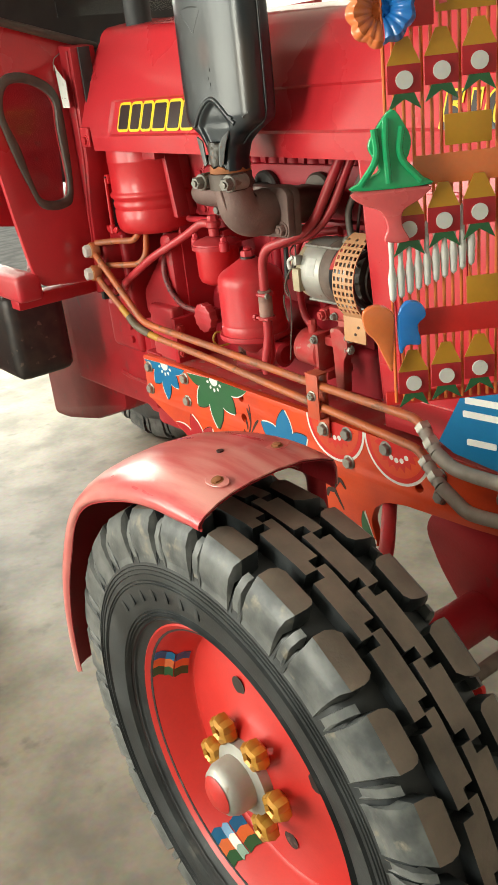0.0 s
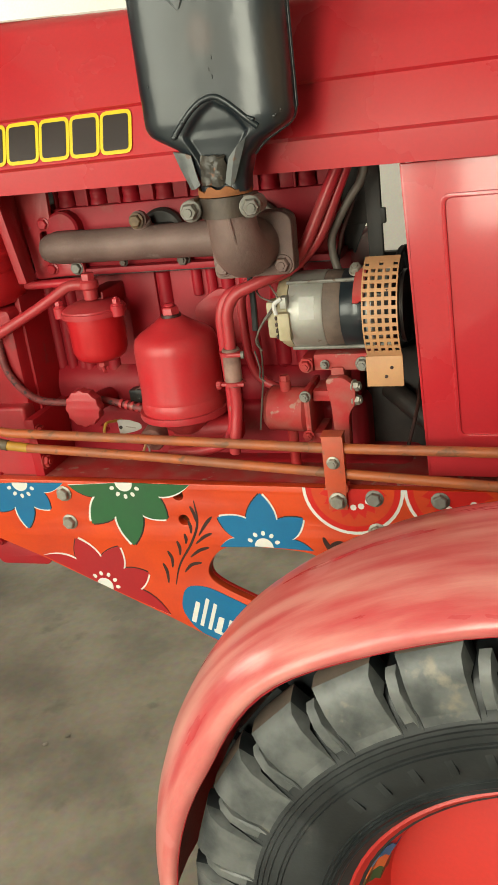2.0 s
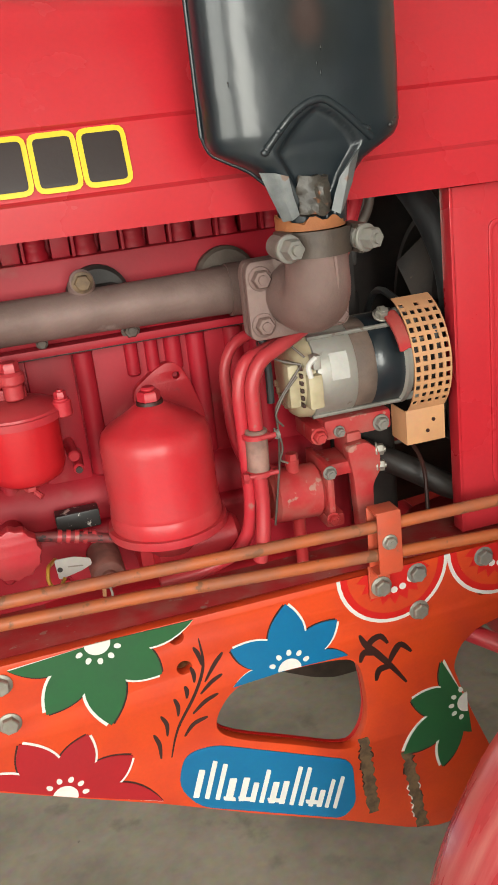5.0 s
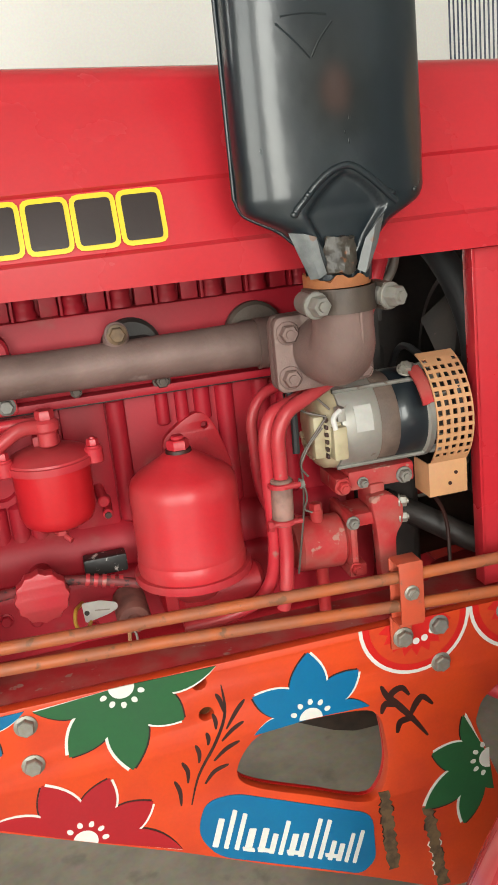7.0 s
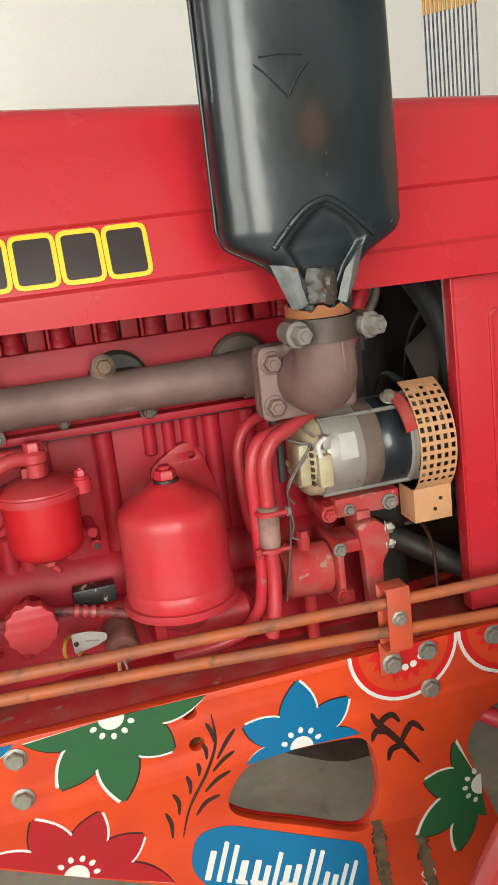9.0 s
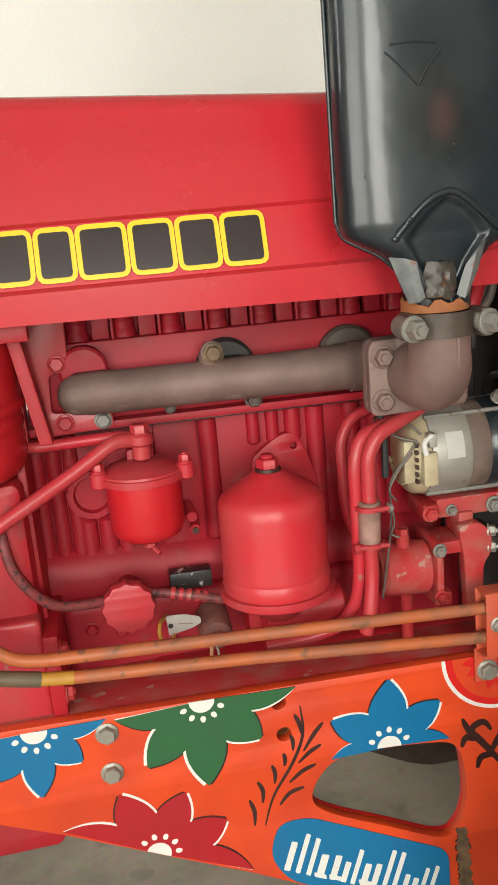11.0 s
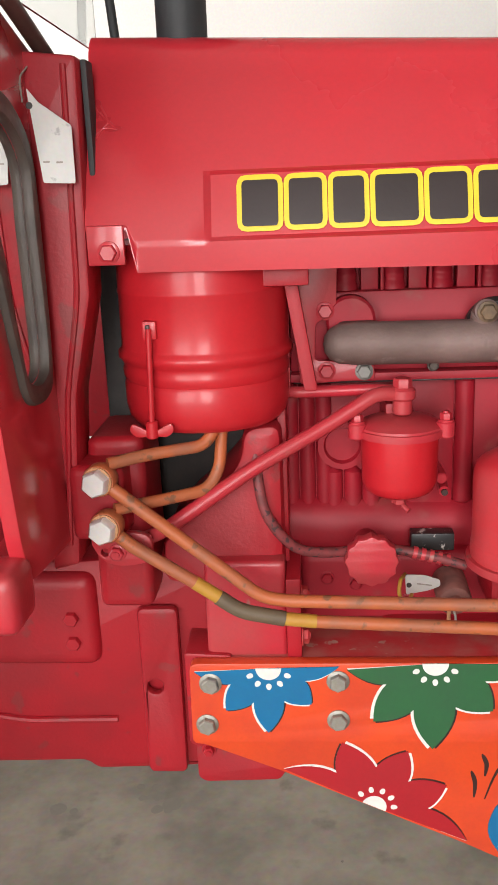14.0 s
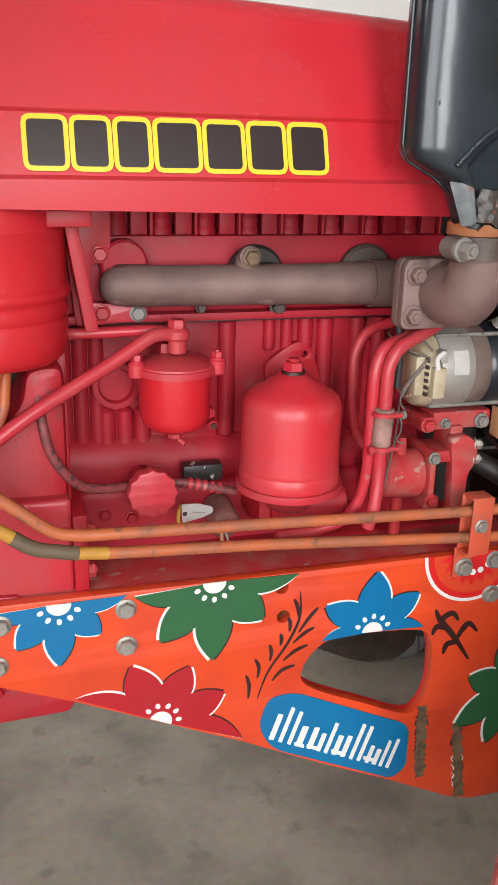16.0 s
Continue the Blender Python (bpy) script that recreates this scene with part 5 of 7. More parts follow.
    for a in (35, 155, 215, 325):
        part("through_bolt", rod((0.462, y + 0.0715 * math.sin(radians(a)), z + 0.0715 * math.cos(radians(a))), (0.603, y + 0.0715 * math.sin(radians(a)), z + 0.0715 * math.cos(radians(a))), 0.0034, 8), WEATHER, alt)
    plate = sweep_profile([[(xx, y - 0.0703 * math.sin(radians(g)), z + 0.0703 * math.cos(radians(g))) for g in range(58, 91, 4)] for xx in (0.486, 0.495, 0.504, 0.513)])
    part("name_plate", thick(plate, 0.0006), PLATE, alt, "pale worn name plate")
    part("drive_pulley", lathe([(0.0001, 0.613), (0.035, 0.613), (0.06, 0.618), (0.062, 0.640), (0.045, 0.648), (0.062, 0.656), (0.062, 0.662), (0.0001, 0.663)], (0, y, z), ax, 36), DARKM, alt)
    for k in range(12):
        a = radians(30 * k)
        fin = box(0.615, 0.637, -0.0015, 0.0015, 0.035, 0.072, 0)
        part("fan_blade", moved(fin, Matrix.Translation((0, y, z)) @ Matrix.Rotation(a, 4, "X")), ALU, alt)
    # pierced guard, bent round the fan
    g = bmesh.new()
    rows, cols, R, x0, x1 = 14, 5, 0.098, 0.600, 0.659
    def gp(u, v, r=R):
        a = radians(18 + 118 * u)
        return (x0 + (x1 - x0) * v, y - r * math.sin(a), z + r * math.cos(a))
    for i in range(rows):
        for j in range(cols):
            u0, u1, v0, v1 = i / rows, (i + 1) / rows, j / cols, (j + 1) / cols
            o = [g.verts.new(gp(*q)) for q in ((u0, v0), (u1, v0), (u1, v1), (u0, v1))]
            if i in (0, rows - 1) or (i == 1 and j % 2):
                g.faces.new(o)
                continue
            du, dv = (u1 - u0) * 0.21, (v1 - v0) * 0.20
            n = [g.verts.new(gp(*q)) for q in ((u0 + du, v0 + dv), (u1 - du, v0 + dv), (u1 - du, v1 - dv), (u0 + du, v1 - dv))]
            for k in range(4):
                g.faces.new((o[k], o[(k + 1) % 4], n[(k + 1) % 4], n[k]))
    bmesh.ops.remove_doubles(g, verts=g.verts, dist=1e-5)
    thick(g, 0.0022)
    a = radians(136)
    low = (y - R * math.sin(a), z + R * math.cos(a))
    add(g, box(x0 - 0.004, x1, low[0] - 0.002, low[0] + 0.002, low[1] - 0.052, low[1] + 0.002, 0.001))
    add(g, box(x0 - 0.004, x0 - 0.001, low[0], low[0] + 0.05, low[1] - 0.052, low[1], 0.001))
    gd = part("fan_guard", g, GUARD, alt, "yellow-ochre pierced sheet metal fan guard", 30)
    part("rivet_hole", [(rod((xx, low[0] - 0.0035, zz), (xx, low[0], zz), 0.003, 10), INK) for xx, zz in ((0.640, low[1] - 0.018), (0.630, low[1] - 0.034))], None, gd)
    arm = sweep_profile([[(xx, y - 0.0935 * math.sin(radians(g)) - 0.002, z + 0.0785 * math.cos(radians(g)) + (0.003 if xx > 0.59 else 0.0)) for g in range(20, 69, 8)] for xx in (0.584, 0.590, 0.597, 0.603)])
    part("adjusting_arm", thick(arm, 0.004), POWDER, alt, "red adjusting arm curved over the housing")
    bolt(alt, (0.583, 0.050, 1.282), (0, -0.6, 0.8), r=0.010, h=0.012)
    br = box(0.488, 0.598, 0.066, 0.14, 1.100, 1.132, 0.006)
    add(br, box(0.520, 0.545, 0.060, 0.12, 1.05, 1.108, 0.006), box(0.466, 0.488, 0.062, 0.14, 1.100, 1.126, 0.004))
    ab = part("mounting_bracket", br, POWDER, alt)
    for x in (0.476, 0.510, 0.579):
        bolt(ab, (x, 0.064 if x > 0.48 else 0.060, 1.113), r=0.0105 if x != 0.510 else 0.007, h=0.011, material=WEATHER if x > 0.48 else POWDER)
    part("wiring", [(tube(p, 0.0017, 0.02, 6), LEAD) for p in ([(0.42, 0.12, 1.262), (0.395, 0.07, 1.268), (0.41, 0.03, 1.250), (0.444, 0.02, 1.24)], [(0.444, 0.018, 1.24), (0.415, 0.02, 1.205), (0.40, 0.024, 1.18), (0.405, 0.03, 1.15), (0.402, 0.03, 1.1), (0.385, 0.03, 1.0)], [(0.436, 0.018, 1.225), (0.412, 0.018, 1.20), (0.398, 0.02, 1.17), (0.41, 0.02, 1.155)], [(0.45, 0.018, 1.25), (0.41, 0.05, 1.295), (0.45, 0.08, 1.315)])] + [(tube([(0.395, 0.04, 1.30), (0.400, 0.032, 1.25), (0.398, 0.03, 1.19)], 0.0055, 0.02, 8), RUBBER)], None, alt, "loose grey wires")

    pump = rod((0.390, 0.072, 1.028), (0.474, 0.072, 1.024), 0.042, 36, 0.009)
    add(pump, rod((0.431, 0.065, 1.060), (0.431, 0.065, 1.085), 0.0105, 14, 0.002), hexagon((0.431, 0.065, 1.083), (0, 0, 1), 0.010, 0.011))
    pm = part("water_pump", pump, POWDER, tractor, "dusty red pump body with bolted flange")
    fl = box(0.472, 0.484, 0.030, 0.125, 0.976, 1.076, 0.006)
    add(fl, box(0.484, 0.525, 0.050, 0.12, 1.046, 1.068, 0.006), box(0.470, 0.50, 0.04, 0.12, 0.968, 0.99, 0.006))
    part("pump_flange", fl, POWDER, pm)
    pl = flat([rounded([(0.512, 1.092), (0.545, 1.096), (0.566, 1.078), (0.566, 1.045), (0.552, 1.025), (0.550, 0.945), (0.524, 0.945), (0.520, 1.04)], 0.010)], 0.042, 0.066, 0.003)
    part("pump_bracket", pl, POWDER, pm)
    for x, zz in ((0.477, 1.064), (0.477, 0.988)):
        bolt(pm, (x, 0.030, zz), r=0.0085, h=0.010, material=POWDER if zz < 1 else WEATHER)
    for x, zz in ((0.562, 1.076), (0.562, 1.050)):
        bolt(pm, (x, 0.052, zz), (1, -0.4, 0), r=0.009, h=0.013, material=STEEL)
    part("pump_foot", rod((0.435, 0.07, 0.99), (0.435, 0.07, 0.90), 0.010, 14), POWDER, pm)
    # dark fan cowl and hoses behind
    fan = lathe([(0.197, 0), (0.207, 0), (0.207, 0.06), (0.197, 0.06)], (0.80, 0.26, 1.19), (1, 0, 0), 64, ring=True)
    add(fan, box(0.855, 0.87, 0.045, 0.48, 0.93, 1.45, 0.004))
    fc = part("fan_cowl", fan, SOOT_SHADE, tractor, "black fan cowl and radiator hoses in shadow")
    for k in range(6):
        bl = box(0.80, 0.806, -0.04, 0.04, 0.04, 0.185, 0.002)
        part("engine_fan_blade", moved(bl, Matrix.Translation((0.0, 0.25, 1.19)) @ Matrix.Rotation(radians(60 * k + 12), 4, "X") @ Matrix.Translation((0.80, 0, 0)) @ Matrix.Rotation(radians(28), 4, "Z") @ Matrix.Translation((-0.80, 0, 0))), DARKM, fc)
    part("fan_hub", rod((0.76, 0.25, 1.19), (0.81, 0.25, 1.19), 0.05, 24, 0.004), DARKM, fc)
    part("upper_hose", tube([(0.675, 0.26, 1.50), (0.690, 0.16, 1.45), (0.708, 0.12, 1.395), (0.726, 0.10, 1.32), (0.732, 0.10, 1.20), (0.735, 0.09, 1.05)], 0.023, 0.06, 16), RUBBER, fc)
    part("lower_hose", tube([(0.60, 0.20, 1.02), (0.66, 0.15, 0.99), (0.72, 0.11, 0.955), (0.76, 0.10, 0.94)], 0.021, 0.04, 14), SOOT_SHADE, fc)
    part("belt", tube([(0.642, 0.0, 1.26), (0.642, 0.20, 1.30), (0.642, 0.29, 1.16), (0.642, 0.25, 1.10), (0.642, 0.06, 1.142), (0.642, -0.008, 1.19), (0.642, 0.0, 1.26)], 0.006, 0.05, 6), RUBBER, fc)
    for p in ([(0.60, 0.10, 1.47), (0.575, 0.11, 1.39), (0.545, 0.12, 1.33), (0.535, 0.12, 1.28)], [(0.655, 0.30, 1.10), (0.662, 0.20, 1.06), (0.668, 0.10, 1.02), (0.65, 0.06, 0.95)]):
        part("cable", tube(p, 0.0035, 0.04, 8), INK, fc)
    return alt


alternator = make_tubes_and_alternator()


# ---- hydraulic pipes, clip and gearbox ----
def make_pipes():
    up = part("hydraulic_pipe", tube([(-0.352, -0.052, 1.200), (-0.335, -0.055, 1.187), (-0.150, -0.046, 1.029), (-0.115, -0.044, 1.021), (0.17, -0.030, 1.004), (0.515, -0.026, 0.988), (0.825, -0.032, 0.985), (0.852, -0.036, 0.972)], 0.0092, 0.03), PIPE, tractor, "long orange-primed steel hydraulic pipe with rubbed spots")
    lo = part("hydraulic_pipe", tube([(-0.347, -0.060, 1.139), (-0.325, -0.060, 1.116), (-0.236, -0.055, 1.054)], 0.0092, 0.03), PIPE, tractor, "orange hydraulic pipe with a taped grey bend")
    part("ochre_stretch", tube([(-0.238, -0.0555, 1.0555), (-0.205, -0.053, 1.031)], 0.0096), PIPEY, lo)
    part("taped_bend", tube([(-0.207, -0.053, 1.032), (-0.178, -0.052, 1.010), (-0.118, -0.046, 0.995)], 0.0108, 0.04), PIPEG, lo)
    part("ochre_end", tube([(-0.122, -0.0462, 0.9955), (-0.075, -0.043, 0.989)], 0.0096), PIPEY, lo)
    part("straight_run", tube([(-0.078, -0.043, 0.989), (0.17, -0.030, 0.969), (0.52, -0.026, 0.941), (0.83, -0.032, 0.922), (0.857, -0.036, 0.904)], 0.0092, 0.03), PIPE, lo)
    for parent, a, b, c, d in ((up, (0.847, -0.036, 0.976), (0.905, -0.062, 0.945), (0.945, -0.066, 0.928), (1.12, -0.10, 0.955)), (lo, (0.853, -0.036, 0.907), (0.915, -0.062, 0.880), (0.975, -0.066, 0.850), (1.12, -0.09, 0.88))):
        part("hose_fitting", [(tube([a, b], 0.013, 0.01, 12), WIRE), (hexagon(a, Vector(b) - Vector(a), 0.0165, 0.016), STEEL), (hexagon(Vector(a).lerp(Vector(b), 0.55), Vector(b) - Vector(a), 0.0165, 0.018), STEEL)], None, parent, "steel hose fitting")
        part("grey_hose", tube([b, c, (1.0, c[1], c[2] + 0.0), d, (1.25, -0.05, d[2] - 0.02)], 0.0135, 0.05), WIRE, parent, "grey-brown rubber hose")
    for parent, p in ((up, (-0.357, -0.060, 1.203)), (lo, (-0.351, -0.070, 1.141))):
        ax = (-0.12, -1, 0.02)
        part("banjo_ring", [(lathe([(0.012, -0.022), (0.021, -0.022), (0.022, -0.018), (0.022, -0.002), (0.021, 0.0), (0.012, 0.0)], p, ax, 24, ring=True), PIPE), (lathe([(0.012, 0), (0.0195, 0.0), (0.0195, 0.003), (0.012, 0.003)], p, ax, 24, ring=True), GUARD)], None, parent)
        part("banjo_nut", [(hexagon(Vector(p) + Vector(ax) * 0.003, ax, 0.0185, 0.016, 20), CHROME)], None, parent, "bright silver hexagon nut")
    part("branch_pipe", tube([(-0.345, -0.045, 1.222), (-0.30, -0.02, 1.226), (-0.222, 0.01, 1.229), (-0.205, 0.02, 1.255), (-0.20, 0.03, 1.32)], 0.0085, 0.025), PIPE, up)
    part("branch_pipe", tube([(-0.34, -0.05, 1.160), (-0.29, -0.02, 1.160), (-0.222, 0.015, 1.163), (-0.205, 0.03, 1.19), (-0.195, 0.04, 1.30)], 0.0085, 0.025), PIPE, lo)
    # clip that holds the two pipes
    c = box(0.518, 0.556, -0.0405, -0.0370, 0.915, 1.014, 0.001)
    add(c, box(0.516, 0.554, -0.0405, -0.008, 1.012, 1.0155, 0.001), box(0.514, 0.552, -0.012, -0.0085, 0.895, 1.014, 0.001), box(0.512, 0.547, -0.010, -0.0045, 0.858, 0.915, 0.002), box(0.514, 0.554, -0.039, -0.006, 0.9115, 0.9155, 0.001))
    clip = part("pipe_clip", c, CLIP, tractor, "bent orange sheet metal pipe clip")
    bolt(clip, (0.536, -0.0405, 0.966), r=0.0095, h=0.009)
    return up


pipes = make_pipes()


def make_gearbox():
    case = flat([rounded([(-0.95, 0.65), (-0.60, 0.655), (-0.461, 0.658), (-0.442, 0.642), (-0.24, 0.65), (-0.232, 1.0), (-0.30, 1.03), (-0.46, 1.02), (-0.95, 1.06)], 0.01)], 0.100, 0.42, 0.012)
    gb = part("gearbox", case, CAST, tractor, "heavy cast iron gearbox housing in red paint")
    part("rear_casing", flat([rounded([(-1.5, 0.34), (-1.36, 0.35), (-1.10, 0.41), (-0.82, 0.52), (-0.82, 1.0), (-1.5, 1.0)], 0.03)], 0.20, 0.42, 0.02), CAST, gb, "dark red rear axle casing")
    pad = flat([rounded([(-0.352, 0.653), (-0.288, 0.653), (-0.288, 0.948), (-0.352, 0.948)], 0.012), circle(-0.331, 0.811, 0.0122, 24)], 0.080, 0.0985, 0.006)
    part("raised_pad", pad, CAST, gb)
    part("shoulder_pad", bevelled(box(-0.60, -0.415, 0.082, 0.135, 0.845, 1.005, 0), 0.032, 5), CAST, gb)
    for x, z in ((-0.455, 0.932), (-0.455, 0.890)):
        bolt(gb, (x, 0.085, z), r=0.012, h=0.012, material=CAST, stud=False)
    part("casting_bead", tube([(-0.60, 0.099, 0.748), (-0.55, 0.098, 0.740), (-0.40, 0.098, 0.742)], 0.006, 0.02, 8), CAST, gb)
    part("lower_foot", flat([rounded([(-0.262, 0.775), (-0.262, 0.688), (-0.25, 0.680), (-0.135, 0.684), (-0.118, 0.712), (-0.24, 0.766)], 0.008)], 0.022, 0.07, 0.003), CAST, gb)
    bolt(gb, (-0.243, 0.021, 0.740), r=0.009, h=0.01, material=CAST)
    part("mounting_lug", flat([rounded([(-0.272, 0.905), (-0.272, 0.75), (-0.25, 0.74), (-0.20, 0.90)], 0.006)], 0.021, 0.11, 0.003), CAST, gb)
    bell = flat([rounded([(-0.300, 1.00), (-0.300, 1.070), (-0.263, 1.107), (-0.206, 1.160), (-0.180, 1.190), (-0.172, 1.240), (-0.118, 1.245), (-0.118, 0.885), (-0.238, 0.885), (-0.238, 1.0)], 0.02)], 0.055, 0.44, 0.014)
    bh = part("clutch_housing", bell, CAST, tractor, "smooth red clutch housing behind the engine")
    part("housing_face", bevelled(box(-0.237, -0.118, 0.030, 0.075, 0.888, 1.046, 0), 0.008, 3), DUSTY, bh)
    part("housing_flange", bevelled(box(-0.118, -0.096, 0.022, 0.44, 0.888, 1.022, 0), 0.004, 2), CAST, bh)
    for z in (0.992, 0.926):
        bolt(bh, (-0.096, 0.035, z), (1, 0, 0), r=0.0125, h=0.011, material=POWDER)
    part("rear_plate", box(-0.125, -0.112, 0.09, 0.43, 0.90, 1.29, 0.003), CAST, bh)
    blk = bevelled(box(-0.405, -0.330, -0.034, 0.10, 1.108, 1.215, 0), 0.014, 3)
    vb = part("valve_block", blk, CAST, tractor, "red hydraulic valve block with two pipe unions")
    ear = flat([smooth_loop([(-0.375, 1.115), (-0.372, 1.088), (-0.35, 1.073), (-0.315, 1.074), (-0.298, 1.085), (-0.305, 1.118)], 4), circle(-0.362, 1.092, 0.006, 12)], -0.036, -0.022, 0.002)
    part("union_ear", ear, DUSTY, vb)
    bolt(vb, (-0.345, -0.036, 1.092), r=0.010, h=0.009, material=DUSTY)
    bolt(vb, (-0.318, -0.036, 1.098), r=0.008, h=0.012, material=DUSTY)
    part("block_stem", bevelled(box(-0.39, -0.31, 0.02, 0.16, 0.98, 1.24, 0), 0.015, 3), CAST, vb)
    part("hand_pump", rod((-0.175, 0.06, 1.245), (-0.165, 0.06, 1.33), 0.013, 16), CAST, bh)
    part("cable_sleeve", tube([(-0.158, 0.075, 1.25), (-0.156, 0.060, 1.19), (-0.152, 0.046, 1.154), (-0.146, 0.044, 1.12), (-0.127, 0.046, 1.084), (-0.099, 0.058, 1.052), (-0.065, 0.070, 1.042), (-0.028, 0.085, 1.037), (0.0, 0.10, 1.035)], 0.0078, 0.04, 12), CABLE, bh, "dark armoured cable with dusty windings")
    part("cable_end", tube([(0.02, 0.10, 1.038), (0.09, 0.088, 1.030), (0.150, 0.085, 1.012)], 0.0075, 0.03, 12), CABLE, bh)
    part("ferrule", [(rod((0.072 + 0.012 * k, 0.090, 1.0325 - 0.003 * k), (0.078 + 0.012 * k, 0.0895, 1.031 - 0.003 * k), 0.0100, 12), DUSTY) for k in range(5)], None, bh)
    part("spark_box", box(0.074, 0.140, 0.128, 0.155, 1.018, 1.046, 0.003), CHIP, bh, "small black plate with chipped paint")
    return gb


gearbox = make_gearbox()


# ---- wheels ----
def wheel_tread(R, half, count, lug, shoulder):
    """Rubber blocks round a tyre, axis along y: shoulder lugs that wrap the edge and two staggered rows in the middle."""
    bm = bmesh.new()
    def block(a0, a1, skew, rows):
        # rows: (w, r_base, r_top, inset); a prism along w with slanted ends
        vs = []
        n = len(rows)
        for k, (w, rb, rt, inset) in enumerate(rows):
            off = skew * k / (n - 1)
            vs.append([bm.verts.new((r * math.sin(a + off), w, r * math.cos(a + off))) for a, r in ((a0 + inset, rb), (a0 + inset + 0.006, rt), (a1 - inset - 0.006, rt), (a1 - inset, rb))])
        for p, q in zip(vs, vs[1:]):
            for j in range(4):
                bm.faces.new((p[j], p[(j + 1) % 4], q[(j + 1) % 4], q[j]))
        bm.faces.new(vs[0])
        bm.faces.new(vs[-1])
    def stepped(angles, ws):
        """One centre block with a step in its outline: two overlapping halves, the outer one further round."""
        cells = ((0, 0), (1, 0), (1, 1), (2, 1))
        used = sorted({(i + p, j + q) for i, j in cells for p in (0, 1) for q in (0, 1)})
        mid = (angles[0] + angles[3]) / 2
        ring_ = {}
        for r, k in ((deep, 0), (R, 1)):
            for i, j in used:
                g = mid + (angles[i] - mid) * (1.0 if k else 1.03)
                ring_[i, j, k] = bm.verts.new((r * math.sin(g), ws[j], r * math.cos(g)))
        edges = collections.Counter()
        for i, j in cells:
            quad = [(i, j), (i + 1, j), (i + 1, j + 1), (i, j + 1)]
            bm.faces.new([ring_[p + (1,)] for p in quad])
            for p, q in zip(quad, quad[1:] + quad[:1]):
                edges[frozenset((p, q))] += 1
        for e, n in edges.items():
            if n == 1:
                p, q = sorted(e)
                bm.faces.new((ring_[p + (0,)], ring_[q + (0,)], ring_[q + (1,)], ring_[p + (1,)]))
    pitch = 2 * math.pi / count
    deep = R - lug - 0.006
    for k in range(count):
        for s in (-1, 1):
            a = k * pitch + (0 if s < 0 else pitch / 2)
            wide = pitch * (0.77 if k % 2 else 0.74)
            block(a, a + wide, 0.02 * s, [(s * half * (0.50 if k % 2 else 0.53), deep, R - 0.002, pitch * 0.10), (s * half * 0.58, deep, R - 0.001, pitch * 0.03), (s * half * 0.68, deep, R - 0.001, 0), (s * half * 0.84, deep, R - 0.005, 0), (s * half * 0.93, R - lug - 0.014, R - 0.015, pitch * 0.03), (s * half * 1.0, R - lug - 0.05, R - 0.034, pitch * 0.03), (s * half * 1.02, shoulder - 0.01, R - 0.06, pitch * 0.02), (s * half * 0.99, shoulder - 0.012, shoulder + 0.004, 0)])
            block(a + wide + pitch * 0.03, a + wide + pitch * 0.20, 0.02 * s, [(s * half * 0.82, deep - 0.01, R - 0.018, 0), (s * half * 0.90, R - lug - 0.014, R - 0.024, 0), (s * half * 0.985, R - lug - 0.05, R - 0.042, 0), (s * half * 1.005, shoulder - 0.01, R - 0.064, 0), (s * half * 0.985, shoulder - 0.012, shoulder + 0.002, 0)])
            a += pitch * 0.30
            stepped([a, a + pitch * 0.16, a + pitch * 0.86, a + pitch * 1.02], [s * half * w for w in (0.035, 0.19, 0.37)])
    bmesh.ops.recalc_face_normals(bm, faces=bm.faces)
    for f in bm.faces:
        c = f.calc_center_median()
        out = Vector((c.x, 0, c.z)).normalized()
        top = f.normal.dot(out) > 0.8 and Vector((c.x, 0, c.z)).length > R - 0.012
        f.material_index = 0 if top else 2 if abs(c.y) < half * 0.80 else 1
    return bm


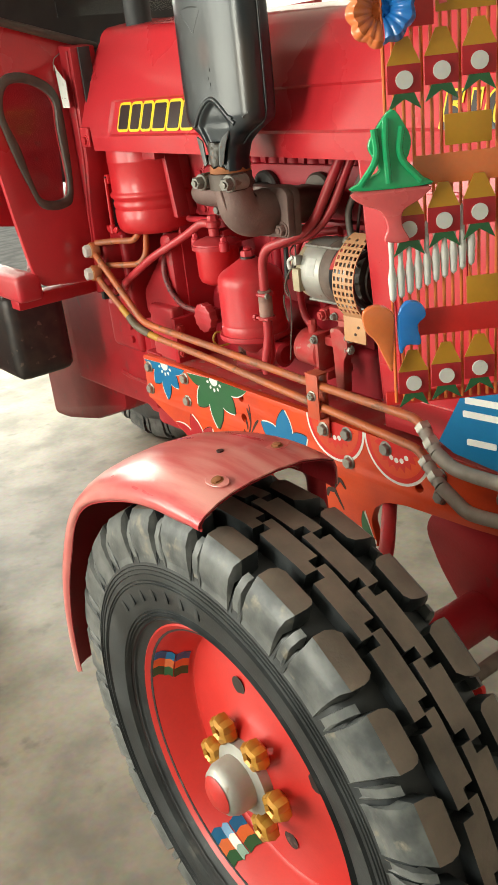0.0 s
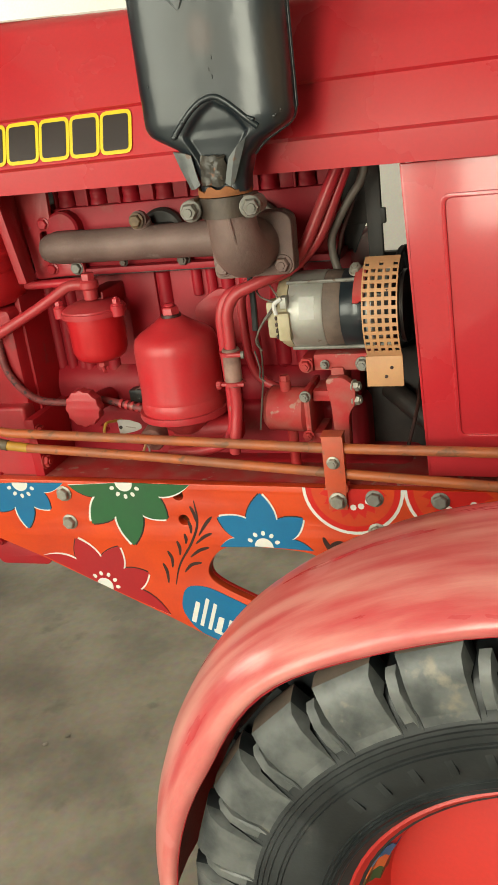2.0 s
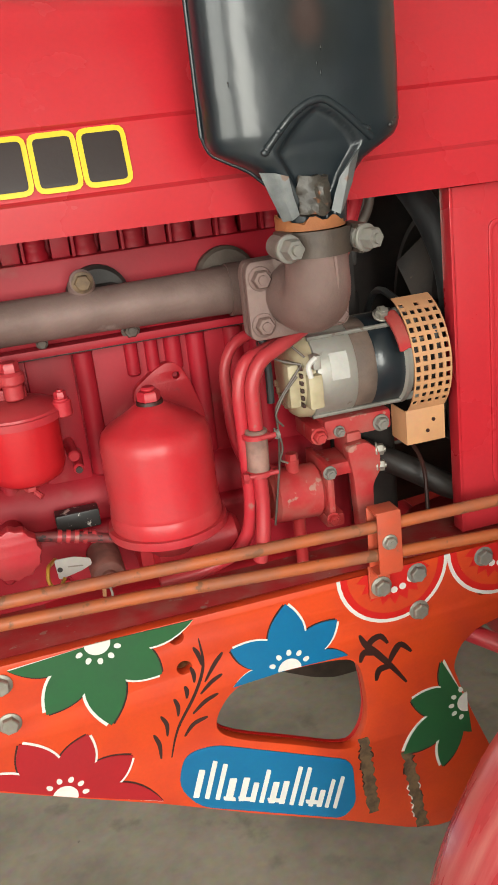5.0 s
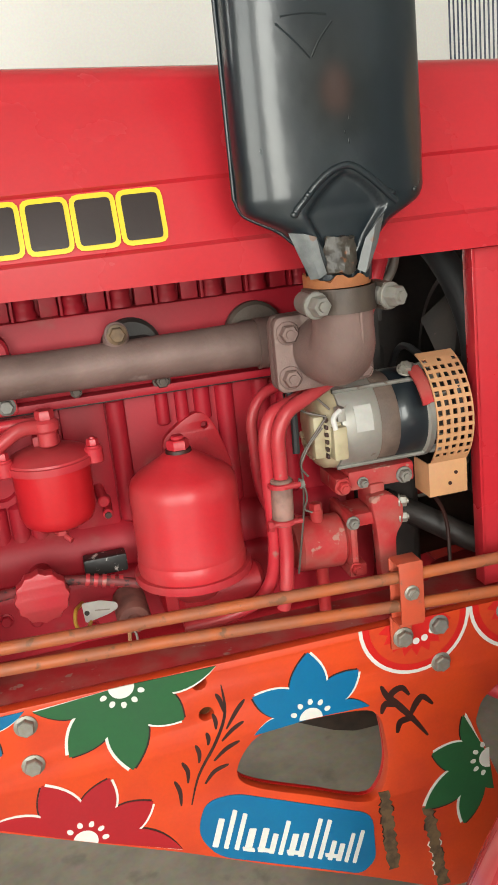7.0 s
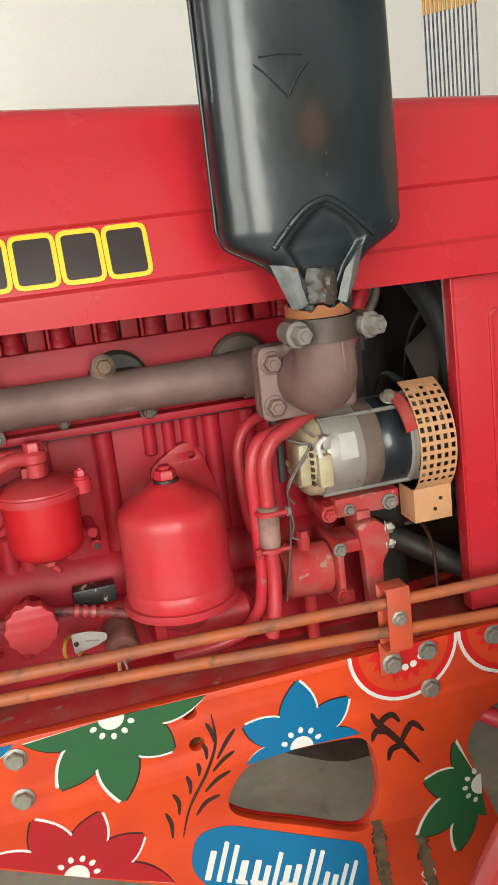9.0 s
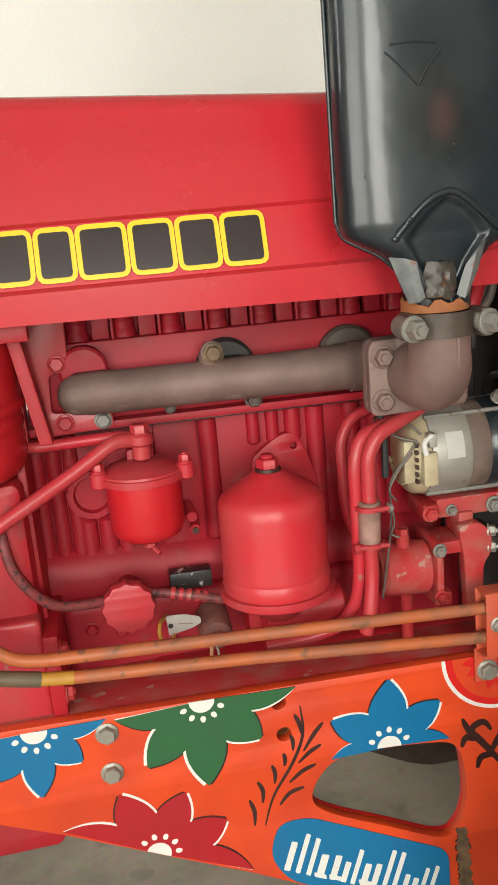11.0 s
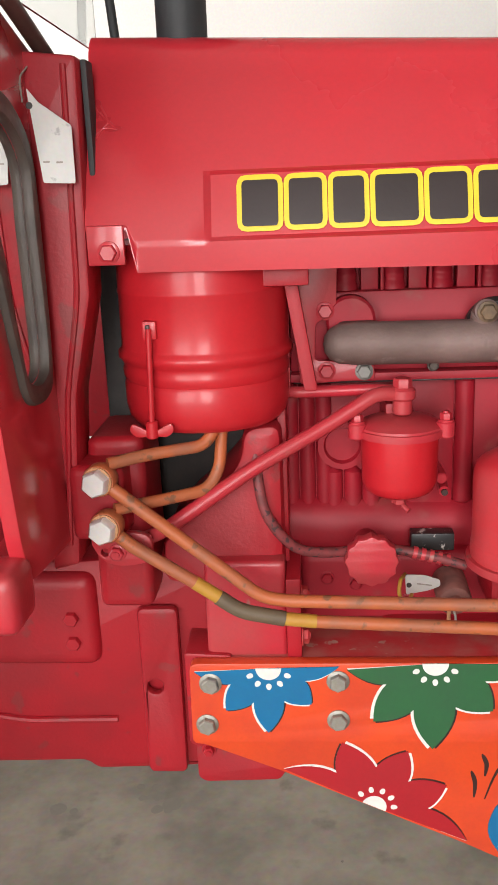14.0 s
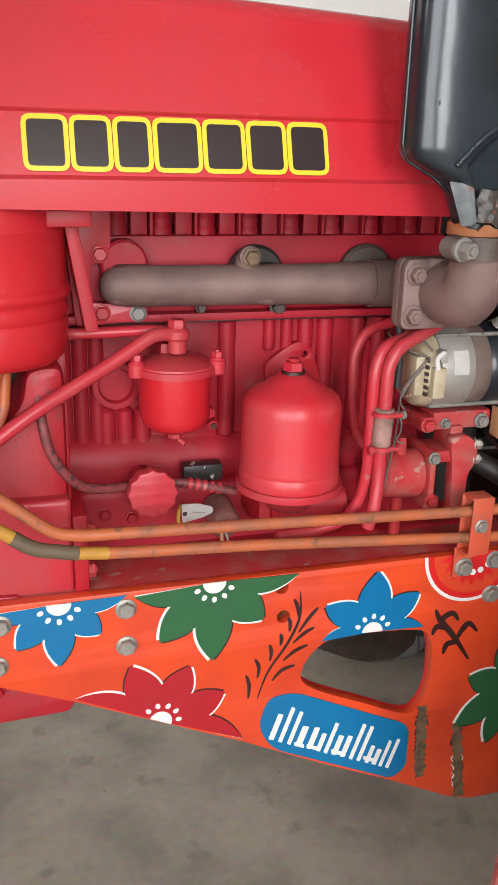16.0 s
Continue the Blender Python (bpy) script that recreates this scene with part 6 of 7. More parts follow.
def make_wheel(name, R, half, rim_r, count, lug, label, out, detail=True):
    """A wheel about the origin with its axis along y; out = -1 faces the outer side to -y."""
    o = out
    ax = (0, o, 0)
    e = half * 0.80
    disc = lathe([(0.0001, 0.060), (0.06, 0.062), (0.10, 0.040), (0.125, 0.026), (rim_r * 0.80, 0.012), (rim_r * 0.84, 0.008), (rim_r * 0.86, 0.014), (rim_r * 0.885, 0.044), (rim_r * 0.93, 0.056), (rim_r * 0.955, e - 0.010), (rim_r * 0.985, e - 0.004), (rim_r * 1.0, e), (rim_r * 1.012, e - 0.002), (rim_r * 1.0, e - 0.012), (rim_r * 0.965, e - 0.02), (rim_r * 0.94, 0.0), (rim_r * 0.94, -e + 0.02), (rim_r * 1.0, -e), (rim_r * 0.97, -e + 0.004), (rim_r * 0.915, -e + 0.03), (rim_r * 0.9, 0.0), (rim_r * 0.8, 0.004), (0.0001, 0.05)], (0, 0, 0), ax, 72)
    wh = part(name, disc, RIM, tractor, label, 40)
    prof = [(rim_r * 0.955, half * 0.72), (rim_r * 1.03, half * 0.80), (rim_r * 1.09, half * 0.93)]
    span = R - lug - rim_r
    prof += [(rim_r + span * u, half * w) for u, w in ((0.26, 1.0), (0.42, 1.035), (0.58, 1.03), (0.66, 1.015), (0.675, 1.0), (0.72, 0.99), (0.86, 0.93), (0.95, 0.80), (0.985, 0.55), (1.0, 0.0))]
    prof = prof + [(r, -w) for r, w in reversed(prof[:-1])]
    part("tyre", lathe(prof, (0, 0, 0), ax, 96, ring=True), TYRE, wh, "black rubber tyre with a ridged sidewall", 60)
    tr = part("tread", wheel_tread(R, half, count, lug, rim_r + span * 0.66), TREAD, wh, "chunky dusty rubber tread blocks", 30)
    tr.data.materials.append(LUGSIDE)
    tr.data.materials.append(TYRE)
    ob = [wh]
    if detail:
        ribs = []
        for u, w in ((0.10, 0.935), (0.14, 0.955), (0.17, 0.966), (0.20, 0.975), (0.47, 1.04), (0.50, 1.042), (0.56, 1.034), (0.60, 1.029), (0.635, 1.022)):
            ribs.append((lathe([(rim_r + span * u - 0.0016, half * w - 0.002), (rim_r + span * u, half * w + 0.0016), (rim_r + span * u + 0.0016, half * w - 0.002)], (0, 0, 0), ax, 96, ring=True), TYRE))
        part("sidewall_rib", ribs, None, wh)
        # raised plain bars where the sidewall is lettered
        for k in range(7):
            a = radians(-62 + 7.5 * k)
            r = rim_r + span * 0.36
            b = box(-0.005, 0.005, -0.0010, 0.0010, -0.011, 0.011, 0.0008)
            part("sidewall_mark", moved(b, Matrix.Rotation(a, 4, "Y") @ Matrix.Translation((0, o * (half * 1.028), r))), TYRE, wh)
        for k in range(4):
            a = radians(-38 + 90 * k)
            part("rim_hole", lathe([(0.0001, 0.0), (0.0165, 0.0), (0.0175, 0.0015), (0.0001, 0.002)], (0.146 * math.sin(a), o * 0.0235, 0.146 * math.cos(a)), ax, 18), DARKM, wh)
        hub = lathe([(0.068, 0.055), (0.066, 0.075), (0.048, 0.080), (0.047, 0.108), (0.040, 0.122), (0.024, 0.130), (0.0001, 0.132)], (0, 0, 0), ax, 32)
        hb = part("hub", hub, ALU, wh, "silver hub cap")
        part("hub_badge", lathe([(0.0001, 0.129), (0.034, 0.127), (0.026, 0.133), (0.0001, 0.135)], (0, 0, 0), ax, 20), RIM, hb)
        for k in range(6):
            a = radians(60 * k + 12)
            c = (0.088 * math.sin(a), o * 0.052, 0.088 * math.cos(a))
            ros = lathe([(0.008, 0.030), (0.013, 0.034), (0.022, 0.030), (0.0265, 0.020), (0.024, 0.008), (0.012, 0.0)], (0, 0, 0), (0, 0, 1), 24, ring=True)
            for v in ros.verts:
                q = math.atan2(v.co.y, v.co.x)
                sc = 1 + 0.13 * math.cos(6 * q)
                v.co.x, v.co.y = v.co.x * sc, v.co.y * sc
            part("nut_rosette", moved(ros, axis_frame(c, ax)), GOLD, hb, "gold plastic nut rosette")
        # painted checks across the rim
        for base in (-85, -175, 5, 95):
            for m, da in ((BLUE, 5.4), (P_ORANGE, 0.0), (GREEN, -5.4)):
                cols = []
                for (r0, h0), (r1, h1), lag in (((rim_r * 0.931, 0.0575), (rim_r * 0.954, e - 0.0100), 0.0), ((rim_r * 0.886, 0.0455), (rim_r * 0.930, 0.0570), -0.6), ((rim_r * 0.860, 0.0165), (rim_r * 0.884, 0.0435), -1.0)):
                    rows = []
                    for u in (0, 0.5, 1):
                        row = []
                        for q in range(7):
                            a = radians(base + da + lag - 2.7 + 5.4 * q / 6 + 1.2 * math.sin(3.1 * u))
                            r, h = r0 + (r1 - r0) * u - 0.0008, h0 + (h1 - h0) * u + 0.0006
                            row.append((r * math.sin(a), o * h, r * math.cos(a)))
                        rows.append(row)
                    cols.append((thick(sweep_profile(rows), 0.0008), m))
                part("painted_check", cols, None, wh)
    return wh


front = make_wheel("front_wheel", 0.499, 0.110, 0.284, 27, 0.029, "front wheel with red rim and chunky black tyre", -1)
front.matrix_local = pose(WHEEL[0], -0.512, WHEEL[1], 0, 17, 0)
far_front = make_wheel("front_wheel", 0.499, 0.110, 0.284, 27, 0.029, "front wheel with red rim and chunky black tyre", 1, False)
far_front.matrix_local = pose(WHEEL[0], 1.012, WHEEL[1])
rear = make_wheel("rear_wheel", 0.770, 0.19, 0.49, 22, 0.035, "large rear wheel with black lugged tyre", -1, False)
rear.matrix_local = pose(-1.56, -0.52, 0.692)
far_rear = make_wheel("rear_wheel", 0.770, 0.19, 0.49, 22, 0.035, "large rear wheel with black lugged tyre", 1, False)
far_rear.matrix_local = pose(-1.90, 1.02, 0.675)


def make_fender():
    sect = [(-0.632, 0.516), (-0.6385, 0.519), (-0.640, 0.526), (-0.637, 0.534), (-0.626, 0.545), (-0.605, 0.557), (-0.58, 0.566), (-0.545, 0.572), (-0.50, 0.574), (-0.45, 0.570), (-0.415, 0.560), (-0.39, 0.548), (-0.382, 0.530), (-0.380, 0.500)]
    rows = []
    for k in range(37):
        a = radians(83 + 101 * k / 36)
        turn = 83 + 101 * k / 36
        edge = 0.016 * math.exp(-((turn - 129) / 11) ** 2) - 0.006 * min(1.0, max(0.0, (turn - 138) / 8)) + 0.012 * max(0.0, (90 - turn) / 7)
        crown = 0.012 * math.exp(-((turn - 138) / 18) ** 2) - 0.008 * max(0.0, (turn - 158) / 26)
        row = []
        for k_, (y, r) in enumerate(sect):
            u = min(1.0, k_ / 7)
            rr = r + edge * (1 - u) + crown * u
            row.append((WHEEL[0] + rr * math.cos(a), y, WHEEL[1] + rr * math.sin(a)))
        rows.append(row)
    fd = part("front_fender", thick(sweep_profile(rows), 0.0022), FADED, tractor, "sun-faded pinkish red front mudguard with dull streaks", 60)
    hub = Vector((WHEEL[0], 0, WHEEL[1]))
    # Inner skin in a darker red: its own paint with the shade added.
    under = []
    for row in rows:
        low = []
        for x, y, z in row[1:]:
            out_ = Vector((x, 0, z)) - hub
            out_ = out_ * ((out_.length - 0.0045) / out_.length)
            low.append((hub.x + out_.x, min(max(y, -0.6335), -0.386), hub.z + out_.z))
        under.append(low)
    part("fender_underside", thick(sweep_profile(under), 0.001), CAST, fd, "dull red underside of the mudguard, darkened for its shade", 60)
    for y, a in ((-0.579, 86.5), (-0.45, 89)):
        n = (math.cos(radians(a)), -0.25 if y < -0.5 else 0, math.sin(radians(a)))
        p = (WHEEL[0] + 0.567 * n[0], y, WHEEL[1] + 0.567 * n[2] + 0.003)
        part("oval_washer", moved(lathe([(0.0001, 0), (0.016, 0), (0.015, 0.0012), (0.0001, 0.0014)], (0, 0, 0), (0, 0, 1), 20), axis_frame(p, n) @ Matrix.Diagonal((1.35, 0.8, 1, 1))), FADED, fd)
        bolt(fd, Vector(p) + Vector(n) * 0.001, n, r=0.0075, h=0.004, material=RUST, stud=False)
    for turn, y in ((94, -0.52),):
        g = radians(turn)
        p = Vector((WHEEL[0] + 0.5725 * math.cos(g), y, WHEEL[1] + 0.5725 * math.sin(g)))
        part("drilled_hole", lathe([(0.0001, 0), (0.0055, 0), (0.0055, 0.003), (0.0001, 0.003)], p, (math.cos(g), 0, math.sin(g)), 14), INK, fd)
    part("fender_arm", [(tube([(0.90, -0.46, 1.086), (0.90, -0.385, 1.055), (0.90, -0.35, 1.02), (0.90, -0.34, 0.70), (0.92, -0.36, 0.62)], 0.016, 0.04), CAST)], None, fd)
    return fd


fender = make_fender()


def make_front_axle():
    ax = rod((0.928, -0.41, 0.56), (0.928, 0.91, 0.56), 0.048, 28, 0.006)
    axle = part("front_axle", ax, CAST, tractor, "red cast front axle beam")
    for y in (-0.40, 0.90):
        part("king_pin", rod((0.928, y, 0.44), (0.928, y, 0.72), 0.040, 24, 0.008), CAST, axle)
        part("stub_axle", rod((0.928, y, 0.536), (0.928, y - 0.10 if y < 0 else y + 0.10, 0.536), 0.035, 20, 0.004), CAST, axle)
    beam = flat([rounded([(0.78, 0.70), (0.82, 0.62), (0.90, 0.52), (0.98, 0.50), (1.06, 0.60), (1.10, 0.74), (1.06, 0.79), (0.80, 0.75)], 0.03)], 0.03, 0.47, 0.012)
    part("axle_bracket", beam, CAST, axle, "dark red front casting")
    fr = bevelled(box(1.06, 1.14, -0.03, 0.53, 0.74, 0.93, 0), 0.01, 2)
    part("front_beam", fr, ORANGE, axle)
    part("drag_link", tube([(0.66, 0.06, 0.74), (0.80, -0.10, 0.70), (0.93, -0.34, 0.68)], 0.016, 0.05), DUSTY, axle, "pinkish red steering rod")
    part("steering_arm", tube([(0.93, -0.34, 0.70), (1.02, -0.36, 0.66), (1.08, -0.30, 0.60)], 0.022, 0.05), CAST, axle)
    part("track_rod", tube([(1.08, -0.32, 0.60), (1.08, 0.82, 0.60)], 0.014), HOSE, axle)
    part("guard_sheet", flat([rounded([(0.98, 0.50), (1.12, 0.62), (1.12, 0.36), (1.03, 0.34)], 0.02)], -0.20, -0.19, 0.002), VERMIL, axle)
    part("engine_sump", bevelled(box(0.02, 0.66, 0.10, 0.40, 0.74, 0.90, 0), 0.03, 3), CAST, engine)
    return axle


front_axle = make_front_axle()


# ---- cab ----
def panel_point(u, z, d=0.0):
    """A place on the cab's front panel: u outwards from the hood, d in front of it."""
    return (-0.41 + d, -u, z)


def corner_sheet(outlines, d0, d1, bevel=0.0):
    bm = flat(outlines, 0.0, d1 - d0, bevel)
    for v in bm.verts:
        v.co = Vector(panel_point(v.co.x, v.co.z, d1 - v.co.y))
    return bm


def make_cab():
    outer = rounded([(-0.06, 1.725), (0.0, 1.740), (0.164, 1.785), (0.34, 1.833), (0.30, 1.62), (0.255, 1.44), (0.238, 1.30), (0.220, 1.177), (0.200, 1.125), (-0.02, 1.10), (-0.05, 1.30)], 0.02)
    mid = [(0.128, 1.660), (0.064, 1.615), (0.058, 1.528), (0.062, 1.372), (0.090, 1.336), (0.152, 1.346), (0.176, 1.405), (0.199, 1.496), (0.220, 1.59), (0.195, 1.658)]
    def grown(g):
        c = Vector((0.135, 1.50))
        return smooth_loop([tuple(Vector(p) + (Vector(p) - c).normalized() * g) for p in mid], 5)
    cabp = part("cab_corner_panel", corner_sheet([outer, grown(-0.004)], -0.02, 0.0, 0.003), RED, tractor, "red cab front panel with a rubber-framed window")
    seal_in = grown(-0.013)
    part("window_seal", corner_sheet([grown(0.013), seal_in], -0.006, 0.010, 0.006), SEAL, cabp, "thick dark rubber window seal")
    # Added red sheet: blocks the view through, in place of the pane's reflection.
    part("pane_backing", corner_sheet([rounded([(-0.02, 1.72), (0.34, 1.72), (0.30, 1.30), (0.02, 1.25)], 0.02)], -0.16, -0.15), CAST, cabp, "dark red sheet added behind the pane")
    pane = part("window_pane", corner_sheet([seal_in], -0.008, -0.004), GLASS, cabp)
    pane.visible_shadow = False
    # upright post beside the hood, with its flange and dark gap
    post = flat([rounded([(-0.432, 1.735), (-0.346, 1.724), (-0.354, 1.44), (-0.384, 1.31), (-0.402, 1.07), (-0.440, 1.06), (-0.440, 1.576)], 0.006, 3)], -0.024, 0.05, 0.006)
    part("cab_post", post, CAST, cabp)
    part("post_bead", tube([(-0.362, -0.025, 1.715), (-0.370, -0.025, 1.44), (-0.396, -0.025, 1.31), (-0.412, -0.025, 1.10)], 0.004, 0.03, 8), CAST, cabp)
    part("rubber_strip", bevelled(box(-0.346, -0.3385, -0.004, 0.03, 1.49, 1.722, 0), 0.002, 2), RUBBER, cabp)
    # Firewall coloured black to stand for the shade in the gap.
    fw = part("firewall", box(-0.52, -0.50, 0.03, 0.46, 1.02, 1.73, 0.004), RUBBER, cabp)
    sill = tube([(-0.398, 0.08, 1.722), (-0.398, -0.164, 1.793), (-0.398, -0.36, 1.846)], 0.0105, 0.02, 12)
    part("sill_trim", sill, SEAL, cabp, "grey-brown rubber sill trim")
    # Added dark box that fills the dark area under the cab.
    part("under_cab_box", bevelled(box(-1.35, -0.68, -0.22, -0.02, 0.78, 1.06, 0), 0.04, 3), DARKM, cabp, "dark box added under the cab")
    part("cab_side_far", box(-1.6, -0.42, 0.90, 0.93, 1.0, 1.80, 0.004), CAST, cabp)
    part("foot_step", bevelled(box(-0.95, -0.405, -0.275, -0.200, 1.090, 1.165, 0), 0.018, 3), DUSTY, cabp, "dusty red step bar")
    part("step_arm", bevelled(box(-0.52, -0.46, -0.26, 0.10, 1.06, 1.10, 0), 0.008, 2), CAST, cabp)
    # windscreen frame and dashboard
    part("windscreen_post", tube([(-0.392, 0.50, 1.74), (-0.43, 0.50, 2.20)], 0.008, 0.02, 10), RUBBER, cabp)
    part("windscreen_post", tube([(-0.62, -0.42, 1.74), (-0.62, -0.42, 2.20)], 0.026, 0.02, 10), RED, cabp)
    part("instrument_bar", bevelled(box(-0.76, -0.70, -0.10, 0.80, 1.925, 1.985, 0), 0.015, 3), SEAL, cabp, "dark maroon padded instrument bar")
    part("dash_cowl", bevelled(box(-0.95, -0.74, -0.10, 0.68, 1.50, 1.93, 0), 0.04, 3), RUBBER, cabp, "black dashboard cowl")
    gl = part("windscreen", box(-0.432, -0.428, 0.0, 0.48, 1.80, 1.96, 0), GLASS, cabp)
    gl.visible_shadow = False
    part("seat_back", bevelled(box(-1.35, -1.22, 0.0, 0.45, 1.3, 1.95, 0), 0.05, 3), RUBBER, cabp)
    for y in (-0.40, 0.90):
        part("rear_post", tube([(-1.62, y, 1.0), (-1.60, y, 2.22)], 0.03, 0.02, 10), RED, cabp)
        part("rear_fender", bevelled(box(-2.1, -1.0, y - 0.10 if y < 0 else y - 0.05, y + 0.05 if y < 0 else y + 0.10, 1.46, 1.52, 0), 0.02, 2), RED, cabp)
    part("cab_roof", bevelled(box(-1.75, -0.40, -0.48, 0.98, 2.20, 2.30, 0), 0.03, 3), RED, cabp)
    # painted visor board
    vis = flat([[(-0.50, 1.972), (0.905, 1.962), (0.86, 2.22), (-0.50, 2.22)]], -0.015, 0.015, 0.003)
    moved(vis, Matrix.Translation((-0.36, 0, 0)) @ Matrix.Rotation(math.pi / 2, 4, "Z"))
    vb = part("visor_board", vis, BOARD, cabp, "visor board with painted teal, brown and green bands")
    def band(name, z0, z1, m, x=-0.341):
        return part(name, box(-0.3445, x, -0.50, 0.87, z0, z1, 0.001), m, vb)
    band("ochre_line", 1.972, 1.978, OCHRE)
    band("teal_band", 1.979, 2.003, TEAL)
    band("ochre_line", 2.004, 2.011, OCHRE)
    band("brown_band", 2.012, 2.046, P_PINK, -0.342)
    band("ochre_line", 2.047, 2.052, OCHRE)
    for k in range(21):
        y = -0.42 + 0.062 * k
        m = (GREEN, PAPER, P_ORANGE)[k % 3]
        part("painted_rosette", [(rod((-0.3415, y, 2.029), (-0.3395, y, 2.029), 0.013, 14), m)], None, vb)
    for k in range(6):
        y0 = -0.40 + 0.235 * k
        for m, r, x in ((PAPER, 0.118, -0.3425), (GREEN, 0.106, -0.341), (PAPER, 0.062, -0.3395), (P_PINK, 0.052, -0.338)):
            fan = flat([[(y0 + r * math.cos(radians(a)), 2.054 + r * math.sin(radians(a))) for a in range(0, 181, 12)]], -0.001, 0.001)
            part("painted_fan", moved(fan, Matrix.Translation((x, 0, 0)) @ Matrix.Rotation(math.pi / 2, 4, "Z")), m, vb)
    for y0, y1 in ((0.03, 0.10), (0.14, 0.20)):
        part("paper_strip", box(-0.372, -0.368, y0, y1, 1.935, 1.972, 0.001), PAPER, vb)
    # clear perspex strip hung under the board: two pale chips
    return cabp


cab = make_cab()


# ---- decorated screens at the nose ----
def make_screen(at, label):
    """Ten upright rods carrying painted plates, discs and plastic flowers; x runs along the screen, -y is its face."""
    st = 0.0107
    sc = part("ornament_screen", box(-0.012, st * 14 + 0.012, 0.004, 0.010, 1.205, 1.222, 0.001), VERMIL, tractor, label)
    sc.matrix_local = at
    def strip(name, x0, x1, z0, z1, mat_, lift=0.007):
        return part(name, box(x0, x1, -lift - 0.002, -lift, z0, z1, 0.0008), mat_, sc)
    for k in range(13):
        x = st * k
        part("painted_rod", [(rod((x, 0, 1.21), (x, 0, 1.718), 0.0022, 8), P_ORANGE), (rod((x, 0, 1.718), (x, 0, 1.985), 0.0023, 8), NAVY), (rod((x, 0, 1.985), (x, 0, 2.14), 0.0040, 8), OCHRE)], None, sc)
    for z, m, x0, x1 in ((1.652, VERMIL, 0.02, 0.056), (1.664, OCHRE, 0.058, 0.124), (1.660, BLACKD, 0.126, 0.15), (1.482, P_ORANGE, 0.03, 0.16), (1.524, OCHRE, 0.066, 0.120), (1.300, VERMIL, 0.03, 0.16), (1.335, OCHRE, 0.09, 0.13)):
        strip("painted_plate", x0, x1, z, z + 0.034, m)
    for z in (1.585, 1.420, 1.225):
        for k in range(4):
            lo, hi = 0.002 + 0.042 * k, 0.040 + 0.042 * k
            zz = z + 0.006 * k
            strip("crimson_plate", lo, hi, zz, zz + 0.030, DEEPRED, 0.010)
            part("ochre_peak", flat([[(lo, zz + 0.030), (hi, zz + 0.030), ((lo + hi) / 2 + 0.006, zz + 0.058), ((lo + hi) / 2 - 0.006, zz + 0.058)]], -0.012, -0.010), OCHRE, sc)
            part("green_plate", flat([[(lo, zz - 0.018), (lo + 0.008, zz), (hi - 0.008, zz), (hi, zz - 0.018), ((lo + hi) / 2, zz - 0.006)]], -0.012, -0.010), GREEN, sc)
            part("pale_disc", rod(((lo + hi) / 2, -0.012, zz + 0.014), ((lo + hi) / 2, -0.0145, zz + 0.014), 0.0098, 18), PAPER, sc)
    for k in range(10):
        part("bead_drop", lathe([(0.0001, 0), (0.004, 0.004), (0.0055, 0.03), (0.003, 0.045), (0.0035, 0.075), (0.0001, 0.08)], (st * k, -0.006, 1.345 + 0.004 * k), (0, 0, 1), 10), PAPER, sc)
    def blossom(cx, cz, r, m, half):
        rows = []
        for rr, h in ((0.02, 0.012), (0.25, 0.005), (0.35, 0.012), (0.6, 0.020), (0.82, 0.021), (0.95, 0.015), (1.0, 0.006)):
            rows.append([(cx + r * rr * (0.92 + 0.11 * rr * abs(math.sin(4.5 * t))) * math.cos(t), -0.014 - h - 0.0035 * rr * abs(math.cos(9 * t)), cz + r * rr * (0.92 + 0.11 * rr * abs(math.sin(4.5 * t))) * math.sin(t)) for t in (math.pi * q / 80 - math.pi / 2 + (math.pi if half < 0 else 0) for q in range(81))])
        return part("plastic_flower", thick(sweep_profile(rows), 0.002), m, sc, "shiny fluted plastic flower")
    blossom(-0.002, 1.673, 0.037, P_BLUE, 1)
    blossom(-0.004, 1.671, 0.037, P_ORANGE, -1)
    def relief(name, pts, y0, y1, m, label=""):
        bm = flat([smooth_loop([(x * 0.88, z) for x, z in pts], 4)], y0, y1, 0.003)
        return part(name, bm, m, sc, label)
    relief("plastic_leaf", [(-0.052, 1.486), (-0.032, 1.498), (-0.015, 1.506), (-0.022, 1.520), (-0.028, 1.533), (-0.019, 1.549), (0.004, 1.571), (0.021, 1.552), (0.028, 1.536), (0.024, 1.520), (0.018, 1.508), (0.034, 1.498), (0.052, 1.485)], -0.028, -0.014, P_GREEN, "shiny green plastic leaf")
    part("leaf_vein", [(tube([(-0.004, -0.029, 1.562), (-0.006, -0.031, 1.54), (-0.003, -0.030, 1.492)], 0.004, 0.02, 8), P_GREEN), (tube([(-0.018, -0.029, 1.552), (-0.014, -0.030, 1.52), (-0.036, -0.029, 1.492)], 0.004, 0.02, 8), P_GREEN), (tube([(0.014, -0.029, 1.552), (0.008, -0.030, 1.52), (0.034, -0.029, 1.492)], 0.004, 0.02, 8), P_GREEN)], None, sc)
    relief("plastic_stem", [(-0.048, 1.484), (0.048, 1.484), (0.040, 1.470), (0.016, 1.458), (0.014, 1.440), (0.022, 1.422), (-0.010, 1.424), (-0.006, 1.44), (-0.016, 1.460), (-0.040, 1.470)], -0.024, -0.013, P_PINK)
    relief("plastic_flower", [(-0.046, 1.340), (-0.026, 1.348), (-0.004, 1.336), (-0.004, 1.307), (-0.008, 1.262), (-0.018, 1.277), (-0.030, 1.302), (-0.044, 1.318)], -0.026, -0.013, P_ORANGE)
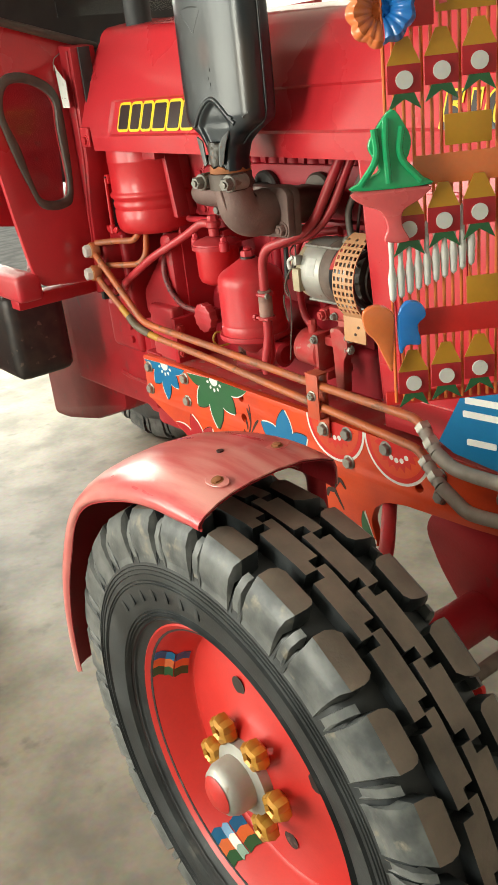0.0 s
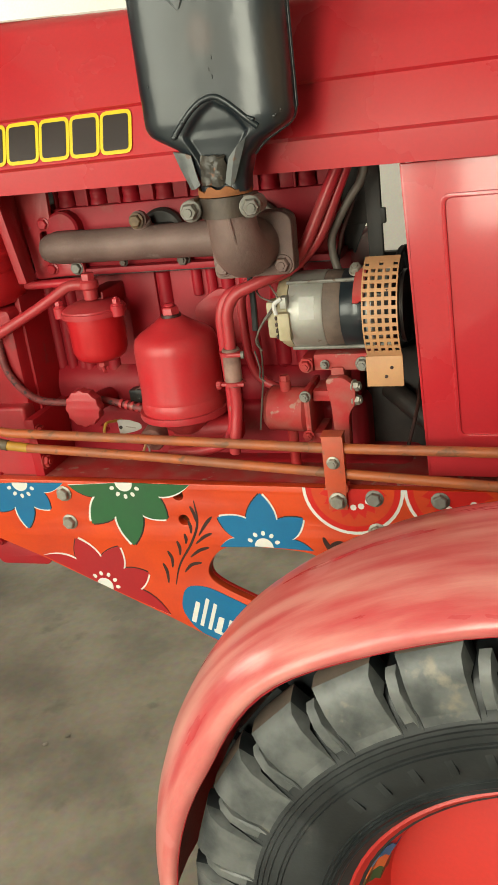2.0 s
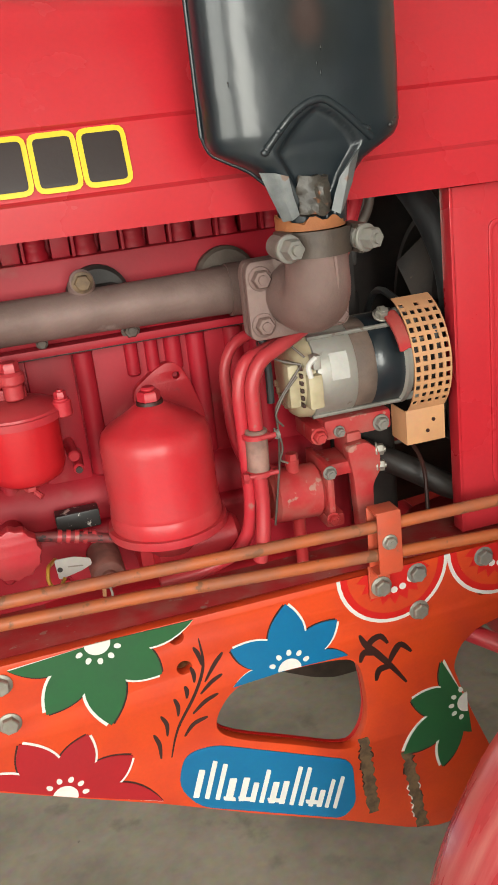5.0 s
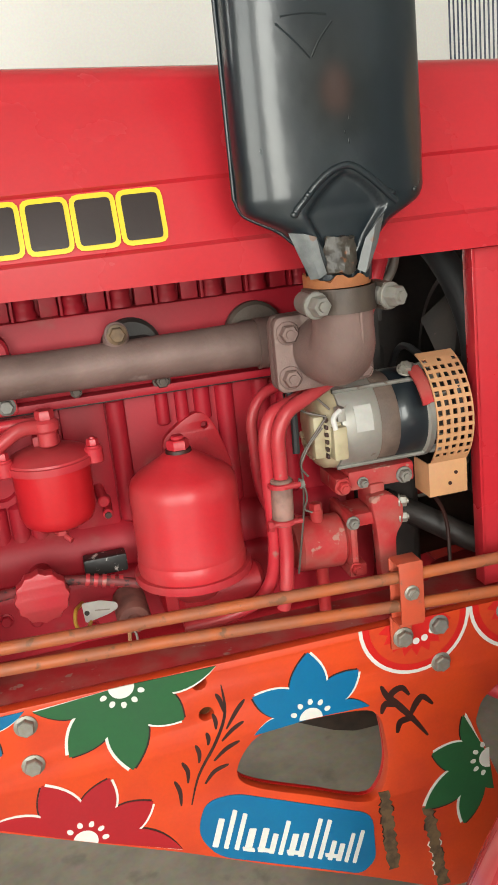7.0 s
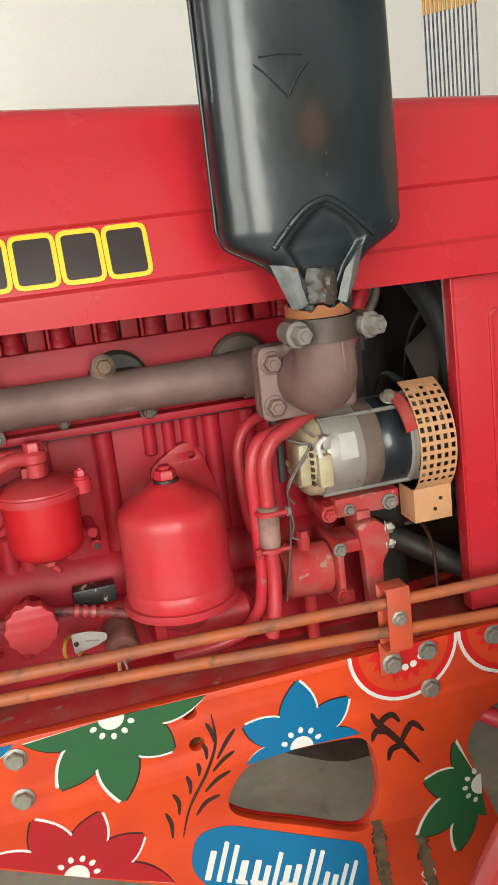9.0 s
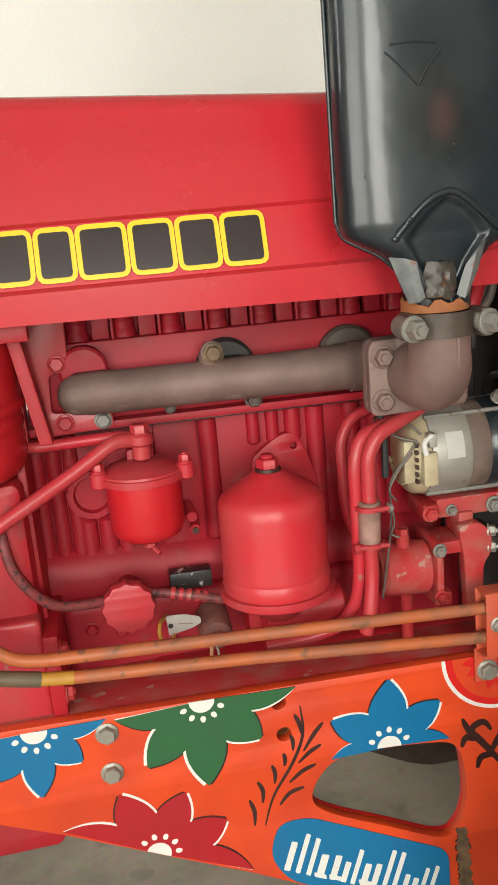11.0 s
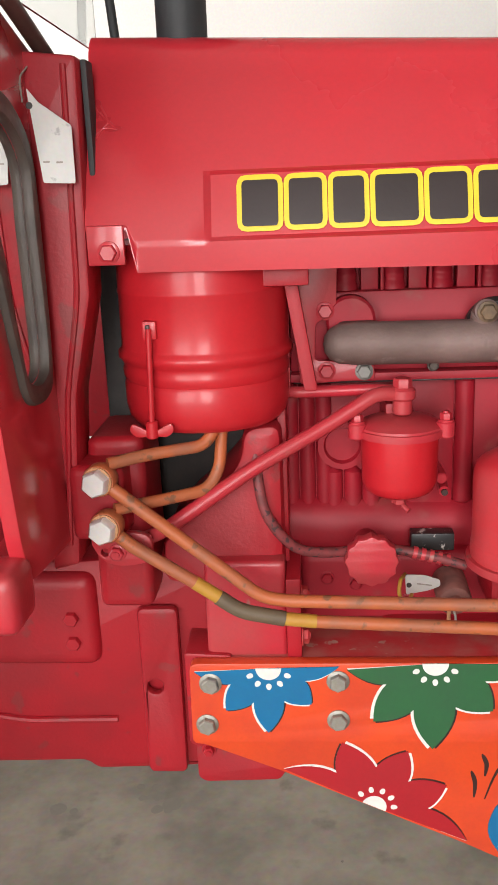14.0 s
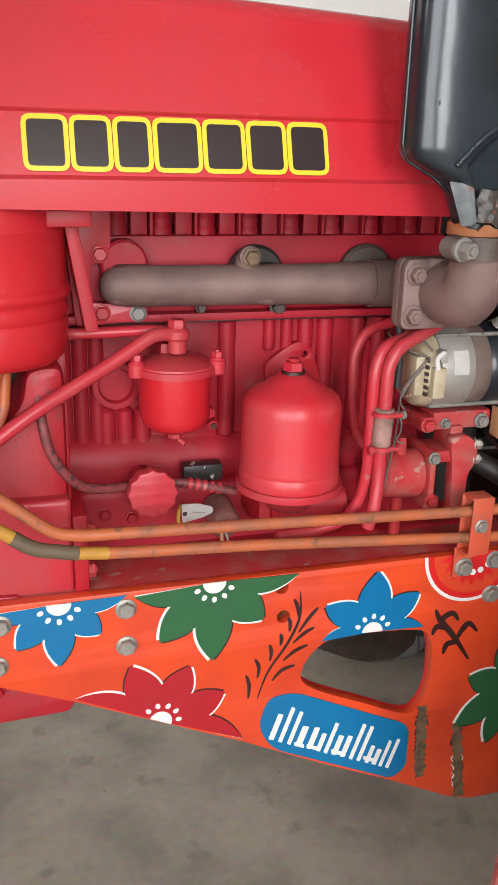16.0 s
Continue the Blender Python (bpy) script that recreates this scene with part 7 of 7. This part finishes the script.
    relief("plastic_flower", [(0.002, 1.328), (0.014, 1.348), (0.034, 1.346), (0.042, 1.330), (0.030, 1.318), (0.034, 1.294), (0.014, 1.294), (0.004, 1.284)], -0.026, -0.013, P_BLUE)
    relief("plastic_flower", [(0.094 + 0.020 * math.cos(radians(60 * k)), 1.730 + 0.034 * math.sin(radians(60 * k))) for k in range(6)], -0.022, -0.014, P_GREEN)
    relief("plastic_flower", [(0.112 + 0.020 * math.cos(radians(60 * k)), 1.730 + 0.030 * math.sin(radians(60 * k))) for k in range(6)], -0.020, -0.013, P_PINK)
    part("coral_hook", tube([(0.066, -0.01, 1.672), (0.062, -0.012, 1.71), (0.078, -0.012, 1.735), (0.094, -0.012, 1.738)], 0.0045, 0.02, 8), P_PINK, sc)
    return sc


make_screen(pose(1.142, -0.402, 0, 0, 0, 53), "tall ornamental screen of painted rods and plastic flowers")
make_screen(pose(1.122, 0.905, 0, 0, 0, -53), "tall ornamental screen of painted rods and plastic flowers")


def make_name_board():
    board = part("name_board", flat([[(0.900, 0.965), (0.960, 1.080), (1.03, 1.100), (1.20, 1.112), (1.20, 0.93), (0.936, 0.950)]], -0.050, -0.046), BLUE, tractor, "blue painted board with rows of white bars")
    for x0, x1, z in ((0.962, 1.034, 1.060), (0.957, 1.034, 1.034), (1.046, 1.090, 1.064), (1.046, 1.090, 1.038), (0.966, 1.030, 0.982), (1.042, 1.090, 0.986)):
        part("white_bar", flat([rounded([(x0, z - 0.006), (x0, z + 0.006), (x1, z + 0.012), (x1, z)], 0.003)], -0.0515, -0.0495), WHITE, board)
    return board


make_name_board()


# ---- loose things ----
def hanging_tag(name, pts, y, label, at):
    tag = empty(name, label, "tag")
    tag.matrix_world = at
    part("card", flat([rounded(pts, 0.004)], y - 0.0008, y + 0.0008), PLATE, tag)
    return tag


TW = tractor.matrix_world.copy()
t1 = hanging_tag("metal_tag", [(0.060, 0.999), (0.088, 0.998), (0.112, 0.990), (0.113, 0.980), (0.096, 0.973), (0.062, 0.966)], 0.084, "small worn white metal tag wired to the engine", TW)
part("eyelet", flat([circle(0.066, 0.982, 0.004, 12)], 0.0825, 0.0855), DARKM, t1)
part("printed_line", flat([[(0.078, 0.985), (0.100, 0.982), (0.100, 0.980), (0.078, 0.983)]], 0.0828, 0.0852), WIRE, t1)
part("wire", tube([(0.066, 0.084, 0.982), (0.062, 0.09, 0.990), (0.060, 0.10, 0.992)], 0.0014, 0.01, 6), WIRE, t1)
t2 = empty("price_tag", "curled white card tag hung on the cab panel", "tag")
t2.matrix_world = TW
part("card", flat([rounded([(-0.402, 1.688), (-0.390, 1.672), (-0.352, 1.644), (-0.353, 1.578), (-0.392, 1.580)], 0.003)], -0.0485, -0.047), PAPER, t2)
part("eyelet", flat([circle(-0.400, 1.668, 0.004, 12)], -0.0492, -0.0465), DARKM, t2)
for dx, dz in ((-0.390, 1.603), (-0.374, 1.602)):
    part("pencil_mark", flat([[(dx, dz), (dx + 0.008, dz), (dx + 0.008, dz + 0.002), (dx, dz + 0.002)]], -0.0491, -0.0480), WIRE, t2)


part("string", tube([(-0.408, -0.048, 1.672), (-0.41, -0.045, 1.70), (-0.405, -0.022, 1.715)], 0.0012, 0.01, 6), WIRE, t2)


def floor_bits():
    rng = random.Random(4)
    for k, (x, y, r) in enumerate(((-0.376, 0.255, 0.010), (-0.426, 0.213, 0.009), (-0.02, 0.62, 0.004), (0.0, 0.45, 0.004), (0.42, 0.55, 0.006), (-0.9, 0.5, 0.006), (0.15, 0.9, 0.005))):
        bm = bmesh.new()
        bmesh.ops.create_icosphere(bm, subdivisions=1, radius=r)
        for v in bm.verts:
            v.co *= rng.uniform(0.6, 1.2)
            v.co.z *= 0.35
        ob = part("pebble", moved(bm, Matrix.Translation((x, y, r * 0.2))), WIRE if k == 1 else STAIN, None)
        tagged(ob, "pale crumb of plaster on the floor" if k == 1 else "small dark crumb of dirt on the floor", "debris", "crumbs on the floor")
    drops = bmesh.new()
    for k, (x, y, r) in enumerate(((-0.57, 0.929, 0.012), (-0.528, 0.927, 0.012), (-0.557, 0.881, 0.012), (-0.512, 0.881, 0.015), (-0.508, 0.832, 0.017), (-0.471, 0.85, 0.026), (-0.478, 0.826, 0.012), (-0.786, 0.848, 0.024), (-0.74, 0.838, 0.012))):
        ring_ = [(x + r * (1 + 0.25 * noise.noise(Vector((math.cos(q), math.sin(q), k)))) * math.cos(q), y + r * (1 + 0.25 * noise.noise(Vector((math.cos(q), math.sin(q), k + 5.0)))) * math.sin(q), 0.0006 + 0.00005 * k) for q in (math.pi * j / 9 for j in range(18))]
        drops.faces.new([drops.verts.new(p) for p in ring_])
    ob = part("oil_spot", drops, STAIN, None)
    tagged(ob, "dark oil drips on the concrete under the gearbox", "stain", kind="stuff")


floor_bits()
